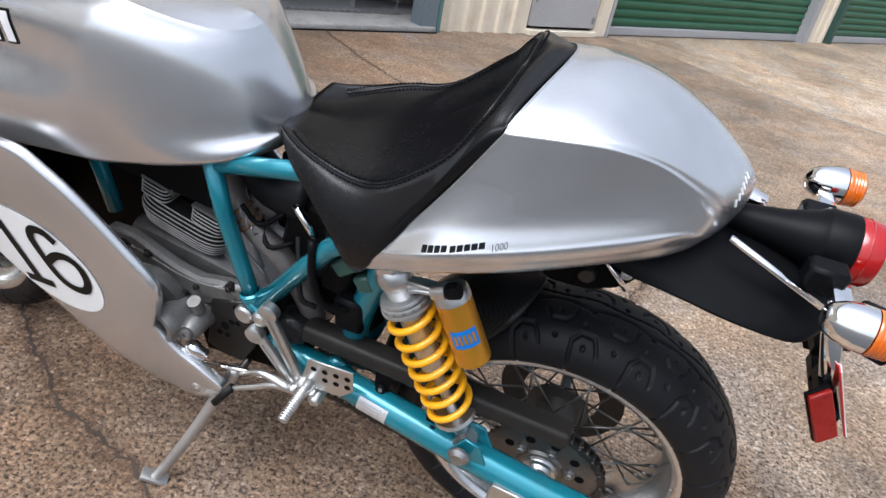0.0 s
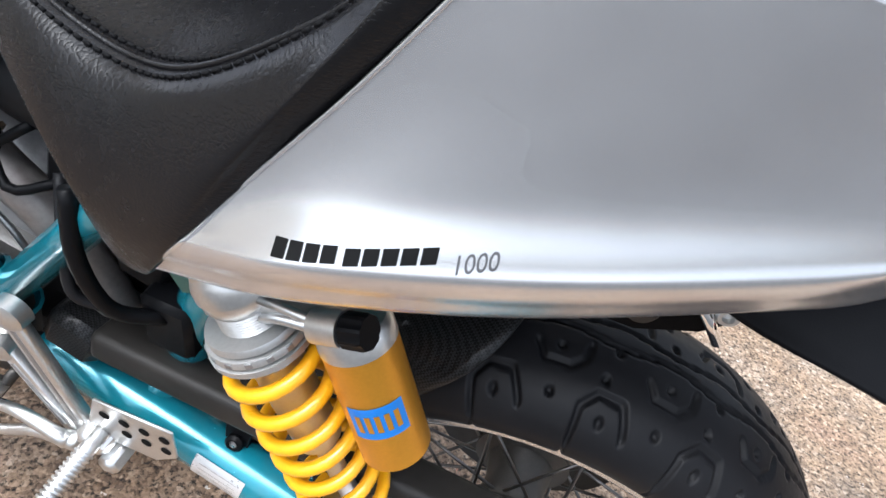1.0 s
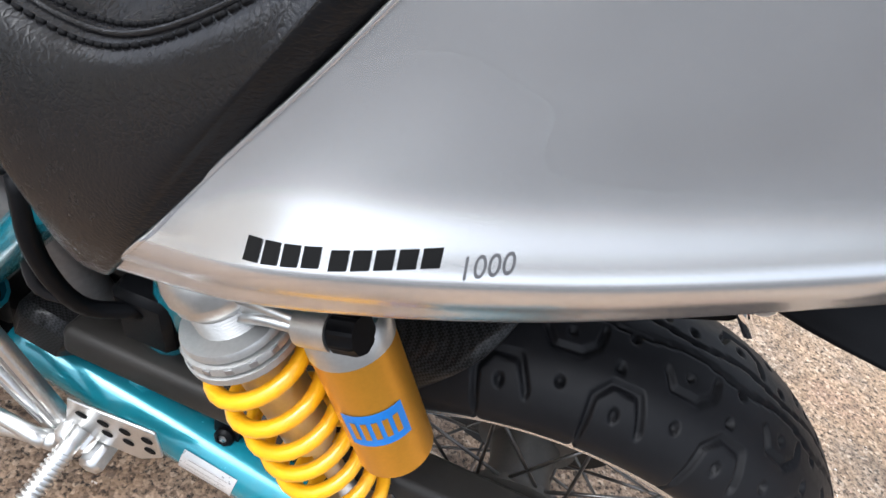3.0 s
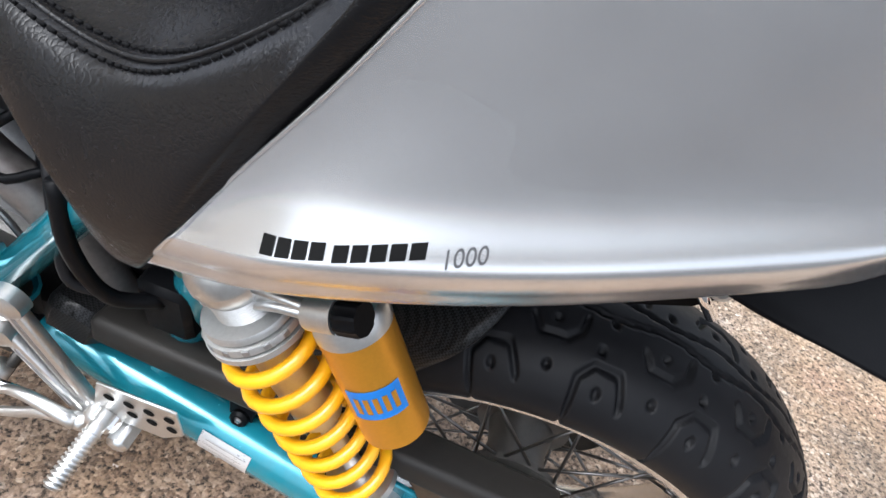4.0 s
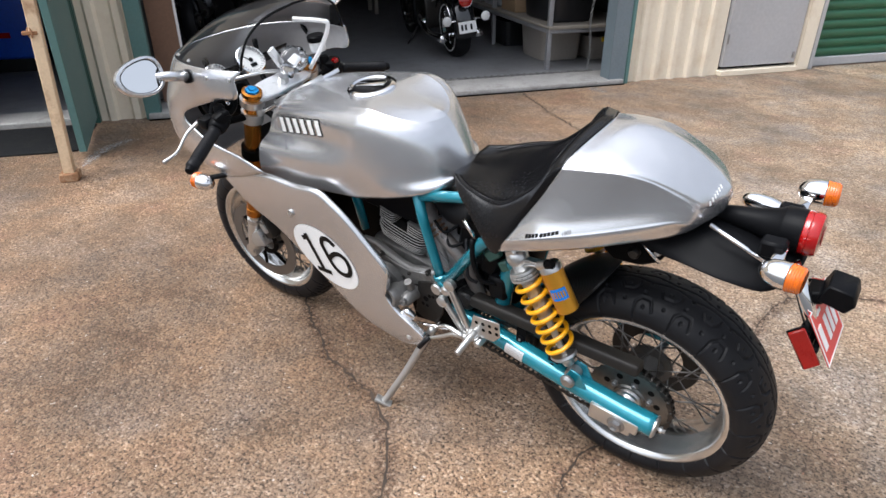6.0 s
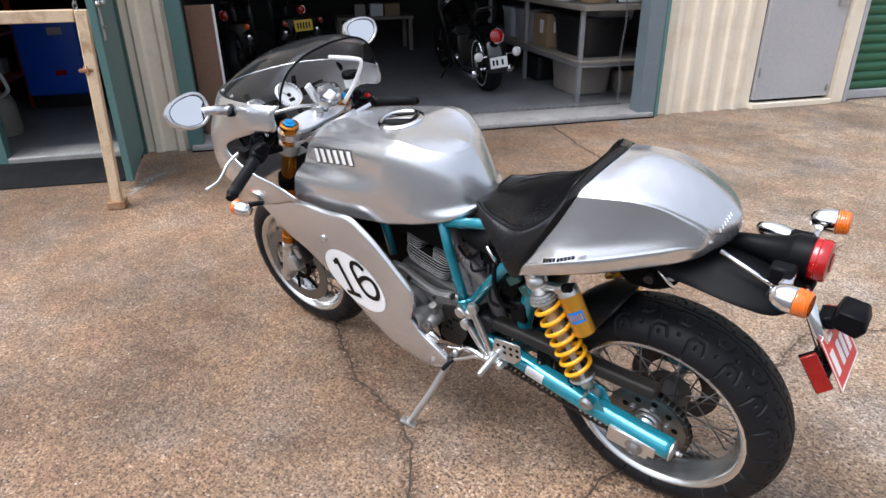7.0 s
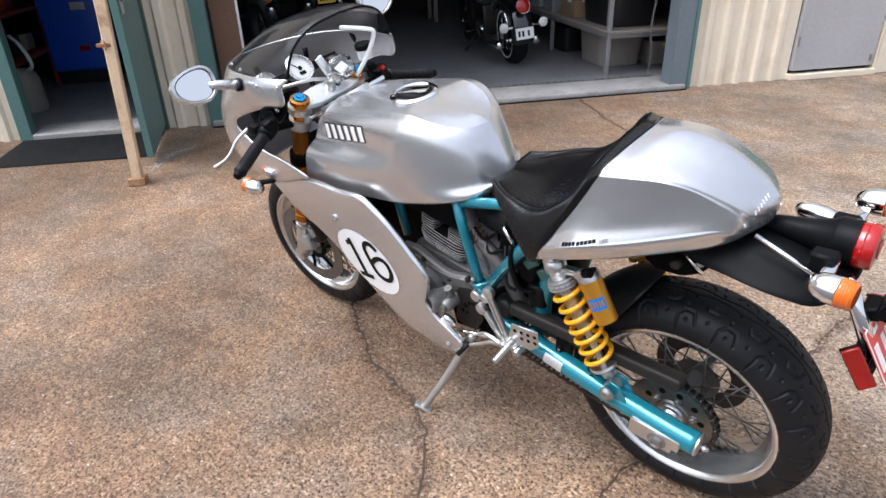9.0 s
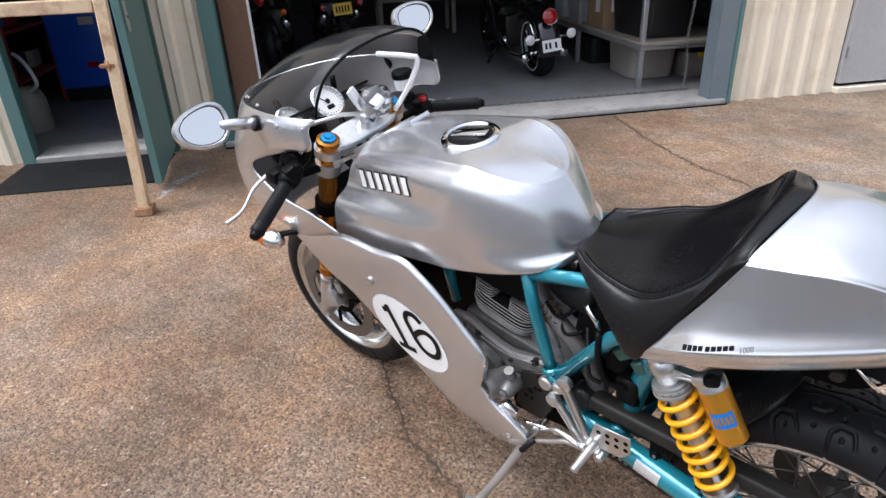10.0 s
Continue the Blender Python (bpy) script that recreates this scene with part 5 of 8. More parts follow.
for s in (-1, 1):
    arm = part("swingarm_tube", tube([(-0.53, s * 0.115, 0.405), (-0.40, s * 0.125, 0.385), (-0.20, s * 0.142, 0.360), (0.0, s * 0.155, 0.338), (0.088, s * 0.158, 0.330)], [0.024, 0.027, 0.029, 0.029, 0.029], 20, smooth=24), TEAL, bike, "teal painted swingarm tube")
    part("tube_end", lathe([(0, 0), (0.029, 0), (0.029, 0.004), (0.022, 0.007), (0, 0.007)], (0.088, s * 0.158, 0.330), (1, 0, -0.1), 24), ALU, arm)
    # slotted axle plate, nut and adjuster
    ap = part("axle_plate", prism([(-0.068, -0.026), (0.040, -0.026), (0.040, -0.010), (0.056, -0.010), (0.056, 0.026), (-0.068, 0.026)], 0.010, pose(0.0, s * 0.178, 0.318, 0, 6, 0) @ pose(0, 0, 0, 90, 0, 0) @ pose(0, 0, 0 if s < 0 else -0.010), 0.002), ALU, arm, "milled alloy axle plate")
    bm = lathe([(0, 0), (0.021, 0), (0.021, 0.003), (0.016, 0.004), (0.016, 0.014), (0.010, 0.016), (0.008, 0.010), (0, 0.010)], (0.004, s * 0.187, 0.315), (0, s, 0), 6)
    lathe([(0, 0), (0.023, 0), (0.023, 0.003), (0, 0.003)], (0.004, s * 0.187, 0.315), (0, s, 0), 24, bm)
    part("axle_nut", bm, STEEL, arm)
    part("adjuster_bolt", tube([(0.09, s * 0.155, 0.325), (0.113, s * 0.155, 0.322)], 0.005, 8, lathe([(0, 0), (0.008, 0), (0.008, 0.006), (0, 0.006)], (0.10, s * 0.155, 0.324), (1, 0, 0), 6)), ALU, arm)
    if s < 0:
        part("warning_label", curved(0.058, 0.12, 0.0295, 0.55), LABEL, arm, "silver foil warning label")
        for i in range(4):
            part("label_line", curved(0.044, -0.16 + 0.2 * i, 0.0298, 0.010), STEEL, arm)
        for x, y, z in ((-0.300, 0.124, 0.400), (-0.192, 0.146, 0.376)):
            part("guard_tab", prism([(-0.013, -0.006), (0.013, -0.006), (0.018, 0.052), (-0.018, 0.052)], 0.004, pose(x, s * (y - 0.002), z, -16, 0, 0) @ pose(0, 0, 0, 90, 0, 0), 0.001), PLASTIC, arm, "black chain guard tab")
            part("guard_screw", lathe([(0.004, 0.008), (0.005, 0.011), (0.007, 0.011), (0.010, 0.008), (0.010, 0)], (x, s * y, z), (0, s, 0.5), 18), PLASTIC, arm, "black chain guard screw")
            part("screw_socket", lathe([(0, 0.007), (0.0042, 0.007), (0.0042, 0.0095)], (x, s * y, z), (0, s, 0.5), 6), STEEL, arm)
    br = part("shock_bracket", prism([(-0.045, -0.004), (0.045, -0.004), (0.006, 0.062), (-0.020, 0.066)], 0.006, pose(-0.118, s * 0.165, 0.350, 0, 8, 0) @ pose(0, 0, 0, 90, 0, 0), 0.0015, prism([(-0.045, -0.004), (0.045, -0.004), (0.006, 0.062), (-0.020, 0.066)], 0.006, pose(-0.118, s * 0.130, 0.352, 0, 8, 0) @ pose(0, 0, 0, 90, 0, 0), 0.0015)), TEAL, arm, "teal triangular shock bracket")
part("swingarm_bridge", tube([(-0.40, -0.12, 0.39), (-0.38, 0, 0.40), (-0.40, 0.12, 0.39)], 0.024, 14, smooth=12), TEAL, bike)
part("axle", tube([(0.004, -0.19, 0.318), (0.004, 0.19, 0.318)], 0.012, 12), STEEL, bike)


def shock(s):
    a, b = Vector((-0.285, s * 0.159, 0.723)), Vector((-0.131, s * 0.148, 0.386))
    ax = (b - a).normalized()
    L = (b - a).length
    sh = part("shock_absorber", lathe([(0.0, -0.004), (0.017, -0.004), (0.0235, 0.002), (0.0265, 0.010), (0.0270, 0.018), (0.0255, 0.0185), (0.0255, 0.026), (0.0225, 0.030), (0.0215, 0.032), (0.0215, 0.085), (0.020, 0.087), (0.0195, 0.19), (0.009, 0.195), (0.009, L - 0.070), (0.034, L - 0.070), (0.036, L - 0.064), (0.032, L - 0.058), (0.018, L - 0.052), (0.014, L - 0.03), (0.0, L - 0.03)], a, ax, 32), ALU, bike, "silver shock absorber with yellow spring")
    # threaded body and notched preload collar
    bm = bmesh.new()
    for i in range(24):
        h = 0.033 + i * 0.0022
        lathe([(0.0215, h), (0.0226, h + 0.0011), (0.0215, h + 0.0022)], a, ax, 24, bm)
    part("threads", bm, ALU_CAST, sh)
    bm = lathe([(0.020, 0.048), (0.0335, 0.048), (0.0345, 0.050), (0.0345, 0.0535), (0.0315, 0.054), (0.0315, 0.0555), (0.0365, 0.056), (0.0372, 0.058), (0.0372, 0.0615), (0.034, 0.062), (0.034, 0.0635), (0.0385, 0.064), (0.0385, 0.069), (0.020, 0.069)], a, ax, 40)
    e1 = Vector((0, -s, 0)) - ax * ax.dot(Vector((0, -s, 0)))
    e1.normalize()
    e2 = ax.cross(e1)
    part("preload_collar", bm, ALU_CAST, sh, "grooved grey preload collar")
    for i in range(16):
        t = 2 * math.pi * i / 16
        c = a + ax * 0.0588 + 0.0368 * (math.cos(t) * e1 + math.sin(t) * e2)
        d = math.cos(t) * e1 + math.sin(t) * e2
        mm = Matrix((d, ax.cross(d), ax)).transposed().to_4x4()
        part("collar_notch", box((0.0016, 0.005, 0.0045), Matrix.Translation(c) @ mm, 0.0003), STEEL, sh)
    part("damper_rod", tube([a + ax * 0.2, b], 0.006, 10), CHROME, sh)
    pts, turns = [], 7.0
    n = 170
    h0, h1 = 0.0755, L - 0.075
    for i in range(n + 1):
        f = i / n
        e = min(1.0, f * 8) * min(1.0, (1 - f) * 8)
        t = 2 * math.pi * turns * f
        pts.append(a + ax * (h0 + (h1 - h0) * (f + 0.010 * math.sin(2 * math.pi * f))) + 0.0352 * (math.cos(t) * e1 + math.sin(t) * e2))
    part("spring", tube(pts, 0.0059, 12), YELLOW, sh, "yellow coil spring")
    part("lower_eye", lathe([(0, -0.014), (0.019, -0.014), (0.019, 0.014), (0, 0.014)], b, (0, 1, 0), 24), ALU_CAST, sh)
    bm = lathe([(0, 0), (0.019, 0), (0.019, 0.005), (0.012, 0.012), (0, 0.012)], b + Vector((0, s * 0.032, 0)), (0, s, 0), 24)
    part("lower_bolt", bm, STEEL, sh)
    part("upper_bolt", lathe([(0, -0.02), (0.017, -0.02), (0.017, 0.016), (0.012, 0.020), (0, 0.020)], a, (0, s, 0), 24), ALU, sh)
    # piggyback reservoir
    r0, r1 = Vector((-0.193, s * 0.153, 0.702)), Vector((-0.143, s * 0.159, 0.601))
    ra = (r1 - r0).normalized()
    RL = (r1 - r0).length
    res = part("reservoir", lathe([(0, 0.004), (0.0265, 0.004), (0.0265, RL - 0.003), (0.024, RL), (0.022, RL + 0.001), (0, RL + 0.001)], r0, ra, 36), GOLD, sh, "gold piggyback reservoir")
    part("reservoir_cap", lathe([(0, -0.014), (0.0235, -0.014), (0.0262, -0.010), (0.0270, 0.004), (0, 0.004)], r0, ra, 36), ALU, res)
    # flat tapering arm with raised edges from the damper to the reservoir cap
    top0, low0 = a + ax * 0.012 + Vector((0.020, 0, 0)), a + ax * 0.032 + Vector((0.016, 0, 0))
    top1, low1 = r0 - ra * 0.014 + Vector((0.014, 0, 0)), r0 - ra * 0.004 - Vector((0.020, 0, 0))
    bm = bmesh.new()
    rows = []
    for side in (-0.010, 0.010):
        rows.append([bm.verts.new(q + Vector((0, side, 0))) for q in (top0, top1, low1, low0)])
    bm.faces.new(rows[0])
    bm.faces.new(rows[1][::-1])
    for i in range(4):
        bm.faces.new((rows[0][i], rows[1][i], rows[1][(i + 1) % 4], rows[0][(i + 1) % 4]))
    bmesh.ops.recalc_face_normals(bm, faces=bm.faces)
    bmesh.ops.bevel(bm, geom=bm.edges[:], offset=0.0025, segments=2, affect="EDGES")
    tube([low0 + Vector((0, s * 0.009, 0)), low0.lerp(low1, 0.4) + Vector((0, s * 0.011, 0.004)), low1 + Vector((0, s * 0.012, 0))], 0.0042, 10, bm, smooth=8)
    tube([top0 + Vector((0, s * 0.008, 0)), top1 + Vector((0, s * 0.012, -0.002))], 0.0035, 10, bm)
    part("link_arm", bm, ALU, sh, "cast alloy reservoir arm")
    k0, kx = Vector((-0.204, s * 0.166, 0.716)), Vector((0.86, s * 0.08, 0.48)).normalized()
    part("knob_boss", lathe([(0, -0.014), (0.0120, -0.014), (0.0125, 0.0), (0.0125, 0.009), (0, 0.009)], k0, kx, 24), ALU, res)
    u1 = kx.orthogonal().normalized()
    u2 = kx.cross(u1)
    kb = bmesh.new()
    rings = []
    for h, grow in ((0.009, 0.0), (0.0105, 1.0), (0.0245, 1.0), (0.027, 0.3), (0.027, -4.0)):
        rings.append([])
        for i in range(36):
            t = 2 * math.pi * i / 36
            r = 0.0108 + grow * (0.0013 if i % 4 < 2 else 0.0002) if grow >= 0 else 0.004
            rings[-1].append(kb.verts.new(k0 + kx * h + r * (math.cos(t) * u1 + math.sin(t) * u2)))
    for lo, hi in zip(rings, rings[1:]):
        for i in range(36):
            kb.faces.new((lo[i], lo[(i + 1) % 36], hi[(i + 1) % 36], hi[i]))
    kb.faces.new(rings[0][::-1])
    kb.faces.new(rings[-1])
    bmesh.ops.recalc_face_normals(kb, faces=kb.faces)
    part("adjuster_knob", kb, PLASTIC, res, "ribbed black damping knob", sharp=25)
    f1 = Vector((0, s, 0)) - ra * ra.dot(Vector((0, s, 0)))
    f1.normalize()
    f2 = ra.cross(f1) * s

    def patch(h, w0, w1, hh, lift):
        va, vb = [], []
        for i in range(9):
            t = w0 + (w1 - w0) * i / 8
            d = math.cos(t) * f1 + math.sin(t) * f2
            va.append(bm.verts.new(r0 + ra * (h - hh / 2) + d * (0.0265 + lift)))
            vb.append(bm.verts.new(r0 + ra * (h + hh / 2) + d * (0.0265 + lift)))
        for i in range(8):
            bm.faces.new((va[i], va[i + 1], vb[i + 1], vb[i]))
    bm = bmesh.new()
    patch(RL * 0.52, -0.30, 1.20, 0.030, 0.0005)
    part("maker_label", bm, LOGO_BLUE, res, "blue maker's label")
    for i in range(5):
        t = -0.05 + i * 0.25
        bm = bmesh.new()
        patch(RL * 0.52, t - 0.07, t + 0.07, 0.016, 0.001)
        part("label_bar", bm, GOLD, res)
    return sh


shock(-1)
shock(1)
GUARD = mat("dusty_black_plastic", (0.016, 0.0145, 0.013), 0.5, 0, 0.2, 25, bump=0.15, bscale=700, dirt=0.3, dirt_color=(0.04, 0.034, 0.028), dscale=14, spec=0.25)
# chain guard
g0, g1 = Vector((-0.455, -0.112, 0.470)), Vector((0.028, -0.118, 0.456))
mid = (g0 + g1) / 2
part("chain_guard", box(((g1 - g0).length, 0.046, 0.034), pose(*mid, -12, 1.6, -0.7), 0.009, seg=3), GUARD, bike, "matte black chain guard")
part("guard_front", box((0.06, 0.052, 0.05), pose(-0.478, -0.11, 0.462, -12, 20, 0), 0.010), CARBON, bike)
# carbon hugger over the tyre
hr = []
for w, d, end in ((-0.098, -0.045, 122), (-0.088, -0.011, 111), (-0.055, 0.012, 106), (0.0, 0.021, 104), (0.055, 0.012, 106), (0.088, -0.011, 111), (0.098, -0.045, 122)):
    hr.append([((0.330 + d) * math.cos(a), w, 0.320 + (0.330 + d) * math.sin(a)) for a in [radians(178 + (end - 178) * q / 4) for q in range(5)]])
solid(part("rear_hugger", surf(hr, 26, 24, mirror=False), CARBON, bike, "carbon fibre rear hugger"), 0.003)


# ---- frame, engine, controls ----
def pair(name, pts, r, material, label="", seg=14, smooth=0):
    for s in (1, -1):
        part(name, tube([(x, y * s, z) for x, y, z in pts], r, seg, smooth=smooth), material, bike, label)


pair("frame_tube", [(-0.598, -0.124, 0.778), (-0.585, -0.127, 0.682), (-0.560, -0.130, 0.575), (-0.543, -0.132, 0.505)], 0.0145, TEAL, "teal trellis frame tube")
pair("frame_tube", [(-0.540, -0.132, 0.500), (-0.395, -0.130, 0.690), (-0.29, -0.115, 0.765)], 0.0165, TEAL)
pair("frame_tube", [(-0.602, -0.120, 0.766), (-0.47, -0.120, 0.797), (-0.36, -0.112, 0.812), (-0.24, -0.10, 0.812)], 0.0150, TEAL)
pair("frame_tube", [(-0.62, -0.085, 0.770), (-0.80, -0.085, 0.715), (-1.14, -0.045, 0.760)], 0.0155, TEAL)
pair("frame_tube", [(-0.66, -0.08, 0.79), (-1.12, -0.045, 0.850)], 0.0155, TEAL)
pair("frame_tube", [(-0.890, -0.080, 0.735), (-0.865, -0.085, 0.56)], 0.0145, TEAL)
pair("subframe_tube", [(-0.385, -0.078, 0.38), (-0.378, -0.084, 0.44), (-0.366, -0.094, 0.505), (-0.340, -0.098, 0.60), (-0.300, -0.098, 0.70), (-0.24, -0.095, 0.79)], 0.0225, TEAL, "teal curved subframe tube", smooth=12)
pair("subframe_tube", [(-0.27, -0.115, 0.775), (-0.05, -0.10, 0.830), (0.03, -0.06, 0.845)], 0.013, TEAL)
part("frame_cross_tube", tube([(-0.10, -0.10, 0.815), (-0.10, 0.10, 0.815)], 0.012, 12), TEAL, bike)
part("steering_head", lathe([(0, -0.10), (0.032, -0.10), (0.036, -0.08), (0.032, -0.07), (0.032, 0.07), (0.036, 0.08), (0.032, 0.10), (0, 0.10)], (-1.17, 0, 0.81), (0.39, 0, 0.92), 24), TEAL, bike)
for p in ((-0.548, 0.525), (-0.537, 0.512), (-0.525, 0.50)):
    for s in (-1, 1):
        part("frame_lug", lathe([(0.0165, -0.008), (0.0205, -0.005), (0.0205, 0.005), (0.0165, 0.008)], (p[0], s * 0.132, p[1]), (0.6 if p[0] > -0.54 else -0.2, 0, 0.8), 14), TEAL, bike, "teal welded frame lug")
part("pivot_bolt", lathe([(0, 0), (0.019, 0), (0.019, 0.008), (0.015, 0.012), (0, 0.012)], (-0.555, -0.142, 0.487), (0, -1, 0), 24), ALU, bike, "bright pivot bolt")
part("pivot_bolt", lathe([(0, 0), (0.015, 0), (0.015, 0.014), (0.010, 0.018), (0, 0.018)], (-0.514, -0.148, 0.505), (0, -1, 0), 20), ALU, bike, "bright pivot bolt")
# added black blocks that darken the empty space inside the bodywork
part("dark_filler", box((0.36, 0.10, 0.30), pose(-0.96, 0, 0.585, 0, -12, 0), 0.02), MATTE, bike, "added black block that darkens the gap behind the fairing")
part("dark_filler", box((0.20, 0.07, 0.30), pose(-0.47, 0, 0.60, 0, 10, 0), 0.02), MATTE, bike)

CASTING = mat("pale_gearbox_casting", (0.38, 0.38, 0.385), 0.45, 0.6, 0.15, 40, bump=0.3, bscale=420, dirt=0.4, dirt_color=(0.06, 0.055, 0.05), dscale=18)
COVER = mat("satin_engine_cover", (0.20, 0.196, 0.19), 0.42, 0.6, 0.15, 40, bump=0.2, bscale=420, dirt=0.5, dirt_color=(0.04, 0.035, 0.03), dscale=25)
# darker copy of ENGINE, with the engine bay's shade put into its colour
ENGINE_SHADE = mat("shaded_engine_casting", (0.022, 0.021, 0.020), 0.5, 0.3, 0.15, 40, bump=0.3, bscale=420, dirt=0.5, dirt_color=(0.012, 0.010, 0.009), dscale=25, spec=0.25)
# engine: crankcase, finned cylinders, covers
eng = part("engine", box((0.36, 0.24, 0.13), pose(-0.70, 0.01, 0.405, 0, 6, 0), 0.03, seg=3), ENGINE_SHADE, bike, "grey air-cooled twin-cylinder engine")
part("crankcase_top", box((0.30, 0.17, 0.06), pose(-0.705, 0.0, 0.485, 0, 10, 0), 0.02, seg=2), COVER, eng)
part("gearbox_casting", box((0.25, 0.11, 0.17), pose(-0.545, -0.005, 0.520, 0, 18, 0), 0.035, seg=4), CASTING, eng, "grey cast gearbox housing")
for dx, dz in ((-0.05, 0.03), (0.02, 0.005), (0.055, -0.02)):
    part("casting_rib", tube([(-0.555 + dx, -0.050, 0.59 + dz), (-0.540 + dx, -0.063, 0.545 + dz), (-0.525 + dx, -0.060, 0.49 + dz)], 0.006, 8, smooth=8), CASTING, eng)


FINS = mat("worn_fin_alloy", (0.55, 0.54, 0.52), 0.42, 0.5, 0.2, 40, dirt=0.6, dirt_color=(0.06, 0.05, 0.042), dscale=30)


def rim_of_fin(m, w, d, parent):
    """A cooling fin, grime and the shade between fins in its colour, with a bright worn rim."""
    fin = part("cooling_fin", prism(oval(w - 0.003, d - 0.003, 36, 5), 0.0026, m, 0.0), ENGINE_SHADE, parent)
    part("fin_rim", prism(oval(w, d, 36, 5), 0.0018, m @ pose(0, 0, -0.0004), 0.0004), FINS, fin, "bright worn rim of the fin")


def fins(name, centre, tilt, count, w, d, step, parent):
    c = Vector(centre)
    m = pose(*c, 0, tilt, 0)
    # the matte black core stands for the shade between the fins
    core = part(name, box((w * 0.70, d * 0.72, count * step + 0.02), m @ pose(0, 0, count * step / 2), 0.02, seg=2), MATTE, parent)
    for i in range(count):
        k = 1.0 - 0.02 * abs(i - count * 0.45)
        rim_of_fin(m @ pose(0, 0, 0.012 + i * step), w * k, d * k, core)
    return core


vert = fins("rear_cylinder", (-0.741, 0.012, 0.528), 16, 8, 0.190, 0.204, 0.0085, eng)
fins("front_cylinder", (-0.84, 0.02, 0.45), -78, 5, 0.15, 0.12, 0.0125, eng)
# two finned rocker boxes on the head; the hollow between them is coloured dark for shade
HEADM = pose(-0.738, 0.012, 0.531, 0, 16, 0)
part("cylinder_head", box((0.13, 0.13, 0.035), HEADM @ pose(0, 0.02, 0.086), 0.010, seg=2), ENGINE_SHADE, vert)
for lx, w in ((-0.054, 0.058), (0.052, 0.068)):
    # black core again, its colour doing for the shade between fins
    rocker = part("rocker_box", box((w * 0.86, 0.070, 0.034), HEADM @ pose(lx, -0.062, 0.095), 0.006, seg=2), MATTE, vert)
    for i in range(4):
        rim_of_fin(HEADM @ pose(lx, -0.062, 0.0805 + i * 0.0085), w, 0.080, rocker)
    part("rocker_cap", box((w * 0.94, 0.074, 0.007), HEADM @ pose(lx, -0.062, 0.1125), 0.003, seg=2), COVER, rocker, "worn grey rocker cap")
part("head_stud", lathe([(0, 0.05), (0.008, 0.05), (0.010, 0.044), (0.010, 0.012), (0.014, 0.010), (0.014, 0.0), (0, 0)], HEADM @ Vector((-0.004, -0.052, 0.104)), (-0.35, -0.9, 0.35), 18), ENGINE, vert)
part("head_stud", lathe([(0, 0.016), (0.006, 0.016), (0.009, 0.010), (0.009, 0.0), (0, 0)], HEADM @ Vector((0.052, -0.070, 0.116)), (0, 0, 1), 12), ALU_CAST, vert)
part("plug_lead", tube([(-0.735, -0.03, 0.672), (-0.712, -0.062, 0.668), (-0.690, -0.066, 0.655), (-0.672, -0.04, 0.668)], 0.009, 10, smooth=10), RUBBER, vert, "black rubber plug lead")
part("plug_ring", lathe([(0.008, 0), (0.011, 0.001), (0.011, 0.005), (0.008, 0.006)], (-0.690, -0.066, 0.655), (0.6, 0.3, 0.2), 16), CHROME, vert)
# belt cover and generator cover on the left with their screws
cover = [(-0.854, 0.512), (-0.812, 0.482), (-0.768, 0.458), (-0.684, 0.440), (-0.610, 0.466), (-0.560, 0.486), (-0.560, 0.530), (-0.612, 0.524), (-0.661, 0.513), (-0.700, 0.520), (-0.737, 0.536), (-0.788, 0.562), (-0.845, 0.560)]
part("side_cover", prism([(x + 0.70, z - 0.50) for x, z in cover], 0.024, pose(-0.70, -0.108, 0.50, 90, 0, 0), 0.006), COVER, eng, "grey cast engine side cover")
part("cover_flange", prism([((x + 0.705) * 0.86, (z - 0.498) * 0.60) for x, z in cover], 0.010, pose(-0.705, -0.124, 0.498, 90, 0, 0), 0.004), COVER, eng)
for x, z in ((-0.808, 0.536), (-0.744, 0.499), (-0.663, 0.494), (-0.592, 0.519), (-0.760, 0.530), (-0.690, 0.470)):
    bm = lathe([(0, 0), (0.0105, 0), (0.0105, 0.009), (0, 0.009)], (x, -0.124, z), (0, -1, 0), 14)
    part("cover_screw", bolt(bm, (x, -0.133, z), 0.006, 0.007), DARKSTEEL, eng)
for a, b in (((-0.795, 0.535), (-0.757, 0.513)), ((-0.730, 0.500), (-0.678, 0.497)), ((-0.648, 0.500), (-0.606, 0.515))):
    part("cover_rib", tube([(a[0], -0.128, a[1]), (b[0], -0.128, b[1])], 0.0055, 10), CASTING, eng)
part("generator_cover", lathe([(0, 0.035), (0.055, 0.035), (0.072, 0.025), (0.078, 0.0), (0.078, -0.02)], (-0.755, -0.13, 0.43), (0, -1, 0), 36), ENGINE, eng, "round grey generator cover")
# open stub and water-pump-like boss poking past the fairing notch
bm = lathe([(0.020, 0.055), (0.030, 0.055), (0.034, 0.045), (0.034, -0.02), (0.030, -0.03)], (-0.690, -0.150, 0.430), (-0.15, -1, 0.1), 28)
lathe([(0.020, 0.055), (0.019, 0.01), (0.0, 0.01)], (-0.690, -0.150, 0.430), (-0.15, -1, 0.1), 28, bm)
part("engine_stub", bm, COVER, eng, "hollow cast engine stub")
bm = lathe([(0, 0.045), (0.014, 0.045), (0.020, 0.036), (0.022, 0.0), (0.026, -0.02)], (-0.655, -0.145, 0.428), (0.1, -1, 0.1), 24)
lathe([(0, 0.0), (0.012, 0), (0.012, 0.03), (0, 0.03)], (-0.652, -0.150, 0.455), (0, -0.3, 1), 16, bm)
bolt(bm, (-0.650, -0.190, 0.432), 0.012, 0.008)
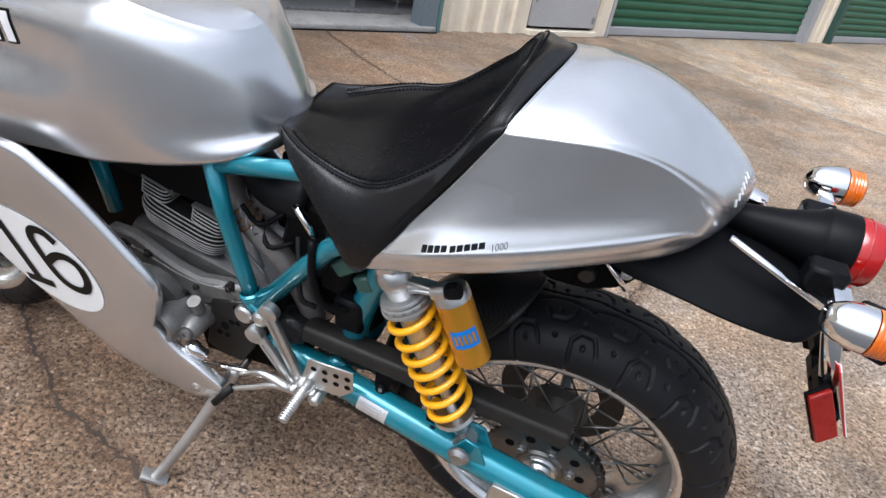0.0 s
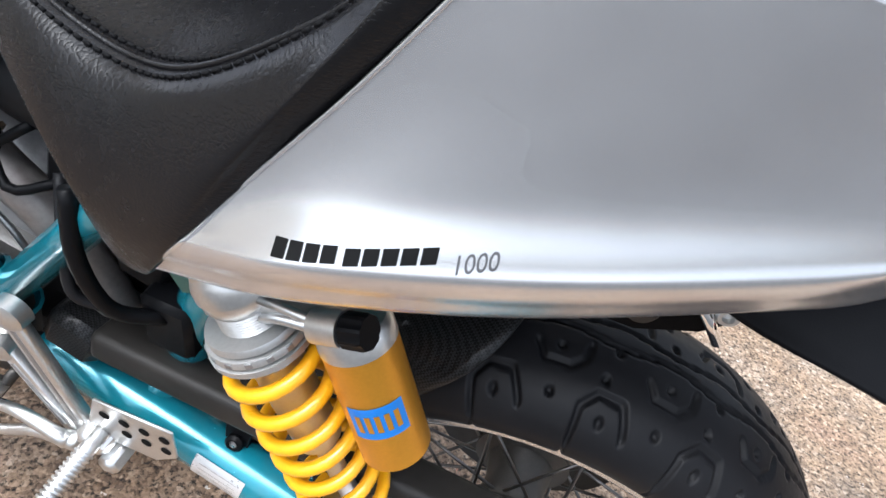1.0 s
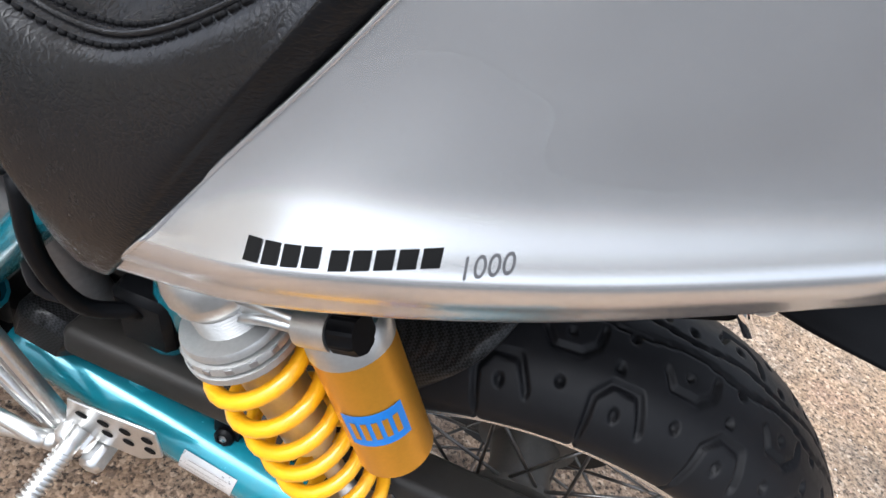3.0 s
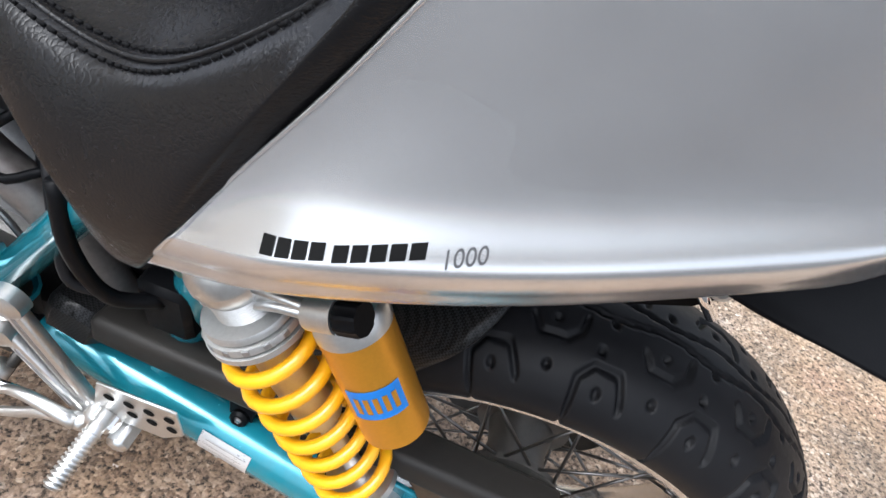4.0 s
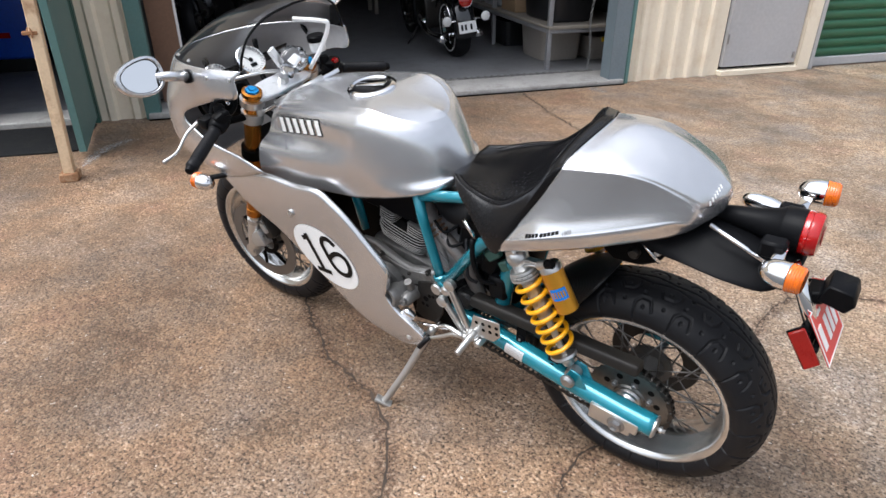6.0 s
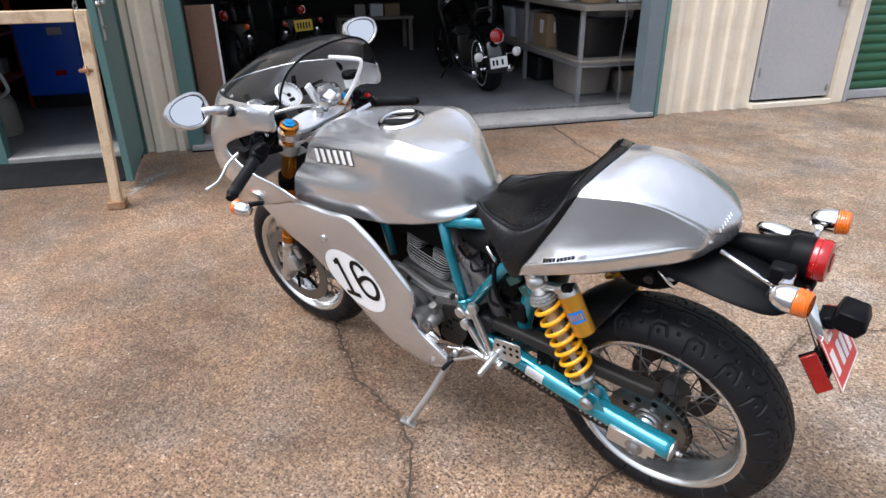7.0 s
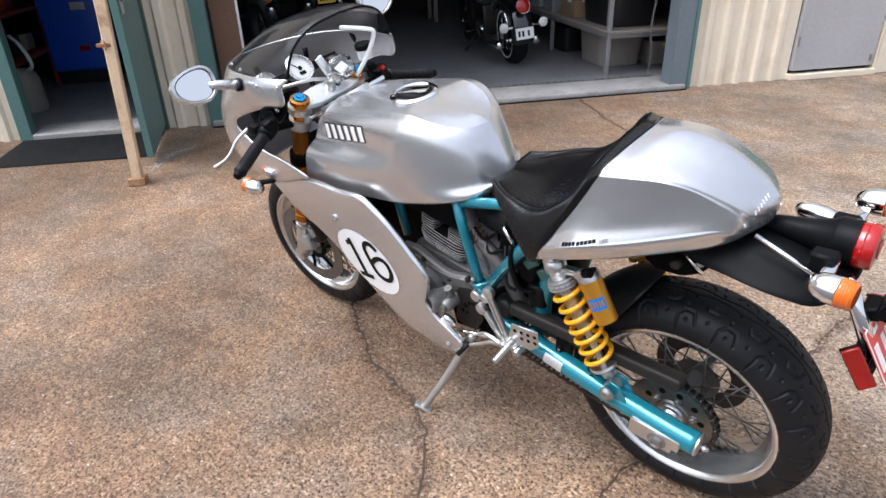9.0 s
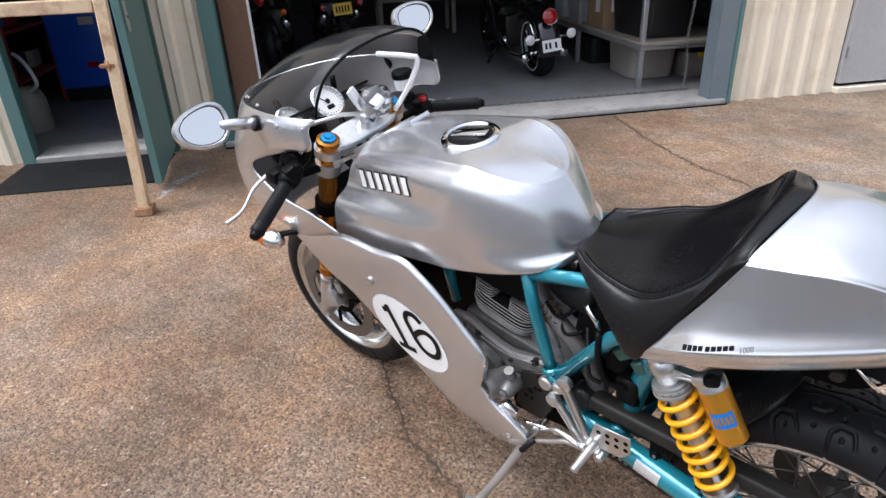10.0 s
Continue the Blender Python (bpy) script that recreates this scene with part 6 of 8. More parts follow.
part("clutch_slave", bm, COVER, eng, "small cast hydraulic clutch cylinder")
part("clutch_lever_arm", tube([(-0.66, -0.17, 0.375), (-0.645, -0.19, 0.40), (-0.625, -0.185, 0.38)], 0.012, 10, smooth=8), CHROME, eng)
# black sprocket cover with round holes
cov = part("sprocket_cover", prism([(-0.050, 0.030), (-0.060, -0.030), (-0.076, -0.095), (-0.050, -0.112), (0.0, -0.112), (0.030, -0.060), (0.045, 0.020), (0.020, 0.056)], 0.008, pose(-0.585, -0.128, 0.445, 0, 0, 0) @ pose(0, 0, 0, 90, 0, 0), 0.002), DARKSTEEL, eng, "dark drilled sprocket cover")
for x, z, r in ((-0.612, 0.420, 0.009), (-0.596, 0.436, 0.006), (-0.583, 0.438, 0.005), (-0.626, 0.397, 0.006), (-0.610, 0.395, 0.005), (-0.580, 0.478, 0.008)):
    part("cover_hole", lathe([(0, 0), (r, 0), (r, 0.001), (0, 0.001)], (x, -0.1362, z), (0, -1, 0), 16), GROOVE, cov)
# pipes, hoses and dark boxes behind the frame
RUSTPIPE = mat("rusty_clamp_steel", (0.20, 0.12, 0.075), 0.5, 0.6, 0.25, 50, dirt=0.5, dirt_color=(0.05, 0.035, 0.025), dscale=50)
HEADER = mat("heat_stained_steel", (0.23, 0.21, 0.20), 0.50, 0.6, 0.2, 30, dirt=0.5, dirt_color=(0.09, 0.07, 0.06), dscale=30, spec=0.3)
HEADPIPE = [Vector(p) for p in ((-0.625, -0.05, 0.695), (-0.592, -0.085, 0.670), (-0.550, -0.090, 0.627), (-0.513, -0.090, 0.596), (-0.488, -0.088, 0.556), (-0.466, -0.084, 0.50), (-0.455, -0.078, 0.44))]
part("exhaust_header", tube(HEADPIPE, 0.0205, 18, smooth=24), HEADER, bike, "dark heat-stained exhaust header")
for k in (0.15, 0.50, 0.82):
    part("header_clamp", lathe([(0.0205, 0), (0.0245, 0.002), (0.0245, 0.006), (0.0205, 0.008)], HEADPIPE[1].lerp(HEADPIPE[2], k * 0.7), HEADPIPE[2] - HEADPIPE[1], 20), RUSTPIPE, bike, "rusty header clamp")
part("header_spring", tube([HEADPIPE[1] + Vector((0.02, -0.022 + 0.004 * math.cos(1.6 * i), 0.012 - 0.0008 * i + 0.004 * math.sin(1.6 * i))) + (HEADPIPE[2] - HEADPIPE[1]) * (0.06 * i) for i in range(14)], 0.0014, 6), STEEL, bike, "coil spring on the header")
part("gear_rod", tube([(-0.585, -0.095, 0.585), (-0.545, -0.100, 0.553), (-0.532, -0.100, 0.530), (-0.512, -0.098, 0.536), (-0.498, -0.098, 0.520)], 0.0035, 8, smooth=12), STEEL, bike, "thin bent steel rod")
part("hose", tube([(-0.47, -0.10, 0.66), (-0.455, -0.125, 0.62), (-0.445, -0.140, 0.57), (-0.425, -0.13, 0.55)], 0.005, 8, smooth=14), RUBBER, bike, "thin black hose")
part("cable", tube([(-0.42, -0.140, 0.70), (-0.415, -0.152, 0.64), (-0.40, -0.145, 0.58), (-0.37, -0.12, 0.56)], 0.007, 8, smooth=14), PLASTIC, bike, "black rubber cable sleeve")
part("rear_master_cylinder", box((0.05, 0.04, 0.07), pose(-0.40, -0.085, 0.60, 0, 15, 0), 0.006), PLASTIC, bike)
part("battery_box", box((0.17, 0.16, 0.15), pose(-0.43, 0.0, 0.63, 0, 14, 0), 0.012), PLASTIC, bike)
part("inner_fender", box((0.17, 0.15, 0.34), pose(-0.40, 0.015, 0.61, 0, 12, 0), 0.03, seg=2), MATTE, bike, "black inner fender behind the battery")
part("intake_boot", tube([(-0.60, -0.02, 0.72), (-0.54, -0.05, 0.70), (-0.47, -0.05, 0.70)], [0.034, 0.036, 0.040], 18, smooth=8), RUBBER, bike, "black rubber intake boot")
part("throttle_link", tube([(-0.475, -0.095, 0.715), (-0.452, -0.105, 0.700), (-0.440, -0.100, 0.672)], 0.007, 8, smooth=6), CHROME, bike, "bright throttle linkage")
part("airbox", box((0.30, 0.17, 0.13), pose(-0.78, 0.0, 0.70, 0, 6, 0), 0.02), PLASTIC, bike)
tray = part("under_tray", prism([(-0.115, 0.80), (-0.110, 0.730), (-0.080, 0.708), (-0.020, 0.712), (0.020, 0.735), (0.045, 0.775), (0.06, 0.815), (0.0, 0.825)], 0.136, pose(0, 0.068, 0, 90, 0, 0), 0.008), MATTE, bike, "black moulded tray under the cowl")
part("tray_stay", tube([(-0.012, -0.074, 0.782), (0.008, -0.076, 0.764), (0.026, -0.074, 0.744)], 0.0042, 10), CHROME, tray, "short chrome stay")
part("tray_boss", lathe([(0, 0.016), (0.010, 0.016), (0.013, 0.012), (0.013, 0.0), (0, 0)], (-0.030, -0.068, 0.752), (0, -1, 0), 18), DARKSTEEL, tray)
part("tray_bolt", bolt(bmesh.new(), (0.020, -0.068, 0.768), 0.008, 0.008), ALU, tray)
part("under_seat_tray", box((0.42, 0.17, 0.03), pose(-0.17, 0, 0.80, 0, -14, 0), 0.01), PLASTIC, bike)
part("oil_cooler", box((0.05, 0.22, 0.13), pose(-1.05, 0.0, 0.56, 0, 12, 0), 0.006), MATTE, bike)
part("connector", box((0.045, 0.02, 0.03), pose(-0.375, -0.118, 0.655, 0, -40, 0), 0.004), GREEN_DARK, bike)
part("connector", box((0.03, 0.02, 0.03), pose(-0.345, -0.112, 0.625, 0, -30, 0), 0.004), GREEN_DARK, bike)
part("swingarm_pivot_casting", box((0.09, 0.24, 0.10), pose(-0.50, 0, 0.43, 0, 10, 0), 0.02), MATTE, bike)
part("coil_box", box((0.05, 0.05, 0.07), pose(-0.37, -0.10, 0.545), 0.006), PLASTIC, bike)
for i in range(4):
    rnd = random.Random(i)
    x, z = -0.60 + rnd.random() * 0.2, 0.60 + rnd.random() * 0.1
    part("wire", tube([(x, -0.06 - 0.05 * rnd.random(), z), (x + 0.03, -0.09 - 0.03 * rnd.random(), z - 0.03), (x + 0.07, -0.06 - 0.05 * rnd.random(), z - 0.02 + 0.04 * rnd.random())], 0.0045, 7, smooth=8), PLASTIC, bike, "loose black wire")

# footrest hanger, heel plate, peg and gear lever
def bar_between(a, b, w, t):
    """A flat bar with rounded edges from a to b."""
    a, b = Vector(a), Vector(b)
    z = (b - a).normalized()
    y = (Vector((0, 1, 0)) - z * z.y).normalized()
    m = Matrix((y.cross(z), y, z)).transposed().to_4x4()
    return box((w, t, (b - a).length + w * 0.6), Matrix.Translation((a + b) / 2) @ m, 0.003, seg=2)


hang = part("footrest_hanger", bar_between((-0.494, -0.164, 0.536), (-0.428, -0.176, 0.398), 0.021, 0.013), ALU, bike, "polished alloy footrest hanger")
part("hanger_strut", bar_between((-0.515, -0.164, 0.468), (-0.440, -0.178, 0.385), 0.019, 0.013), ALU, hang)
part("hanger_groove", bar_between((-0.488, -0.1715, 0.524), (-0.440, -0.1805, 0.420), 0.006, 0.002), STEEL, hang)
part("hanger_groove", bar_between((-0.505, -0.1725, 0.457), (-0.455, -0.1820, 0.402), 0.005, 0.002), STEEL, hang)
for p in ((-0.490, -0.158, 0.540), (-0.523, -0.158, 0.470)):
    part("hanger_bolt", lathe([(0, 0), (0.017, 0), (0.017, 0.014), (0.011, 0.018), (0, 0.018)], p, (0, -1, 0), 20), ALU, hang)
heel = part("heel_guard", prism([(-0.050, -0.020), (-0.042, -0.042), (0.020, -0.045), (0.047, -0.022), (0.052, 0.026), (-0.030, 0.030)], 0.003, pose(-0.378, -0.176, 0.452, 0, -7, 0) @ pose(0, 0, 0, 90, 0, 0), 0.0008), ALU, hang, "drilled alloy heel guard")
for i in range(4):
    for j in range(2):
        if (i, j) != (0, 1):
            part("heel_guard_hole", lathe([(0, 0), (0.0055, 0), (0.0055, 0.0006), (0, 0.0006)], (-0.402 + i * 0.021, -0.1792, 0.458 + i * 0.002 - j * 0.021), (0, -1, 0), 14), GROOVE, hang)
peg = part("footpeg", tube([(-0.410, -0.178, 0.420), (-0.414, -0.200, 0.412), (-0.420, -0.255, 0.396)], [0.0085, 0.0085, 0.0072], 14), ALU, hang, "ribbed alloy footpeg")
a, b = Vector((-0.414, -0.200, 0.412)), Vector((-0.420, -0.254, 0.396))
for i in range(12):
    part("peg_rib", lathe([(0.0072, 0), (0.0098, 0.001), (0.0098, 0.003), (0.0072, 0.004)], a.lerp(b, i / 12), b - a, 14), ALU, hang)
part("peg_bracket", box((0.035, 0.03, 0.03), pose(-0.418, -0.178, 0.405, 20, 30, 0), 0.006, box((0.02, 0.04, 0.02), pose(-0.395, -0.18, 0.392, 0, -20, 0), 0.004)), ALU, hang)
lev = part("gear_lever", tube([(-0.430, -0.190, 0.398), (-0.475, -0.195, 0.392), (-0.510, -0.200, 0.372), (-0.560, -0.205, 0.345)], [0.010, 0.0065, 0.0055, 0.0045], 12, smooth=14), ALU, bike, "polished alloy gear lever")
part("toe_peg", tube([(-0.556, -0.205, 0.352), (-0.585, -0.225, 0.312)], 0.0075, 12), RUBBER, lev, "black rubber toe peg")
part("lever_fork", tube([(-0.44, -0.195, 0.40), (-0.50, -0.192, 0.408), (-0.545, -0.19, 0.378)], [0.008, 0.006, 0.004], 10, smooth=10), ALU, lev)
part("shift_rod", tube([(-0.645, -0.180, 0.352), (-0.50, -0.185, 0.392)], 0.0045, 8), CHROME, lev)
# side stand
st = part("side_stand", tube([(-0.585, -0.150, 0.330), (-0.610, -0.185, 0.275), (-0.650, -0.228, 0.185), (-0.705, -0.277, 0.080), (-0.722, -0.291, 0.056)], [0.013, 0.012, 0.011, 0.011, 0.009], 14, smooth=16), ALU_CAST, bike, "extended alloy side stand")
part("stand_foot", box((0.055, 0.030, 0.012), pose(-0.720, -0.289, 0.0585, -10, 28, 20), 0.004, seg=2), ALU_CAST, st)
part("stand_spring", tube([(-0.57, -0.135, 0.345), (-0.62, -0.17, 0.25)], 0.007, 8), DARKSTEEL, st)
# added black block that keeps the gap under the engine dark
part("belly_filler", box((0.20, 0.21, 0.10), pose(-0.60, -0.012, 0.352, 0, -8, 0), 0.014), MATTE, bike)

# ---- front end ----
TOPF, AXF = Vector((-1.203, 0, 0.950)), Vector((-1.462, 0, 0.306))
ST = Matrix.Rotation(radians(4), 3, (TOPF - AXF).normalized())
fdir = (AXF - TOPF).normalized()
for s in (-1, 1):
    off = ST @ Vector((0, s * 0.120, 0))
    t = TOPF + off + Vector((0.0, 0, 0.005))
    e = AXF + off
    d = (e - t).normalized()
    L = (e - t).length
    fk = part("fork_leg", lathe([(0, -0.004), (0.0265, -0.004), (0.0265, 0.475), (0.0285, 0.477), (0.0285, 0.508), (0.0, 0.508)], t, d, 28), FORKGOLD, bike, "gold upside-down fork leg")
    part("fork_slider", lathe([(0.0215, 0.505), (0.0215, L - 0.13), (0.025, L - 0.12), (0.024, L - 0.02), (0.020, L + 0.02), (0, L + 0.02)], t, d, 24), ALU, fk)
    part("fork_cap", lathe([(0, -0.020), (0.010, -0.020), (0.012, -0.016), (0.020, -0.015), (0.022, -0.006), (0.022, 0.0)], t, d, 6), BLUE_AN, fk, "blue anodised fork cap")
    part("cap_ring", lathe([(0.021, -0.010), (0.0295, -0.008), (0.0305, 0.004), (0.0265, 0.006)], t, d, 28), FORKGOLD, fk)
    part("upper_clamp_ring", lathe([(0.0265, 0.014), (0.036, 0.014), (0.036, 0.036), (0.0265, 0.036)], t, d, 24), ALU, fk)
    part("bar_clamp", lathe([(0.0265, 0.060), (0.033, 0.060), (0.033, 0.095), (0.0265, 0.095)], t, d, 24), ALU_CAST, fk, "grey clip-on clamp")
    part("lower_clamp_ring", lathe([(0.0265, 0.20), (0.037, 0.20), (0.037, 0.235), (0.0265, 0.235)], t, d, 24), MATTE, fk)
    cal = part("brake_caliper", box((0.055, 0.045, 0.10), Matrix.Translation(e - d * 0.13 + Vector((0.05, -s * 0.02, 0.0))) @ pose(0, 0, 0, 0, -22, 0), 0.014, seg=2), DARKSTEEL, fk, "dark cast brake caliper")
    part("caliper_mount", box((0.075, 0.030, 0.060), Matrix.Translation(e - d * 0.075 + Vector((0.030, s * 0.008, 0.0))) @ pose(0, 0, 0, 0, -22, 0), 0.006, seg=2), ALU_CAST, fk, "cast alloy caliper mount")
    part("caliper_bridge", box((0.030, 0.052, 0.045), Matrix.Translation(e - d * 0.13 + Vector((0.052, -s * 0.018, 0.0))) @ pose(0, 0, 0, 0, -22, 0), 0.008, seg=2), ALU_CAST, fk)
    part("brake_line", tube([e - d * 0.19 + Vector((0.05, 0, 0)), e - d * 0.26 + Vector((0.06, s * 0.01, 0)), e - d * 0.36 + Vector((0.02, -s * 0.02, 0))], 0.005, 8, smooth=10), RUBBER, fk)
    part("slider_clamp", lathe([(0.018, 0.53), (0.026, 0.532), (0.026, 0.550), (0.018, 0.552)], t, d, 22), ALU_CAST, fk)
    for k in (0.165, 0.095):
        part("caliper_bolt", bolt(bmesh.new(), e - d * k + Vector((0.05, s * 0.006, 0)), 0.009, 0.008, (0, s, 0)), STEEL, fk)
    part("axle_clamp", lathe([(0, -0.02), (0.026, -0.02), (0.026, 0.02), (0, 0.02)], e, (0, 1, 0), 20), ALU, fk)
    # clip-on bar, grip, lever
    b0 = t + d * 0.078
    b1 = Vector((-1.225, s * 0.235, 0.900))
    b2 = Vector((-1.150, s * 0.400, 0.858))
    bar = part("handlebar", tube([b0, b1, b2], 0.011, 12), MATTE, bike, "black clip-on handlebar")
    g = part("grip", tube([b1.lerp(b2, 0.18), b1.lerp(b2, 0.24), b1.lerp(b2, 0.92), b2, b2.lerp(b1, -0.05)], [0.019, 0.0168, 0.0165, 0.0185, 0.010], 18), RUBBER, bar, "ribbed black rubber grip")
    for i in range(20):
        part("grip_rib", lathe([(0.0166, 0), (0.0178, 0.0012), (0.0166, 0.0024)], b1.lerp(b2, 0.27 + 0.031 * i), b2 - b1, 16), RUBBER, bar)
    part("bar_end", lathe([(0, 0), (0.013, 0), (0.014, 0.006), (0.011, 0.016), (0, 0.018)], b2 + (b2 - b1).normalized() * 0.004, b2 - b1, 18), PLASTIC, bar)
    bx = (b2 - b1).normalized()
    sw = part("switch_gear", lathe([(0, -0.045), (0.017, -0.045), (0.024, -0.036), (0.027, -0.02), (0.026, 0.0), (0.023, 0.012), (0.018, 0.016), (0, 0.016)], b1 + bx * 0.012, bx, 22), PLASTIC, bar, "black switch housing")
    part("switch_block", box((0.040, 0.046, 0.034), Matrix.Translation(b1 + Vector((0.012, -s * 0.006, 0.020))) @ pose(0, 0, 0, 20, 0, s * 15), 0.009, seg=2), PLASTIC, bar)
    part("mirror_boss", lathe([(0, -0.012), (0.015, -0.012), (0.017, 0.0), (0.013, 0.012), (0, 0.014)], b1 + Vector((-0.010, -s * 0.020, 0.036)), (0, 0, 1), 16), PLASTIC, bar)
    part("clutch_cable" if s < 0 else "brake_hose", tube([b1 + Vector((-0.04, 0, 0.01)), b1 + Vector((-0.085, -s * 0.06, 0.03)), b1 + Vector((-0.07, -s * 0.16, 0.0)), b1 + Vector((0.02, -s * 0.20, -0.09))], 0.0055, 8, smooth=16), RUBBER, bar)
    part("switch_button", box((0.020, 0.018, 0.014), Matrix.Translation(b1 + Vector((0.030, -s * 0.010, 0.034))), 0.003), RED_LENS if s > 0 else PLASTIC, sw)
    ms = part("lever_master", box((0.045, 0.05, 0.035), Matrix.Translation(b1 + Vector((-0.035, s * 0.012, 0.005))), 0.010, seg=2), PLASTIC, bar)
    part("brake_lever" if s > 0 else "clutch_lever", tube([b1 + Vector((-0.055, s * 0.03, 0.008)), b1 + Vector((-0.062, s * 0.075, -0.012)), b1 + Vector((-0.045, s * 0.130, -0.040)), b1 + Vector((-0.048, s * 0.178, -0.052))], [0.007, 0.0048, 0.0040, 0.0060], 12, smooth=16), ALU, bar, "polished alloy lever")
part("front_axle", tube([(-1.442, -0.14, 0.306), (-1.442, 0.14, 0.306)], 0.011, 12), STEEL, bike)


def yoke(h, w, d, th, name, material, label):
    c = TOPF + fdir * h + Vector((0.02, 0, 0.01))
    out = []
    for i in range(40):
        a = 2 * math.pi * i / 40
        out.append((d * math.sin(a) * (0.75 + 0.25 * abs(math.cos(a))) - 0.012, w * math.cos(a)))
    m = Matrix.Translation(c) @ pose(0, 0, 0, 0, 22, 4)
    return part(name, prism(out, th, m, 0.003), material, bike, label)


yoke(0.036, 0.128, 0.048, 0.018, "top_yoke", LABEL, "pale machined top yoke")
yoke(0.235, 0.140, 0.060, 0.034, "bottom_yoke", MATTE, "black bottom yoke")
part("stem_nut", lathe([(0, 0.032), (0.014, 0.032), (0.016, 0.02), (0.016, 0.0)], TOPF + fdir * 0.03 + Vector((0.015, 0, 0.01)), -fdir, 6), ALU, bike)
dm = part("steering_damper", tube([(-1.155, -0.075, 0.906), (-1.06, 0.045, 0.958)], 0.0125, 14), ALU, bike, "silver steering damper")
part("damper_rod", tube([(-1.19, -0.118, 0.888), (-1.03, 0.085, 0.974)], 0.0065, 10), CHROME, dm)
part("damper_joint", lathe([(0, -0.012), (0.012, -0.012), (0.012, 0.012), (0, 0.012)], (-1.19, -0.115, 0.895), (0, 0, 1), 16), ALU, dm)
part("air_duct", lathe([(0.040, 0.0), (0.052, 0.004), (0.055, 0.016), (0.052, 0.028), (0.040, 0.032)], (-1.335, -0.150, 0.915), (0.85, -0.35, 0.4), 28), PLASTIC, bike, "black round duct ring in the fairing")
for i in range(7):
    part("chain_link", lathe([(0.0050, -0.002), (0.0075, 0), (0.0050, 0.002)], (-1.285, -0.150, 0.985 - 0.011 * i), (1, 0.3 * (-1) ** i, 0.2), 12), CHROME, bike)
# instruments
for at, r, lab in (((-1.300, -0.02, 1.005), 0.045, "white-faced round speedometer"), ((-1.345, -0.12, 0.985), 0.036, "white-faced small round dial")):
    n = Vector((0.78, 0.02, 0.62)).normalized()
    gg = part("instrument", lathe([(0, -0.045), (r * 0.8, -0.045), (r, -0.02), (r * 1.04, 0.0), (r * 1.06, 0.006), (r * 0.96, 0.009), (r * 0.93, 0.003)], at, n, 36), CHROME, bike, lab)
    part("dial", lathe([(0, 0.0), (r * 0.94, 0.0)], Vector(at) + n * 0.001, n, 32), DIAL, gg)
    e1 = n.cross(Vector((0, 1, 0))).normalized()
    e2 = n.cross(e1)
    bm = bmesh.new()
    for i in range(22):
        a = 2 * math.pi * i / 26 + 0.6
        v = math.cos(a) * e1 + math.sin(a) * e2
        c = Vector(at) + n * 0.0022
        tube([c + v * r * 0.74, c + v * r * 0.86], 0.0008, 4, bm)
    c = Vector(at) + n * 0.003
    tube([c - e1 * r * 0.1, c + (e1 * 0.5 + e2 * 0.5) * r], 0.0012, 5, bm)
    lathe([(0, 0.004), (0.007, 0.004), (0.007, 0.002)], at, n, 12, bm)
    box((r * 0.5, r * 0.25, 0.0012), Matrix.Translation(Vector(at) + n * 0.002 - e1 * r * 0.38) @ n.to_track_quat("Z", "Y").to_matrix().to_4x4(), 0, bm)
    part("dial_print", bm, BLACK_INK, gg)
part("dash_bracket", tube([(-1.27, -0.17, 0.99), (-1.25, -0.02, 0.975), (-1.19, 0.06, 0.96)], 0.006, 10), ALU, bike, "bright dash rod")
part("dash_plate", box((0.09, 0.30, 0.006), pose(-1.36, 0, 0.975, 0, -35, 0), 0.002), PLASTIC, bike)
part("screen_stay", tube([(-1.15, 0.08, 0.965), (-1.09, 0.095, 1.04), (-1.055, 0.10, 1.10), (-1.075, 0.09, 1.112), (-1.16, 0.066, 1.117)], 0.0065, 12, smooth=20), WHITE, bike, "bent pale screen stay")
rs = part("brake_reservoir", lathe([(0, 0), (0.024, 0), (0.026, 0.03), (0.026, 0.034), (0, 0.034)], (-1.20, 0.17, 0.985), (0, 0, 1), 24), DIAL, bike, "pale brake fluid reservoir with black lid")
part("reservoir_lid", lathe([(0.027, 0.030), (0.029, 0.034), (0.029, 0.046), (0.025, 0.050), (0, 0.050)], (-1.20, 0.17, 0.985), (0, 0, 1), 24), PLASTIC, rs)
# crumpled clear bag with a white tag over the ignition
rnd = random.Random(4)
bm = bmesh.new()
bmesh.ops.create_icosphere(bm, subdivisions=3, radius=1)
for v in bm.verts:
    k = 1 + 0.25 * noise.noise(v.co * 3.1) + 0.12 * noise.noise(v.co * 8)
    v.co = Vector((v.co.x * 0.048 * k, v.co.y * 0.05 * k, v.co.z * 0.04 * k)) + Vector((-1.185, 0.045, 1.0))
bag = part("plastic_bag", bm, CLEARP, bike, "crumpled clear plastic bag over the ignition", sharp=20)
part("tag", box((0.012, 0.03, 0.055), pose(-1.20, 0.0, 1.02, 10, -20, 25), 0.001), WHITE, bag, "white cardboard tag")
part("ignition_lock", lathe([(0, 0.02), (0.018, 0.02), (0.020, 0.0), (0.020, -0.03)], (-1.20, 0.03, 0.955), (0.3, 0, 0.95), 20), CHROME, bike)
part("bag_paper", box((0.03, 0.035, 0.002), pose(-1.165, 0.04, 1.003, 25, 30, 10), 0), WHITE, bag)
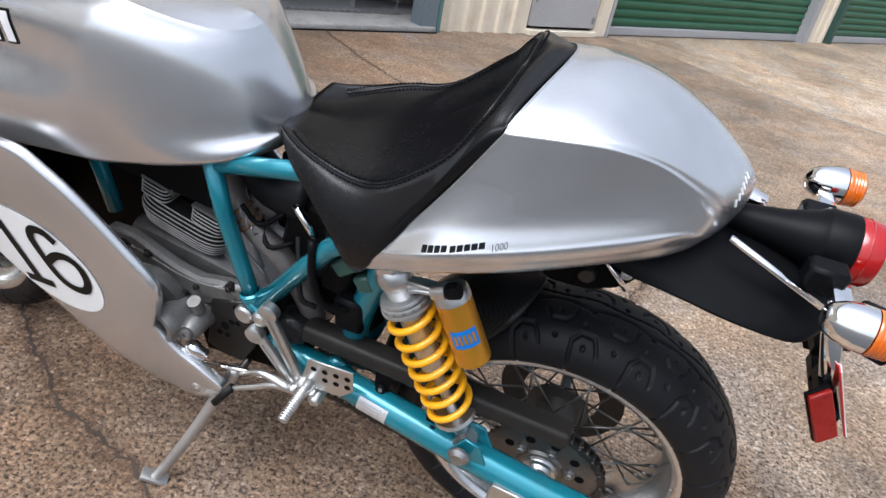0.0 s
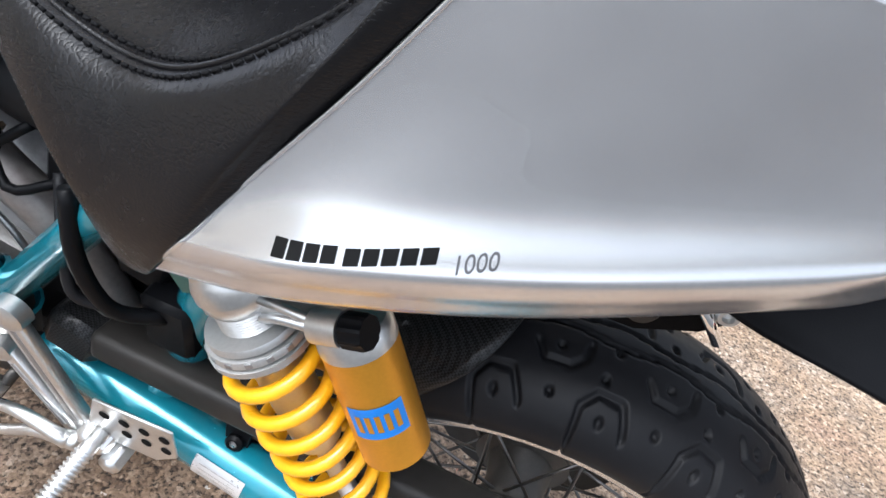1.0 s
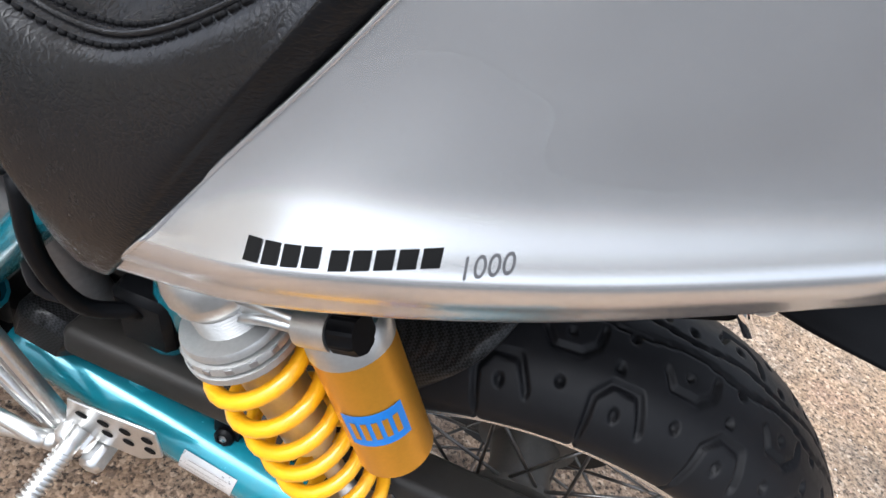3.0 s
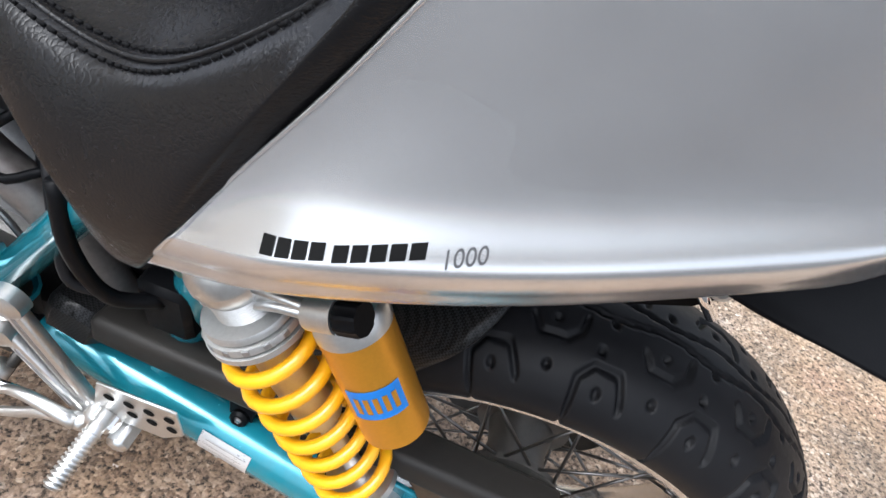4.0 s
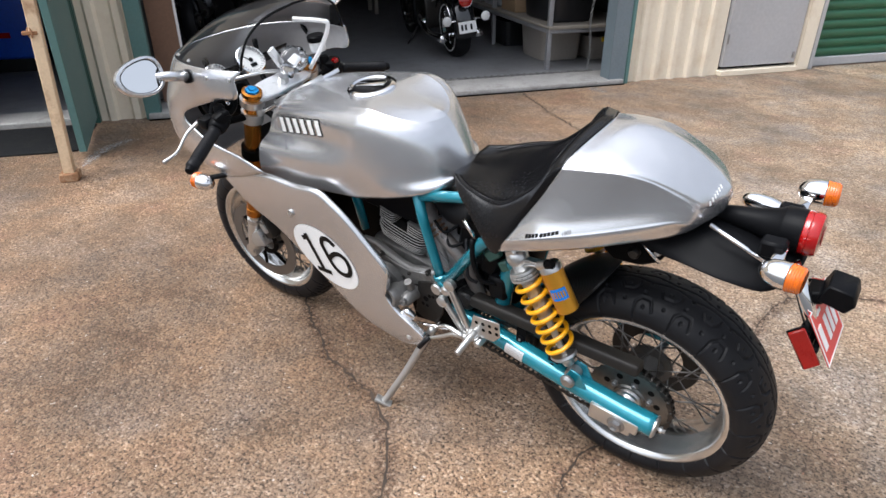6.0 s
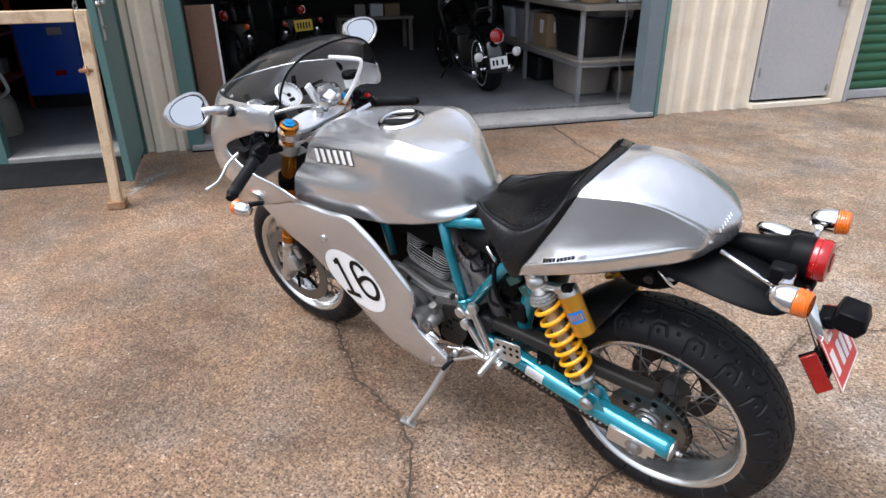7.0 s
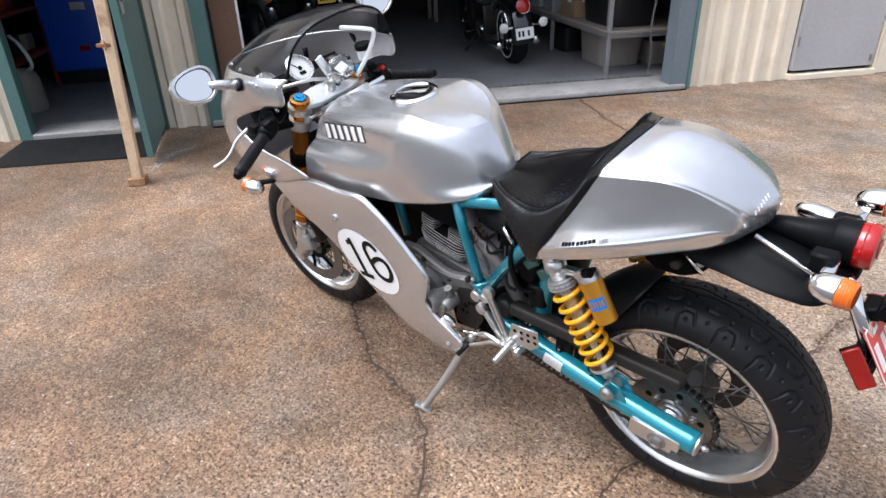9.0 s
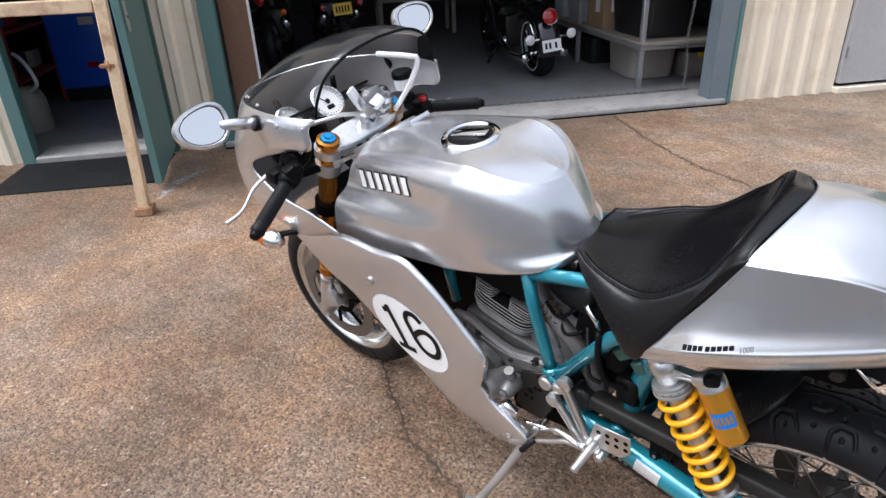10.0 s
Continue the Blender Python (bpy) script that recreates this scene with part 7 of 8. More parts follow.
# mirrors
MIRROR = mat("mirror_glass", (0.86, 0.86, 0.86), 0.02, 1.0, 0.0)
for s in (-1, 1):
    c = Vector((-1.338, -0.352, 1.063)) if s < 0 else Vector((-1.332, 0.376, 1.103))
    n = Vector((0.95, -s * 0.12 if s > 0 else 0.02, 0.30)).normalized()
    out = []
    for i in range(36):
        a = 2 * math.pi * i / 36
        x, y = math.cos(a), math.sin(a)
        w = 0.068 * math.copysign(abs(x) ** 0.85, x) * (1.0 + 0.12 * y)
        h = 0.050 * math.copysign(abs(y) ** 0.85, y) * (1.0 - 0.18 * x * s)
        out.append((w, h))
    zz = n
    xx = Vector((0, 1, 0)) - zz * zz.y
    xx.normalize()
    yy = zz.cross(xx)
    m = Matrix(((xx.x, yy.x, zz.x, c.x), (xx.y, yy.y, zz.y, c.y), (xx.z, yy.z, zz.z, c.z), (0, 0, 0, 1)))
    own = bmesh.new()
    rings = []
    for k, h in ((0.83, -0.004), (0.84, 0.004), (0.88, 0.006), (0.99, 0.004), (1.03, -0.006), (0.97, -0.022), (0.75, -0.036), (0.4, -0.044), (0.02, -0.046)):
        rings.append([own.verts.new(m @ Vector((x * k, y * k, h))) for x, y in out])
    for p, q in zip(rings, rings[1:]):
        for i in range(36):
            own.faces.new((p[i], p[(i + 1) % 36], q[(i + 1) % 36], q[i]))
    bmesh.ops.recalc_face_normals(own, faces=own.faces)
    mr = part("mirror", own, SILVER, bike, "silver-backed fairing mirror")
    g = bmesh.new()
    g.faces.new([g.verts.new(m @ Vector((x * 0.86, y * 0.86, -0.001))) for x, y in out])
    part("mirror_back", g, GROOVE, mr)
    g = bmesh.new()
    g.faces.new([g.verts.new(m @ Vector((x * 0.80, y * 0.80, 0.002))) for x, y in out])
    part("mirror_glass", g, MIRROR, mr)
    part("mirror_stalk", tube([c + Vector((-0.022, -s * 0.03, -0.012)), (-1.318, s * 0.285, 1.047), (-1.315, s * 0.232, 1.030)], [0.012, 0.014, 0.016], 14), SILVER, mr)
    part("stalk_boot", lathe([(0, 0), (0.020, 0), (0.020, 0.014), (0.015, 0.018), (0, 0.018)], (-1.318, s * 0.222, 1.025), (0.2, s, 0.3), 18), PLASTIC, mr)


# ---- lamps, guard and plate at the tail ----
def indicator(at, axis, label):
    """Chrome bullet with a ribbed amber lens."""
    ax = Vector(axis).normalized()
    i = part("indicator", lathe([(0, -0.040), (0.008, -0.039), (0.017, -0.033), (0.0235, -0.021), (0.027, -0.004), (0.0272, 0.010), (0.0255, 0.012), (0, 0.012)], at, ax, 32), CHROME, bike, label)
    lens = [(0.0265, 0.012), (0.0275, 0.014)]
    for k in range(5):
        lens += [(0.0272 - 0.0003 * k, 0.016 + 0.0042 * k), (0.0262 - 0.0004 * k, 0.0178 + 0.0042 * k)]
    part("amber_lens", lathe(lens + [(0.0215, 0.0375), (0, 0.0385)], at, ax, 32), AMBER, i, "ribbed amber lens")
    return i


for s in (-1, 1):
    i = indicator((0.264, -0.136, 0.847) if s < 0 else (0.262, 0.172, 0.853), (1, s * 0.1, 0.0), "chrome bullet indicator with amber lens")
    part("indicator_stem", box((0.022, 0.075, 0.018), pose(0.247, s * 0.098, 0.850, 0, 0, 0), 0.004, seg=2), CHROME, i, "chrome indicator stem")
    part("stem_clamp", box((0.046, 0.034, 0.036), pose(0.232, s * 0.066, 0.852, 0, 0, 0), 0.005), PLASTIC, i)
    j = indicator((-1.395, s * 0.255, 0.672), (-1, s * 0.1, 0.05), "chrome bullet front indicator with amber lens")
    part("indicator_stem", tube([(-1.385, s * 0.235, 0.68), (-1.31, s * 0.20, 0.695)], 0.009, 10), PLASTIC, j)
LAMP, LAX = (0.232, 0.014, 0.850), (1, 0, 0.0)
cone = part("tail_lamp_cone", lathe([(0.015, -0.13), (0.020, -0.10), (0.027, -0.05), (0.037, -0.012), (0.042, -0.004), (0.0445, 0.0), (0.0445, 0.034), (0, 0.034)], LAMP, LAX, 32), PLASTIC, bike, "black conical tail lamp housing")
tl = part("tail_lamp", lathe([(0.0425, 0.034), (0.0440, 0.037), (0.0435, 0.058), (0.0405, 0.064), (0.032, 0.0665), (0, 0.0675)], LAMP, LAX, 40), RED_LENS, bike, "round red tail lamp lens")
part("lamp_band", lathe([(0.0438, 0.044), (0.0447, 0.0455), (0.0438, 0.047)], LAMP, LAX, 40), RED_LENS, tl)
part("lamp_reflector", lathe([(0.0, 0.0660), (0.020, 0.0672), (0.020, 0.0662)], Vector(LAMP) + Vector((0.0018, 0, 0)), LAX, 24), REFLECT, tl, "darker red bulb reflector")
guard_rails = [
    [(-0.07, -0.070, 0.806), (0.010, -0.096, 0.789), (0.09, -0.108, 0.786), (0.172, -0.112, 0.777), (0.236, -0.098, 0.768), (0.274, -0.055, 0.774)],
    [(-0.065, -0.064, 0.824), (0.018, -0.086, 0.808), (0.10, -0.096, 0.797), (0.177, -0.100, 0.787), (0.241, -0.086, 0.781), (0.279, -0.048, 0.785)],
    [(-0.06, -0.038, 0.846), (0.03, -0.046, 0.838), (0.11, -0.052, 0.832), (0.187, -0.054, 0.820), (0.246, -0.047, 0.806), (0.283, -0.028, 0.797)],
    [(-0.06, 0, 0.852), (0.035, 0, 0.848), (0.12, 0, 0.842), (0.19, 0, 0.828), (0.249, 0, 0.812), (0.285, 0, 0.801)],
]
solid(part("rear_mudguard", surf(guard_rails, 24, 18), PLASTIC, bike, "satin black plastic rear mudguard", sharp=60), 0.006)
part("guard_stay", tube([(0.115, -0.075, 0.872), (0.255, -0.085, 0.815)], 0.005, 10), CHROME, bike, "chrome mudguard stay")
part("lamp_stalk", lathe([(0, 0), (0.010, 0.003), (0.018, 0.014), (0.0215, 0.032), (0.022, 0.060), (0.017, 0.085), (0, 0.088)], (0.112, 0.200, 0.784), (1, -0.05, -0.10), 24), CHROME, bike, "chrome bullet behind the lamp housing")
pb = part("plate_bracket", tube([(0.268, -0.03, 0.805), (0.315, -0.028, 0.70), (0.335, -0.028, 0.64)], [0.012, 0.015, 0.010], 12), CHROME, bike, "chrome number plate bracket")
part("bracket_arm", box((0.012, 0.13, 0.05), pose(0.345, 0.0, 0.615, 0, 8, 0), 0.003), PLASTIC, pb)
PL = pose(0.350, 0.016, 0.652, 0, -28, 0)
pl = part("number_plate", box((0.003, 0.140, 0.126), PL, 0.001), PLATE_RED, bike, "red number plate with white bars")
for y, z, w, h in ((-0.047, -0.006, 0.020, 0.056), (-0.008, -0.006, 0.017, 0.056), (0.018, -0.006, 0.017, 0.056), (0.044, -0.006, 0.017, 0.056), (-0.026, 0.044, 0.026, 0.009)):
    part("plate_bar", box((0.0012, w, h), PL @ pose(0.0022, y, z), 0), WHITE, pl, "white plate marking as a bar")
bm = bmesh.new()
for y, z, w, h in ((0, 0.0615, 0.140, 0.003), (0, -0.0615, 0.140, 0.003), (-0.0685, 0, 0.003, 0.120), (0.0685, 0, 0.003, 0.120)):
    box((0.0014, w, h), PL @ pose(0.0018, y, z), 0, bm)
part("plate_border", bm, WHITE, pl)
lamp = part("plate_lamp", prism([(-0.030, -0.022), (0.024, -0.030), (0.036, -0.006), (0.024, 0.020), (-0.022, 0.020)], 0.066, pose(0.354, 0.046, 0.742, 90, 8, 0), 0.003), PLASTIC, bike, "black plate lamp housing")
part("lamp_bracket", box((0.03, 0.05, 0.03), pose(0.318, 0.01, 0.722, 0, -20, 0), 0.004), PLASTIC, lamp)
for s in (-1, 1):
    m = pose(0.330, -0.070 if s < 0 else 0.118, 0.637, 0, -30, 0) @ pose(0, 0, 0, 0, 0, 28 if s < 0 else -28)
    rf = part("side_reflector", box((0.032, 0.008, 0.090), m, 0.002), REFLECT, bike, "red rectangular side reflector")
    part("reflector_back", box((0.034, 0.006, 0.094), m @ pose(0, 0.006 * -s, 0), 0.001), PLASTIC, rf)
    part("reflector_arm", box((0.02, 0.05, 0.02), pose(0.342, -0.028 if s < 0 else 0.055, 0.61), 0.002), PLASTIC, rf)
    part("reflector_arm", box((0.02, 0.05, 0.02), pose(0.322, -0.028 if s < 0 else 0.055, 0.66), 0.002), PLASTIC, rf)


# ---- things in and before the garage ----
def at_wall(u, v, z=0.0, turn=0.0):
    return WALL @ pose(u, v, z, 0, 0, turn)


GREYSTEEL = mat("galvanised_shelf_steel", (0.34, 0.34, 0.35), 0.45, 0.5, 0.15, 14, dirt=0.3, dscale=9)
BOARD = mat("grey_worn_board", (0.26, 0.23, 0.19), 0.7, 0, 0.25, 18, bump=0.2, bscale=120)
BIN_CLEAR = mat("milky_plastic_tub", (0.42, 0.44, 0.47), 0.3, 0, 0.12, 10)
BIN_GREY = mat("grey_plastic_tub", (0.30, 0.27, 0.24), 0.4, 0, 0.12, 10)
BIN_BLACK = mat("black_plastic_tub", (0.012, 0.012, 0.014), 0.4)
CARD = mat("brown_cardboard", (0.30, 0.20, 0.115), 0.8, 0, 0.15, 20, bump=0.15, bscale=200)
BLACKGLOSS = mat("gloss_black_paint", (0.006, 0.006, 0.007), 0.12, 0, 0.1, 10, coat=0.8)
BLUE_TUB = mat("blue_plastic", (0.015, 0.10, 0.62), 0.4, 0, 0.15, 6)
RED_STEEL = mat("red_rack_paint", (0.28, 0.03, 0.015), 0.5, 0, 0.25, 10)
WOODP = mat("brown_ply_sheet", (0.20, 0.115, 0.075), 0.65, 0, 0.2, 8)
PLATE_Y = mat("yellow_plate_paint", (0.75, 0.50, 0.02), 0.45)
MILKY = mat("milky_container", (0.60, 0.64, 0.66), 0.35, 0, 0.06, 8)
LIME = mat("green_cloth", (0.10, 0.20, 0.02), 0.85, 0, 0.2, 20)

bench = thing("storage_bench", "galvanised steel bench with board shelves full of tubs", "shelf", at_wall(0, 0, 0.03))
for u, v in ((-0.42, 0.58), (-0.42, 2.05), (-0.42, 3.4), (0.55, 0.58), (0.55, 3.4)):
    part("leg", box((0.045, 0.045, 0.90), pose(u, v, 0.45), 0.004), GREYSTEEL, bench)
part("top_board", box((1.10, 3.1, 0.05), pose(0.08, 2.0, 0.905), 0.006), BOARD, bench, "worn grey bench top")
part("mid_board", box((1.06, 2.95, 0.03), pose(0.08, 2.0, 0.40), 0.004), BOARD, bench)
part("front_rail", box((1.05, 0.03, 0.05), pose(0.08, 0.56, 0.37), 0.004), GREYSTEEL, bench)
part("side_rail", box((0.03, 2.9, 0.05), pose(-0.43, 2.0, 0.37), 0.004), GREYSTEEL, bench)


def tub(w, d, h, material, lid, label, m, lid_mat=None):
    t = thing("storage_tub", label, "tub", m, "tubs on the bench")
    own = bmesh.new()
    rings = []
    for k, z in ((0.86, 0.0), (0.90, 0.01), (1.0, h), (1.05, h), (1.05, h + 0.015), (0.97, h + 0.015), (0.84, 0.02)):
        rings.append([own.verts.new((x * w * k, y * d * k, z)) for x, y in oval(1, 1, 24, 6)])
    for p, q in zip(rings, rings[1:]):
        for i in range(24):
            own.faces.new((p[i], p[(i + 1) % 24], q[(i + 1) % 24], q[i]))
    own.faces.new(rings[0][::-1])
    own.faces.new(rings[-1])
    bmesh.ops.recalc_face_normals(own, faces=own.faces)
    part("body", own, material, t)
    if lid:
        part("lid", prism(oval(w * 1.08, d * 1.08, 24, 6), 0.03, pose(0, 0, h + 0.012), 0.006), lid_mat or material, t)
    for s in (-1, 1):
        part("handle_clip", box((0.09, 0.02, 0.05), pose(0, s * d * 0.53, h - 0.01), 0.005), PLATE_Y if material is BIN_GREY else BIN_BLACK, t)
    return t


tub(0.52, 0.78, 0.34, BIN_BLACK, True, "black lidded plastic tub on the bench shelf", at_wall(-0.10, 1.08, 0.445))
tub(0.42, 0.46, 0.32, BIN_CLEAR, True, "clear plastic tub of parts on the bench shelf", at_wall(-0.18, 2.35, 0.445))
tub(0.40, 0.38, 0.32, BIN_CLEAR, True, "clear plastic tub with a red tag", at_wall(-0.18, 2.85, 0.445))
tub(0.50, 0.62, 0.33, BIN_GREY, False, "grey plastic tub with yellow clips under the bench", at_wall(-0.08, 1.22, 0.03))
tub(0.42, 0.52, 0.26, BIN_BLACK, False, "black crate on the floor under the bench", at_wall(-0.15, 2.1, 0.03))
tub(0.46, 0.5, 0.2, BIN_CLEAR, False, "milky tray lying on a black tub", at_wall(0.05, 1.0, 0.79))
tub(0.35, 0.45, 0.22, BIN_GREY, False, "low grey tub under the bench", at_wall(0.38, 1.1, 0.03))
c = thing("cardboard_box", "brown cardboard box with a white label on the shelf", "box", at_wall(-0.2, 1.75, 0.445))
part("carton", box((0.34, 0.40, 0.36), pose(0, 0, 0.18), 0.004), CARD, c)
part("paper_label", box((0.003, 0.10, 0.14), pose(-0.1715, -0.05, 0.22), 0), WHITE, c)
part("paper_label", box((0.08, 0.003, 0.12), pose(-0.05, -0.2015, 0.22), 0), WHITE, c)


def drum(r, h, material, label, m, band=None):
    d = thing("oil_drum", label, "container", m)
    part("body", lathe([(0, 0), (r * 0.97, 0), (r, 0.01), (r, h * 0.3), (r * 1.02, h * 0.32), (r, h * 0.34), (r, h - 0.02), (r * 0.95, h), (r * 0.9, h + 0.004), (0, h + 0.004)], (0, 0, 0), (0, 0, 1), 28), material, d)
    if band:
        part("label", lathe([(r * 1.015, h * 0.18), (r * 1.015, h * 0.9)], (0, 0, 0), (0, 0, 1), 28), band, d, "dark printed wrap with plain marks")
        for k, (z, col) in enumerate(((0.55, WHITE), (0.68, RED_LENS), (0.42, WHITE))):
            part("print_bar", box((0.005, r * 0.7, h * 0.05), pose(-0.1, 0, 0) @ pose(-r * 1.0 + 0.095, 0, h * z), 0), col, d)
            part("print_bar", box((r * 0.7, 0.005, h * 0.05), pose(0, -r * 1.025, h * z), 0), col, d)
    return d


drum(0.15, 0.36, CARD, "drum with dark printed wrap on the bench", at_wall(-0.20, 0.80, 0.965), BIN_BLACK)
drum(0.16, 0.38, MILKY, "milky plastic container on the bench", at_wall(0.16, 0.80, 0.965))
drum(0.12, 0.34, WHITE, "white canister on the bench", at_wall(-0.32, 1.25, 0.965))
drum(0.10, 0.30, BLACKGLOSS, "black oil bottle on the bench", at_wall(-0.28, 1.7, 0.965))
tagged(part("cloth", box((0.36, 0.5, 0.05), pose(0, 0, 0.025), 0.02, seg=2), LIME, None, "folded lime green cloth on the bench", m=at_wall(-0.22, 2.5, 0.96)), category="cloth")
# hanging door chain
ch = thing("door_chain", "hanging steel roller door chain beside the jamb", "chain", at_wall(-0.06, 0.42))
links = []
for k in (0, 1):
    ring = [Vector((0.010 * math.cos(a) * (1 if k else 0.05), 0.010 * math.cos(a) * (0.05 if k else 1), 0.021 * math.sin(a))) for a in [2 * math.pi * q / 12 for q in range(12)]]
    links.append(mesh_of("link", tube(ring, 0.0035, 6, closed=True), STEEL))
for i in range(60):
    o = new("link", links[i % 2])
    o.parent = ch
    o.location = (0.012 * math.sin(i * 0.35), 0, 0.05 + 0.034 * i)
# brown sheet leaning inside the left jamb
s = tagged(part("ply_sheet", box((0.20, 0.02, 1.05), pose(0, 0, 0.55, 5, 0, 0), 0.003), WOODP, None, "brown ply sheet leaning inside the garage opening", m=at_wall(-3.86, 0.22, 0.0)), category="board")
part("edge_strip", box((0.018, 0.026, 1.05), pose(0.106, 0, 0.55, 5, 0, 0), 0.002), WHITE, s)


def far_wheel(at, R, w, parent, name, white=False):
    t = [(R - 0.10, -w * 0.8), (R - 0.05, -w), (R - 0.02, -w * 0.85), (R, -w * 0.3), (R, w * 0.3), (R - 0.02, w * 0.85), (R - 0.05, w), (R - 0.10, w * 0.8)]
    k = part(name, lathe(t, at, (0, 1, 0), 40), RUBBER, parent)
    if white:
        for sgn in (-1, 1):
            part("whitewall", lathe([(R - 0.082, sgn * (w + 0.001)), (R - 0.068, sgn * (w + 0.003))], at, (0, 1, 0), 40), WHITE, k)
    part("rim", lathe([(R - 0.10, -w * 0.8), (R - 0.12, -w * 0.5), (R - 0.12, w * 0.5), (R - 0.10, w * 0.8)], at, (0, 1, 0), 40), CHROME, k)
    part("hub", lathe([(0, -w * 0.9), (0.06, -w * 0.9), (0.06, w * 0.9), (0, w * 0.9)], at, (0, 1, 0), 24), DARKSTEEL, k)
    for i in range(10):
        a = 2 * math.pi * i / 10
        part("spoke", tube([(at[0], at[1], at[2]), (at[0] + (R - 0.11) * math.cos(a), at[1], at[2] + (R - 0.11) * math.sin(a))], 0.009, 6), DARKSTEEL, k)
    return k


def round_lamp(at, r, axis, parent, lens, name="indicator"):
    k = part(name, lathe([(0, -0.05), (r * 0.6, -0.04), (r, 0), (r * 1.05, 0.01)], at, axis, 20), CHROME, parent)
    part("lens", lathe([(r * 0.98, 0.008), (r * 0.7, 0.022), (0, 0.028)], at, axis, 20), lens, k)
    return k


# black cruiser; x to its tail
cru = thing("cruiser_motorcycle", "black and chrome cruiser motorcycle parked inside the garage", "motorcycle", at_wall(-1.06, 1.48, 0.03) @ pose(0, 0, 0, 6, 0, -88))
far_wheel((0, 0, 0.31), 0.31, 0.085, cru, "rear_wheel", True)
far_wheel((-1.62, 0, 0.32), 0.32, 0.06, cru, "front_wheel")
fr = []
for w, d in ((-0.11, -0.03), (-0.105, 0.03), (-0.06, 0.055), (0, 0.06), (0.06, 0.055), (0.105, 0.03), (0.11, -0.03)):
    fr.append([((0.33 + d) * math.cos(a), w, 0.33 + (0.33 + d) * math.sin(a)) for a in [radians(q) for q in (-12, 25, 60, 95, 125, 150)]])
solid(part("rear_fender", surf(fr, 24, 18, mirror=False), BLACKGLOSS, cru, "deep gloss black fender"), 0.004)
for sgn in (-1, 1):
    part("fender_rail", tube([(-0.30, sgn * 0.13, 0.55), (-0.05, sgn * 0.135, 0.66), (0.12, sgn * 0.13, 0.60), (0.24, sgn * 0.12, 0.45)], 0.011, 10, smooth=16), CHROME, cru)
    round_lamp((0.36, sgn * 0.21, 0.44), 0.047, (1, 0, 0), cru, DIAL)
    part("lamp_bar", tube([(0.34, sgn * 0.19, 0.42), (0.32, 0, 0.43)], 0.010, 8), CHROME, cru)
    part("exhaust_pipe", tube([(-0.75, sgn * 0.14, 0.30), (-0.3, sgn * 0.19, 0.22), (0.18, sgn * 0.20, 0.24)], [0.025, 0.04, 0.045], 16, smooth=10), CHROME, cru)
    part("fork_leg", tube([(-1.62, sgn * 0.10, 0.32), (-1.25, sgn * 0.10, 0.95)], 0.025, 12), DARKSTEEL, cru)
    part("handlebar", tube([(-1.25, sgn * 0.03, 1.0), (-1.2, sgn * 0.12, 1.15), (-1.12, sgn * 0.34, 1.18), (-1.0, sgn * 0.42, 1.1)], 0.013, 10, smooth=14), DARKSTEEL, cru)
    mirror = part("mirror", lathe([(0, -0.012), (0.05, -0.01), (0.055, 0), (0, 0.002)], (-1.08, sgn * 0.40, 1.33), (1, 0, 0.1), 20), CHROME, cru)
    part("mirror_stem", tube([(-1.1, sgn * 0.33, 1.18), (-1.09, sgn * 0.38, 1.30)], 0.006, 8), CHROME, mirror)
    part("crash_loop", tube([(-0.95, sgn * 0.14, 0.55), (-0.93, sgn * 0.22, 0.78), (-0.85, sgn * 0.23, 0.82), (-0.78, sgn * 0.20, 0.60)], 0.010, 8, smooth=14), DARKSTEEL, cru)
    part("footboard", box((0.22, 0.09, 0.02), pose(-0.85, sgn * 0.26, 0.28), 0.006), DARKSTEEL, cru)
round_lamp((0.37, 0, 0.62), 0.072, (1, 0, 0.25), cru, RED_LENS, "tail_lamp")
part("number_plate", box((0.004, 0.19, 0.11), pose(0.39, 0, 0.36, 0, -10, 0), 0.001), WHITE, cru, "white plate with dark bars")
for y in (-0.06, -0.02, 0.04):
    part("plate_bar", box((0.003, 0.022, 0.055), pose(0.3925, y, 0.36, 0, -10, 0), 0), BLACK_INK, cru)
seat_r = [[(-0.75, -0.14, 0.66), (-0.55, -0.17, 0.66), (-0.3, -0.15, 0.70), (-0.05, -0.11, 0.77)], [(-0.75, -0.13, 0.72), (-0.55, -0.15, 0.71), (-0.3, -0.14, 0.77), (-0.05, -0.10, 0.82)], [(-0.75, 0, 0.74), (-0.55, 0, 0.715), (-0.3, 0, 0.79), (-0.05, 0, 0.835)]]
solid(part("saddle", surf(seat_r, 16, 12), LEATHER, cru), 0.01)
tk = [[(-1.2, -0.04, 0.72), (-1.05, -0.12, 0.70), (-0.85, -0.12, 0.68), (-0.72, -0.05, 0.68)], [(-1.2, -0.05, 0.80), (-1.05, -0.15, 0.80), (-0.85, -0.14, 0.77), (-0.72, -0.06, 0.73)], [(-1.2, 0, 0.87), (-1.05, 0, 0.90), (-0.85, 0, 0.86), (-0.72, 0, 0.78)]]
part("fuel_tank", surf(tk, 18, 14), BLACKGLOSS, cru)
part("engine_block", box((0.40, 0.24, 0.34), pose(-0.82, 0, 0.38), 0.03, seg=2), DARKSTEEL, cru)
for k in (-1, 1):
    for i in range(6):
        part("cooling_fin", prism(oval(0.16, 0.18, 20, 4), 0.008, pose(-0.82 + k * 0.09, 0, 0.46 + i * 0.02, 0, k * 20, 0)), ALU_CAST, cru)
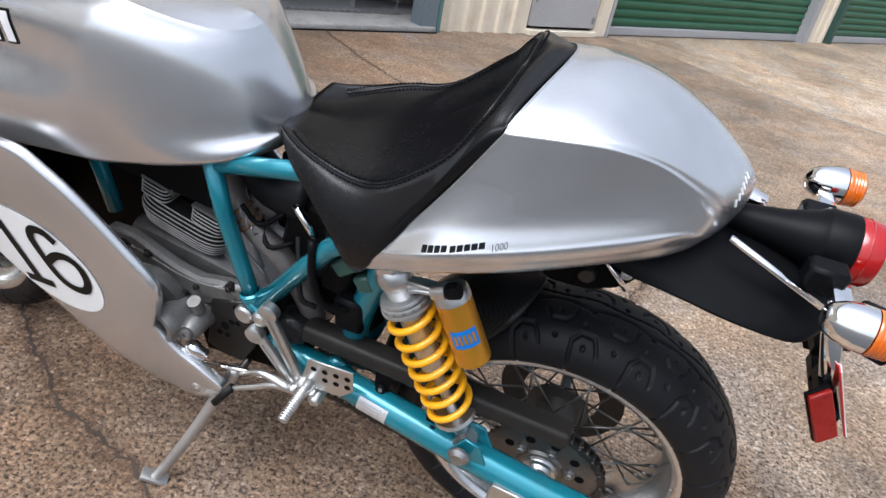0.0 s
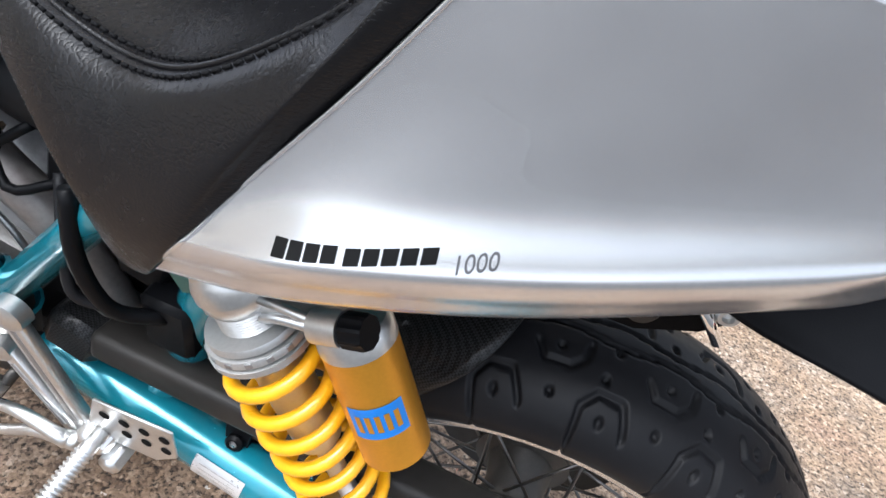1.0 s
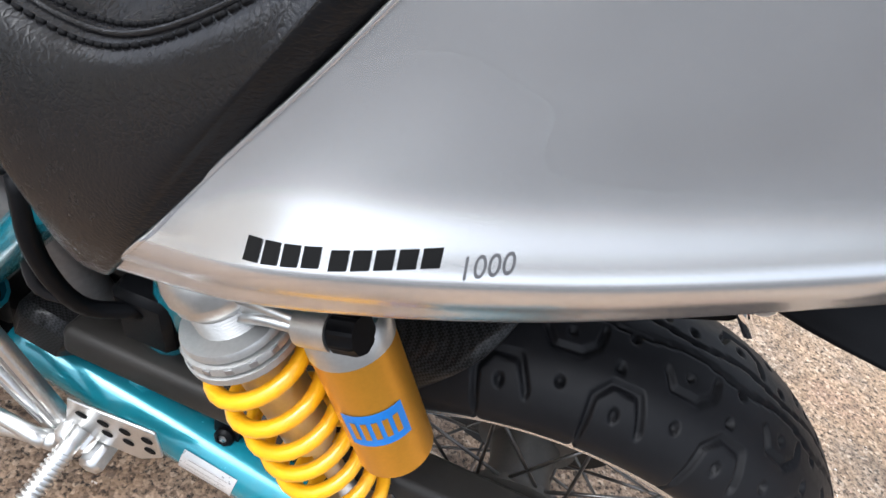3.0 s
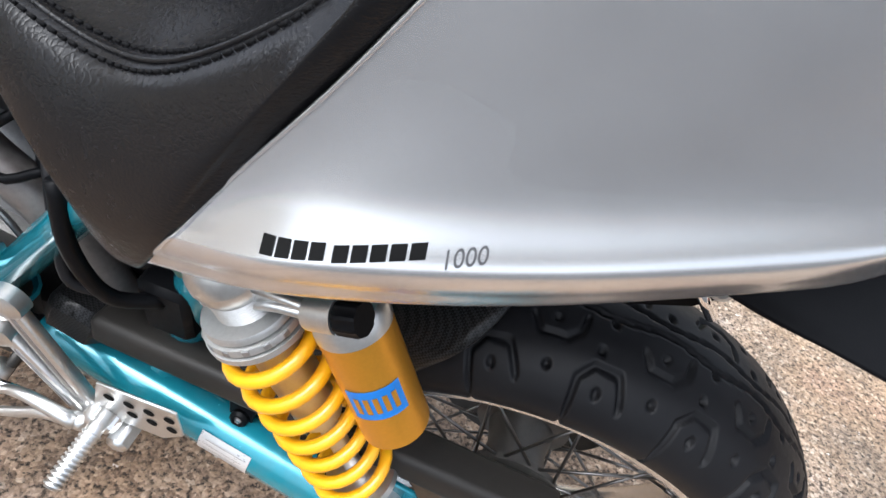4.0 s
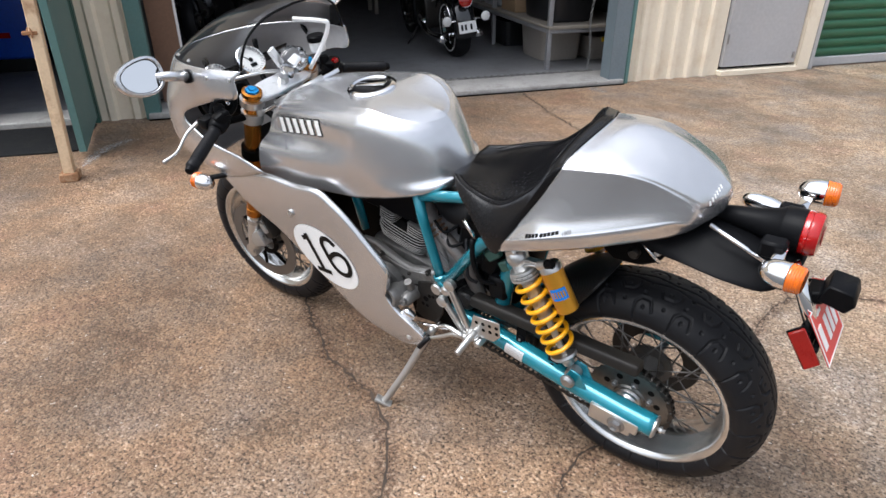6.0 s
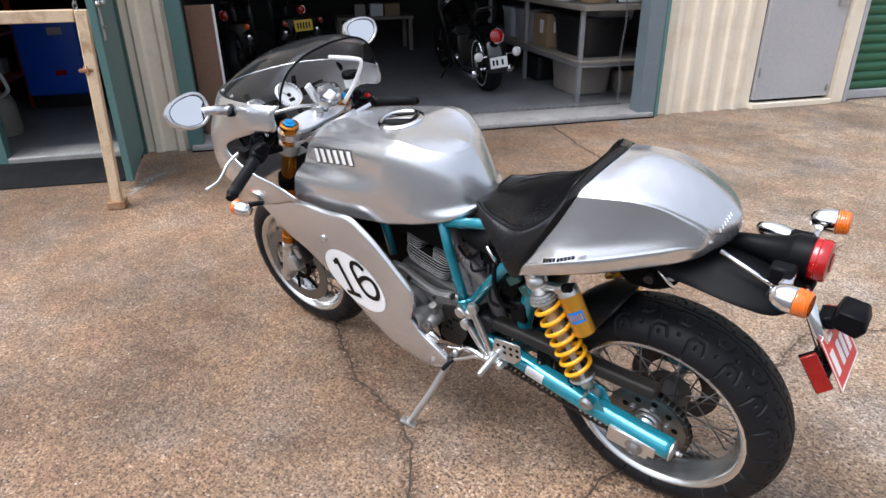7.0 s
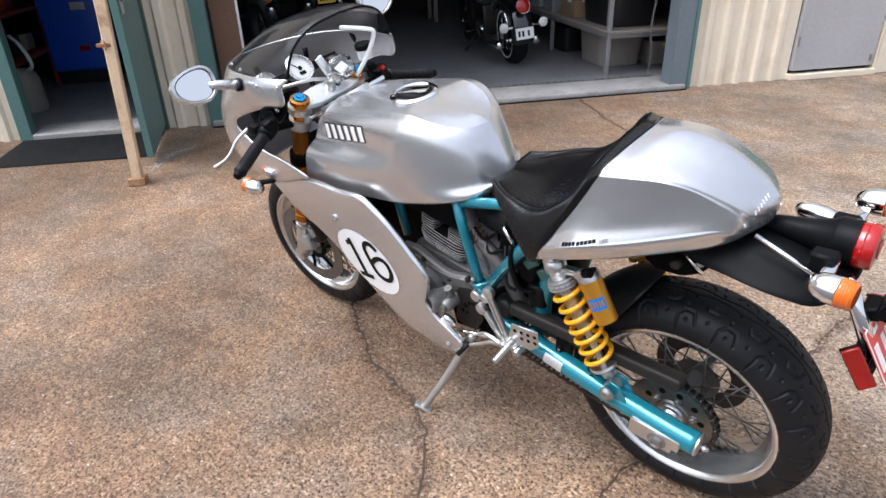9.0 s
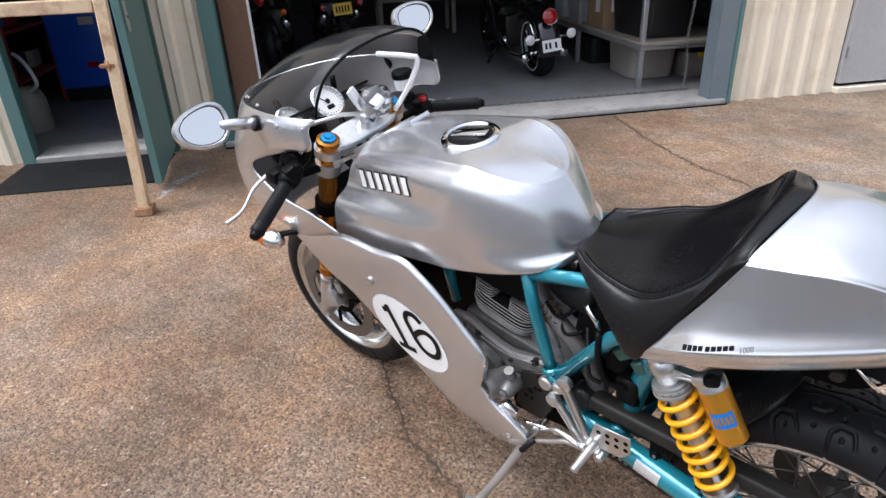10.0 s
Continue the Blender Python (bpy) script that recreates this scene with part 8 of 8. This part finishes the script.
part("engine_cover", lathe([(0, 0.03), (0.08, 0.03), (0.10, 0.0)], (-0.72, -0.13, 0.30), (0, -1, 0), 24), CHROME, cru)
part("headlamp", lathe([(0, 0.08), (0.06, 0.06), (0.085, 0.0), (0.09, -0.02), (0, -0.03)], (-1.36, 0, 0.90), (1, 0, 0), 24), CHROME, cru)
part("side_stand", tube([(-0.85, -0.16, 0.22), (-0.92, -0.30, 0.01)], 0.012, 8), DARKSTEEL, cru)
part("sissy_bar", tube([(0.0, -0.10, 0.70), (0.10, -0.10, 0.86), (0.10, 0.10, 0.86), (0.0, 0.10, 0.70)], 0.010, 8, smooth=18), DARKSTEEL, cru)


def dim_bike(m, label, plate):
    b = thing("parked_motorcycle", label, "motorcycle", m)
    far_wheel((0, 0, 0.31), 0.31, 0.07, b, "rear_wheel")
    far_wheel((-1.42, 0, 0.30), 0.30, 0.055, b, "front_wheel")
    tr = [[(-0.55, -0.10, 0.74), (-0.25, -0.11, 0.80), (0.05, -0.08, 0.86), (0.18, -0.03, 0.88)], [(-0.55, -0.10, 0.82), (-0.25, -0.11, 0.88), (0.05, -0.08, 0.92), (0.18, -0.03, 0.91)], [(-0.55, 0, 0.84), (-0.25, 0, 0.89), (0.05, 0, 0.94), (0.18, 0, 0.92)]]
    part("seat_unit", surf(tr, 16, 10), BLACKGLOSS, b)
    tk2 = [[(-1.05, -0.06, 0.80), (-0.9, -0.14, 0.78), (-0.7, -0.13, 0.76), (-0.55, -0.08, 0.76)], [(-1.05, -0.07, 0.90), (-0.9, -0.15, 0.90), (-0.7, -0.14, 0.87), (-0.55, -0.08, 0.82)], [(-1.05, 0, 0.98), (-0.9, 0, 1.01), (-0.7, 0, 0.96), (-0.55, 0, 0.86)]]
    part("fuel_tank", surf(tk2, 16, 12), BLACKGLOSS, b)
    part("engine_block", box((0.45, 0.26, 0.38), pose(-0.72, 0, 0.46), 0.04, seg=2), DARKSTEEL, b)
    part("swingarm", box((0.55, 0.20, 0.06), pose(-0.26, 0, 0.34), 0.01), DARKSTEEL, b)
    for sgn in (-1, 1):
        round_lamp((0.20, sgn * 0.22, 0.66), 0.035, (1, 0, 0), b, AMBER if not plate else RED_LENS)
        part("indicator_stem", tube([(0.16, sgn * 0.20, 0.66), (0.12, sgn * 0.06, 0.72)], 0.010, 8), DARKSTEEL, b)
        part("silencer", tube([(-0.4, sgn * 0.17, 0.40), (0.1, sgn * 0.20, 0.56)], [0.04, 0.055], 16), CHROME, b)
        part("fork_leg", tube([(-1.42, sgn * 0.10, 0.30), (-1.16, sgn * 0.10, 0.95)], 0.025, 10), STEEL, b)
        part("handlebar", tube([(-1.16, sgn * 0.05, 0.98), (-1.05, sgn * 0.36, 1.02)], 0.014, 8), DARKSTEEL, b)
    round_lamp((0.22, 0, 0.80), 0.05, (1, 0, 0), b, RED_LENS, "tail_lamp")
    part("rack", tube([(-0.1, -0.12, 0.95), (0.15, -0.12, 0.97), (0.15, 0.12, 0.97), (-0.1, 0.12, 0.95)], 0.010, 8), CHROME, b)
    part("top_pad", box((0.16, 0.20, 0.11), pose(0.02, 0, 1.02), 0.03, seg=2), BIN_GREY, b)
    if plate:
        part("number_plate", box((0.004, 0.22, 0.13), pose(0.24, 0, 0.62, 0, -8, 0), 0.001), PLATE_Y, b, "yellow plate with dark bars")
        for y in (-0.07, -0.035, 0.0, 0.035, 0.07):
            part("plate_bar", box((0.003, 0.018, 0.07), pose(0.2425, y, 0.62, 0, -8, 0), 0), BLACK_INK, b)
    return b


dim_bike(at_wall(-2.95, 3.2, 0.03) @ pose(0, 0, 0, 4, 0, -80), "dark motorcycle with a yellow plate deep in the garage", True)
dim_bike(at_wall(-3.75, 2.6, 0.03) @ pose(0, 0, 0, 4, 0, -95), "dark motorcycle with round chrome lamps deep in the garage", False)
# bench at the back with boxes
t = thing("work_table", "dark work table against the back of the garage", "table", at_wall(-1.75, 5.3, 0.03))
part("tabletop", box((1.2, 0.6, 0.05), pose(0, 0, 0.50), 0.005), BOARD, t)
for x in (-0.55, 0.55):
    for y in (-0.25, 0.25):
        part("leg", box((0.06, 0.06, 0.48), pose(x, y, 0.24), 0.004), BOARD, t)
for k, (u, w, mt) in enumerate(((-1.98, 0.16, BIN_GREY), (-1.72, 0.2, MILKY), (-1.48, 0.24, CARD))):
    tagged(part("carton", box((w, 0.2, 0.18), pose(0, 0, 0.09), 0.006), mt, None, ("grey", "cream", "brown")[k] + " carton on the work table", m=at_wall(u, 5.15, 0.555)), category="box")
drum(0.13, 0.35, MILKY, "white bucket hanging shelf-high at the back of the garage", at_wall(-1.85, 5.4, 1.08))
tagged(part("wall_shelf", box((1.3, 0.35, 0.04), pose(0, 0, 0), 0.004), BOARD, None, "dark shelf on the back wall posts", m=at_wall(-1.85, 5.4, 1.055)), category="shelf")
# left unit: blue tub, red rack, hose
bt = thing("blue_tank", "blue plastic tank on a black base in the side room", "tank", at_wall(-5.535, 2.15, 0.15))
part("body", box((0.58, 0.50, 0.78), pose(0.06, 0, 0.39), 0.04, seg=3), BLUE_TUB, bt)
part("base", box((0.54, 0.46, 0.12), pose(0.06, 0.01, -0.06), 0.01), BIN_BLACK, bt)
part("paper_label", box((0.13, 0.003, 0.07), pose(0.145, -0.252, 0.62), 0), LABEL, bt)
part("red_mark", box((0.10, 0.003, 0.05), pose(0.115, -0.252, 0.225), 0.001), RED_LENS, bt)
rk = thing("tool_rack", "red steel rack with tools inside the side door", "rack", at_wall(-5.95, 1.5, 0.03))
for y in (-0.5, 0.5):
    part("upright", box((0.05, 0.05, 1.9), pose(0.18, y, 0.95), 0.004), RED_STEEL, rk)
for z in (0.35, 0.75, 1.15, 1.55):
    part("shelf_plate", box((0.40, 1.05, 0.03), pose(0, 0, z), 0.004), RED_STEEL, rk)
rr = random.Random(8)
for i in range(9):
    tagged(part("tool_box", box((0.12 + 0.1 * rr.random(), 0.18, 0.12 + 0.1 * rr.random()), pose(0, 0, 0.08), 0.008), (RED_STEEL, BIN_BLACK, BIN_GREY, LOGO_BLUE)[i % 4], None, ("red", "black", "grey", "blue")[i % 4] + " tool box on the red rack", m=at_wall(-5.92, 1.15 + 0.33 * (i % 3), 0.40 + 0.40 * (i // 3))), category="box", group="boxes on the rack")
vac = thing("workshop_vacuum", "grey workshop vacuum with a pale hose", "vacuum", at_wall(-5.66, 0.85, 0.03))
part("body", lathe([(0, 0), (0.13, 0), (0.14, 0.04), (0.13, 0.26), (0.11, 0.32), (0.05, 0.36), (0, 0.36)], (0, 0, 0), (0, 0, 1), 28), BIN_GREY, vac)
part("hose", tube([(0.05, -0.06, 0.32), (0.15, -0.12, 0.40), (0.10, -0.10, 0.55), (0.0, 0.0, 0.62)], 0.016, 10, smooth=20), MILKY, vac)
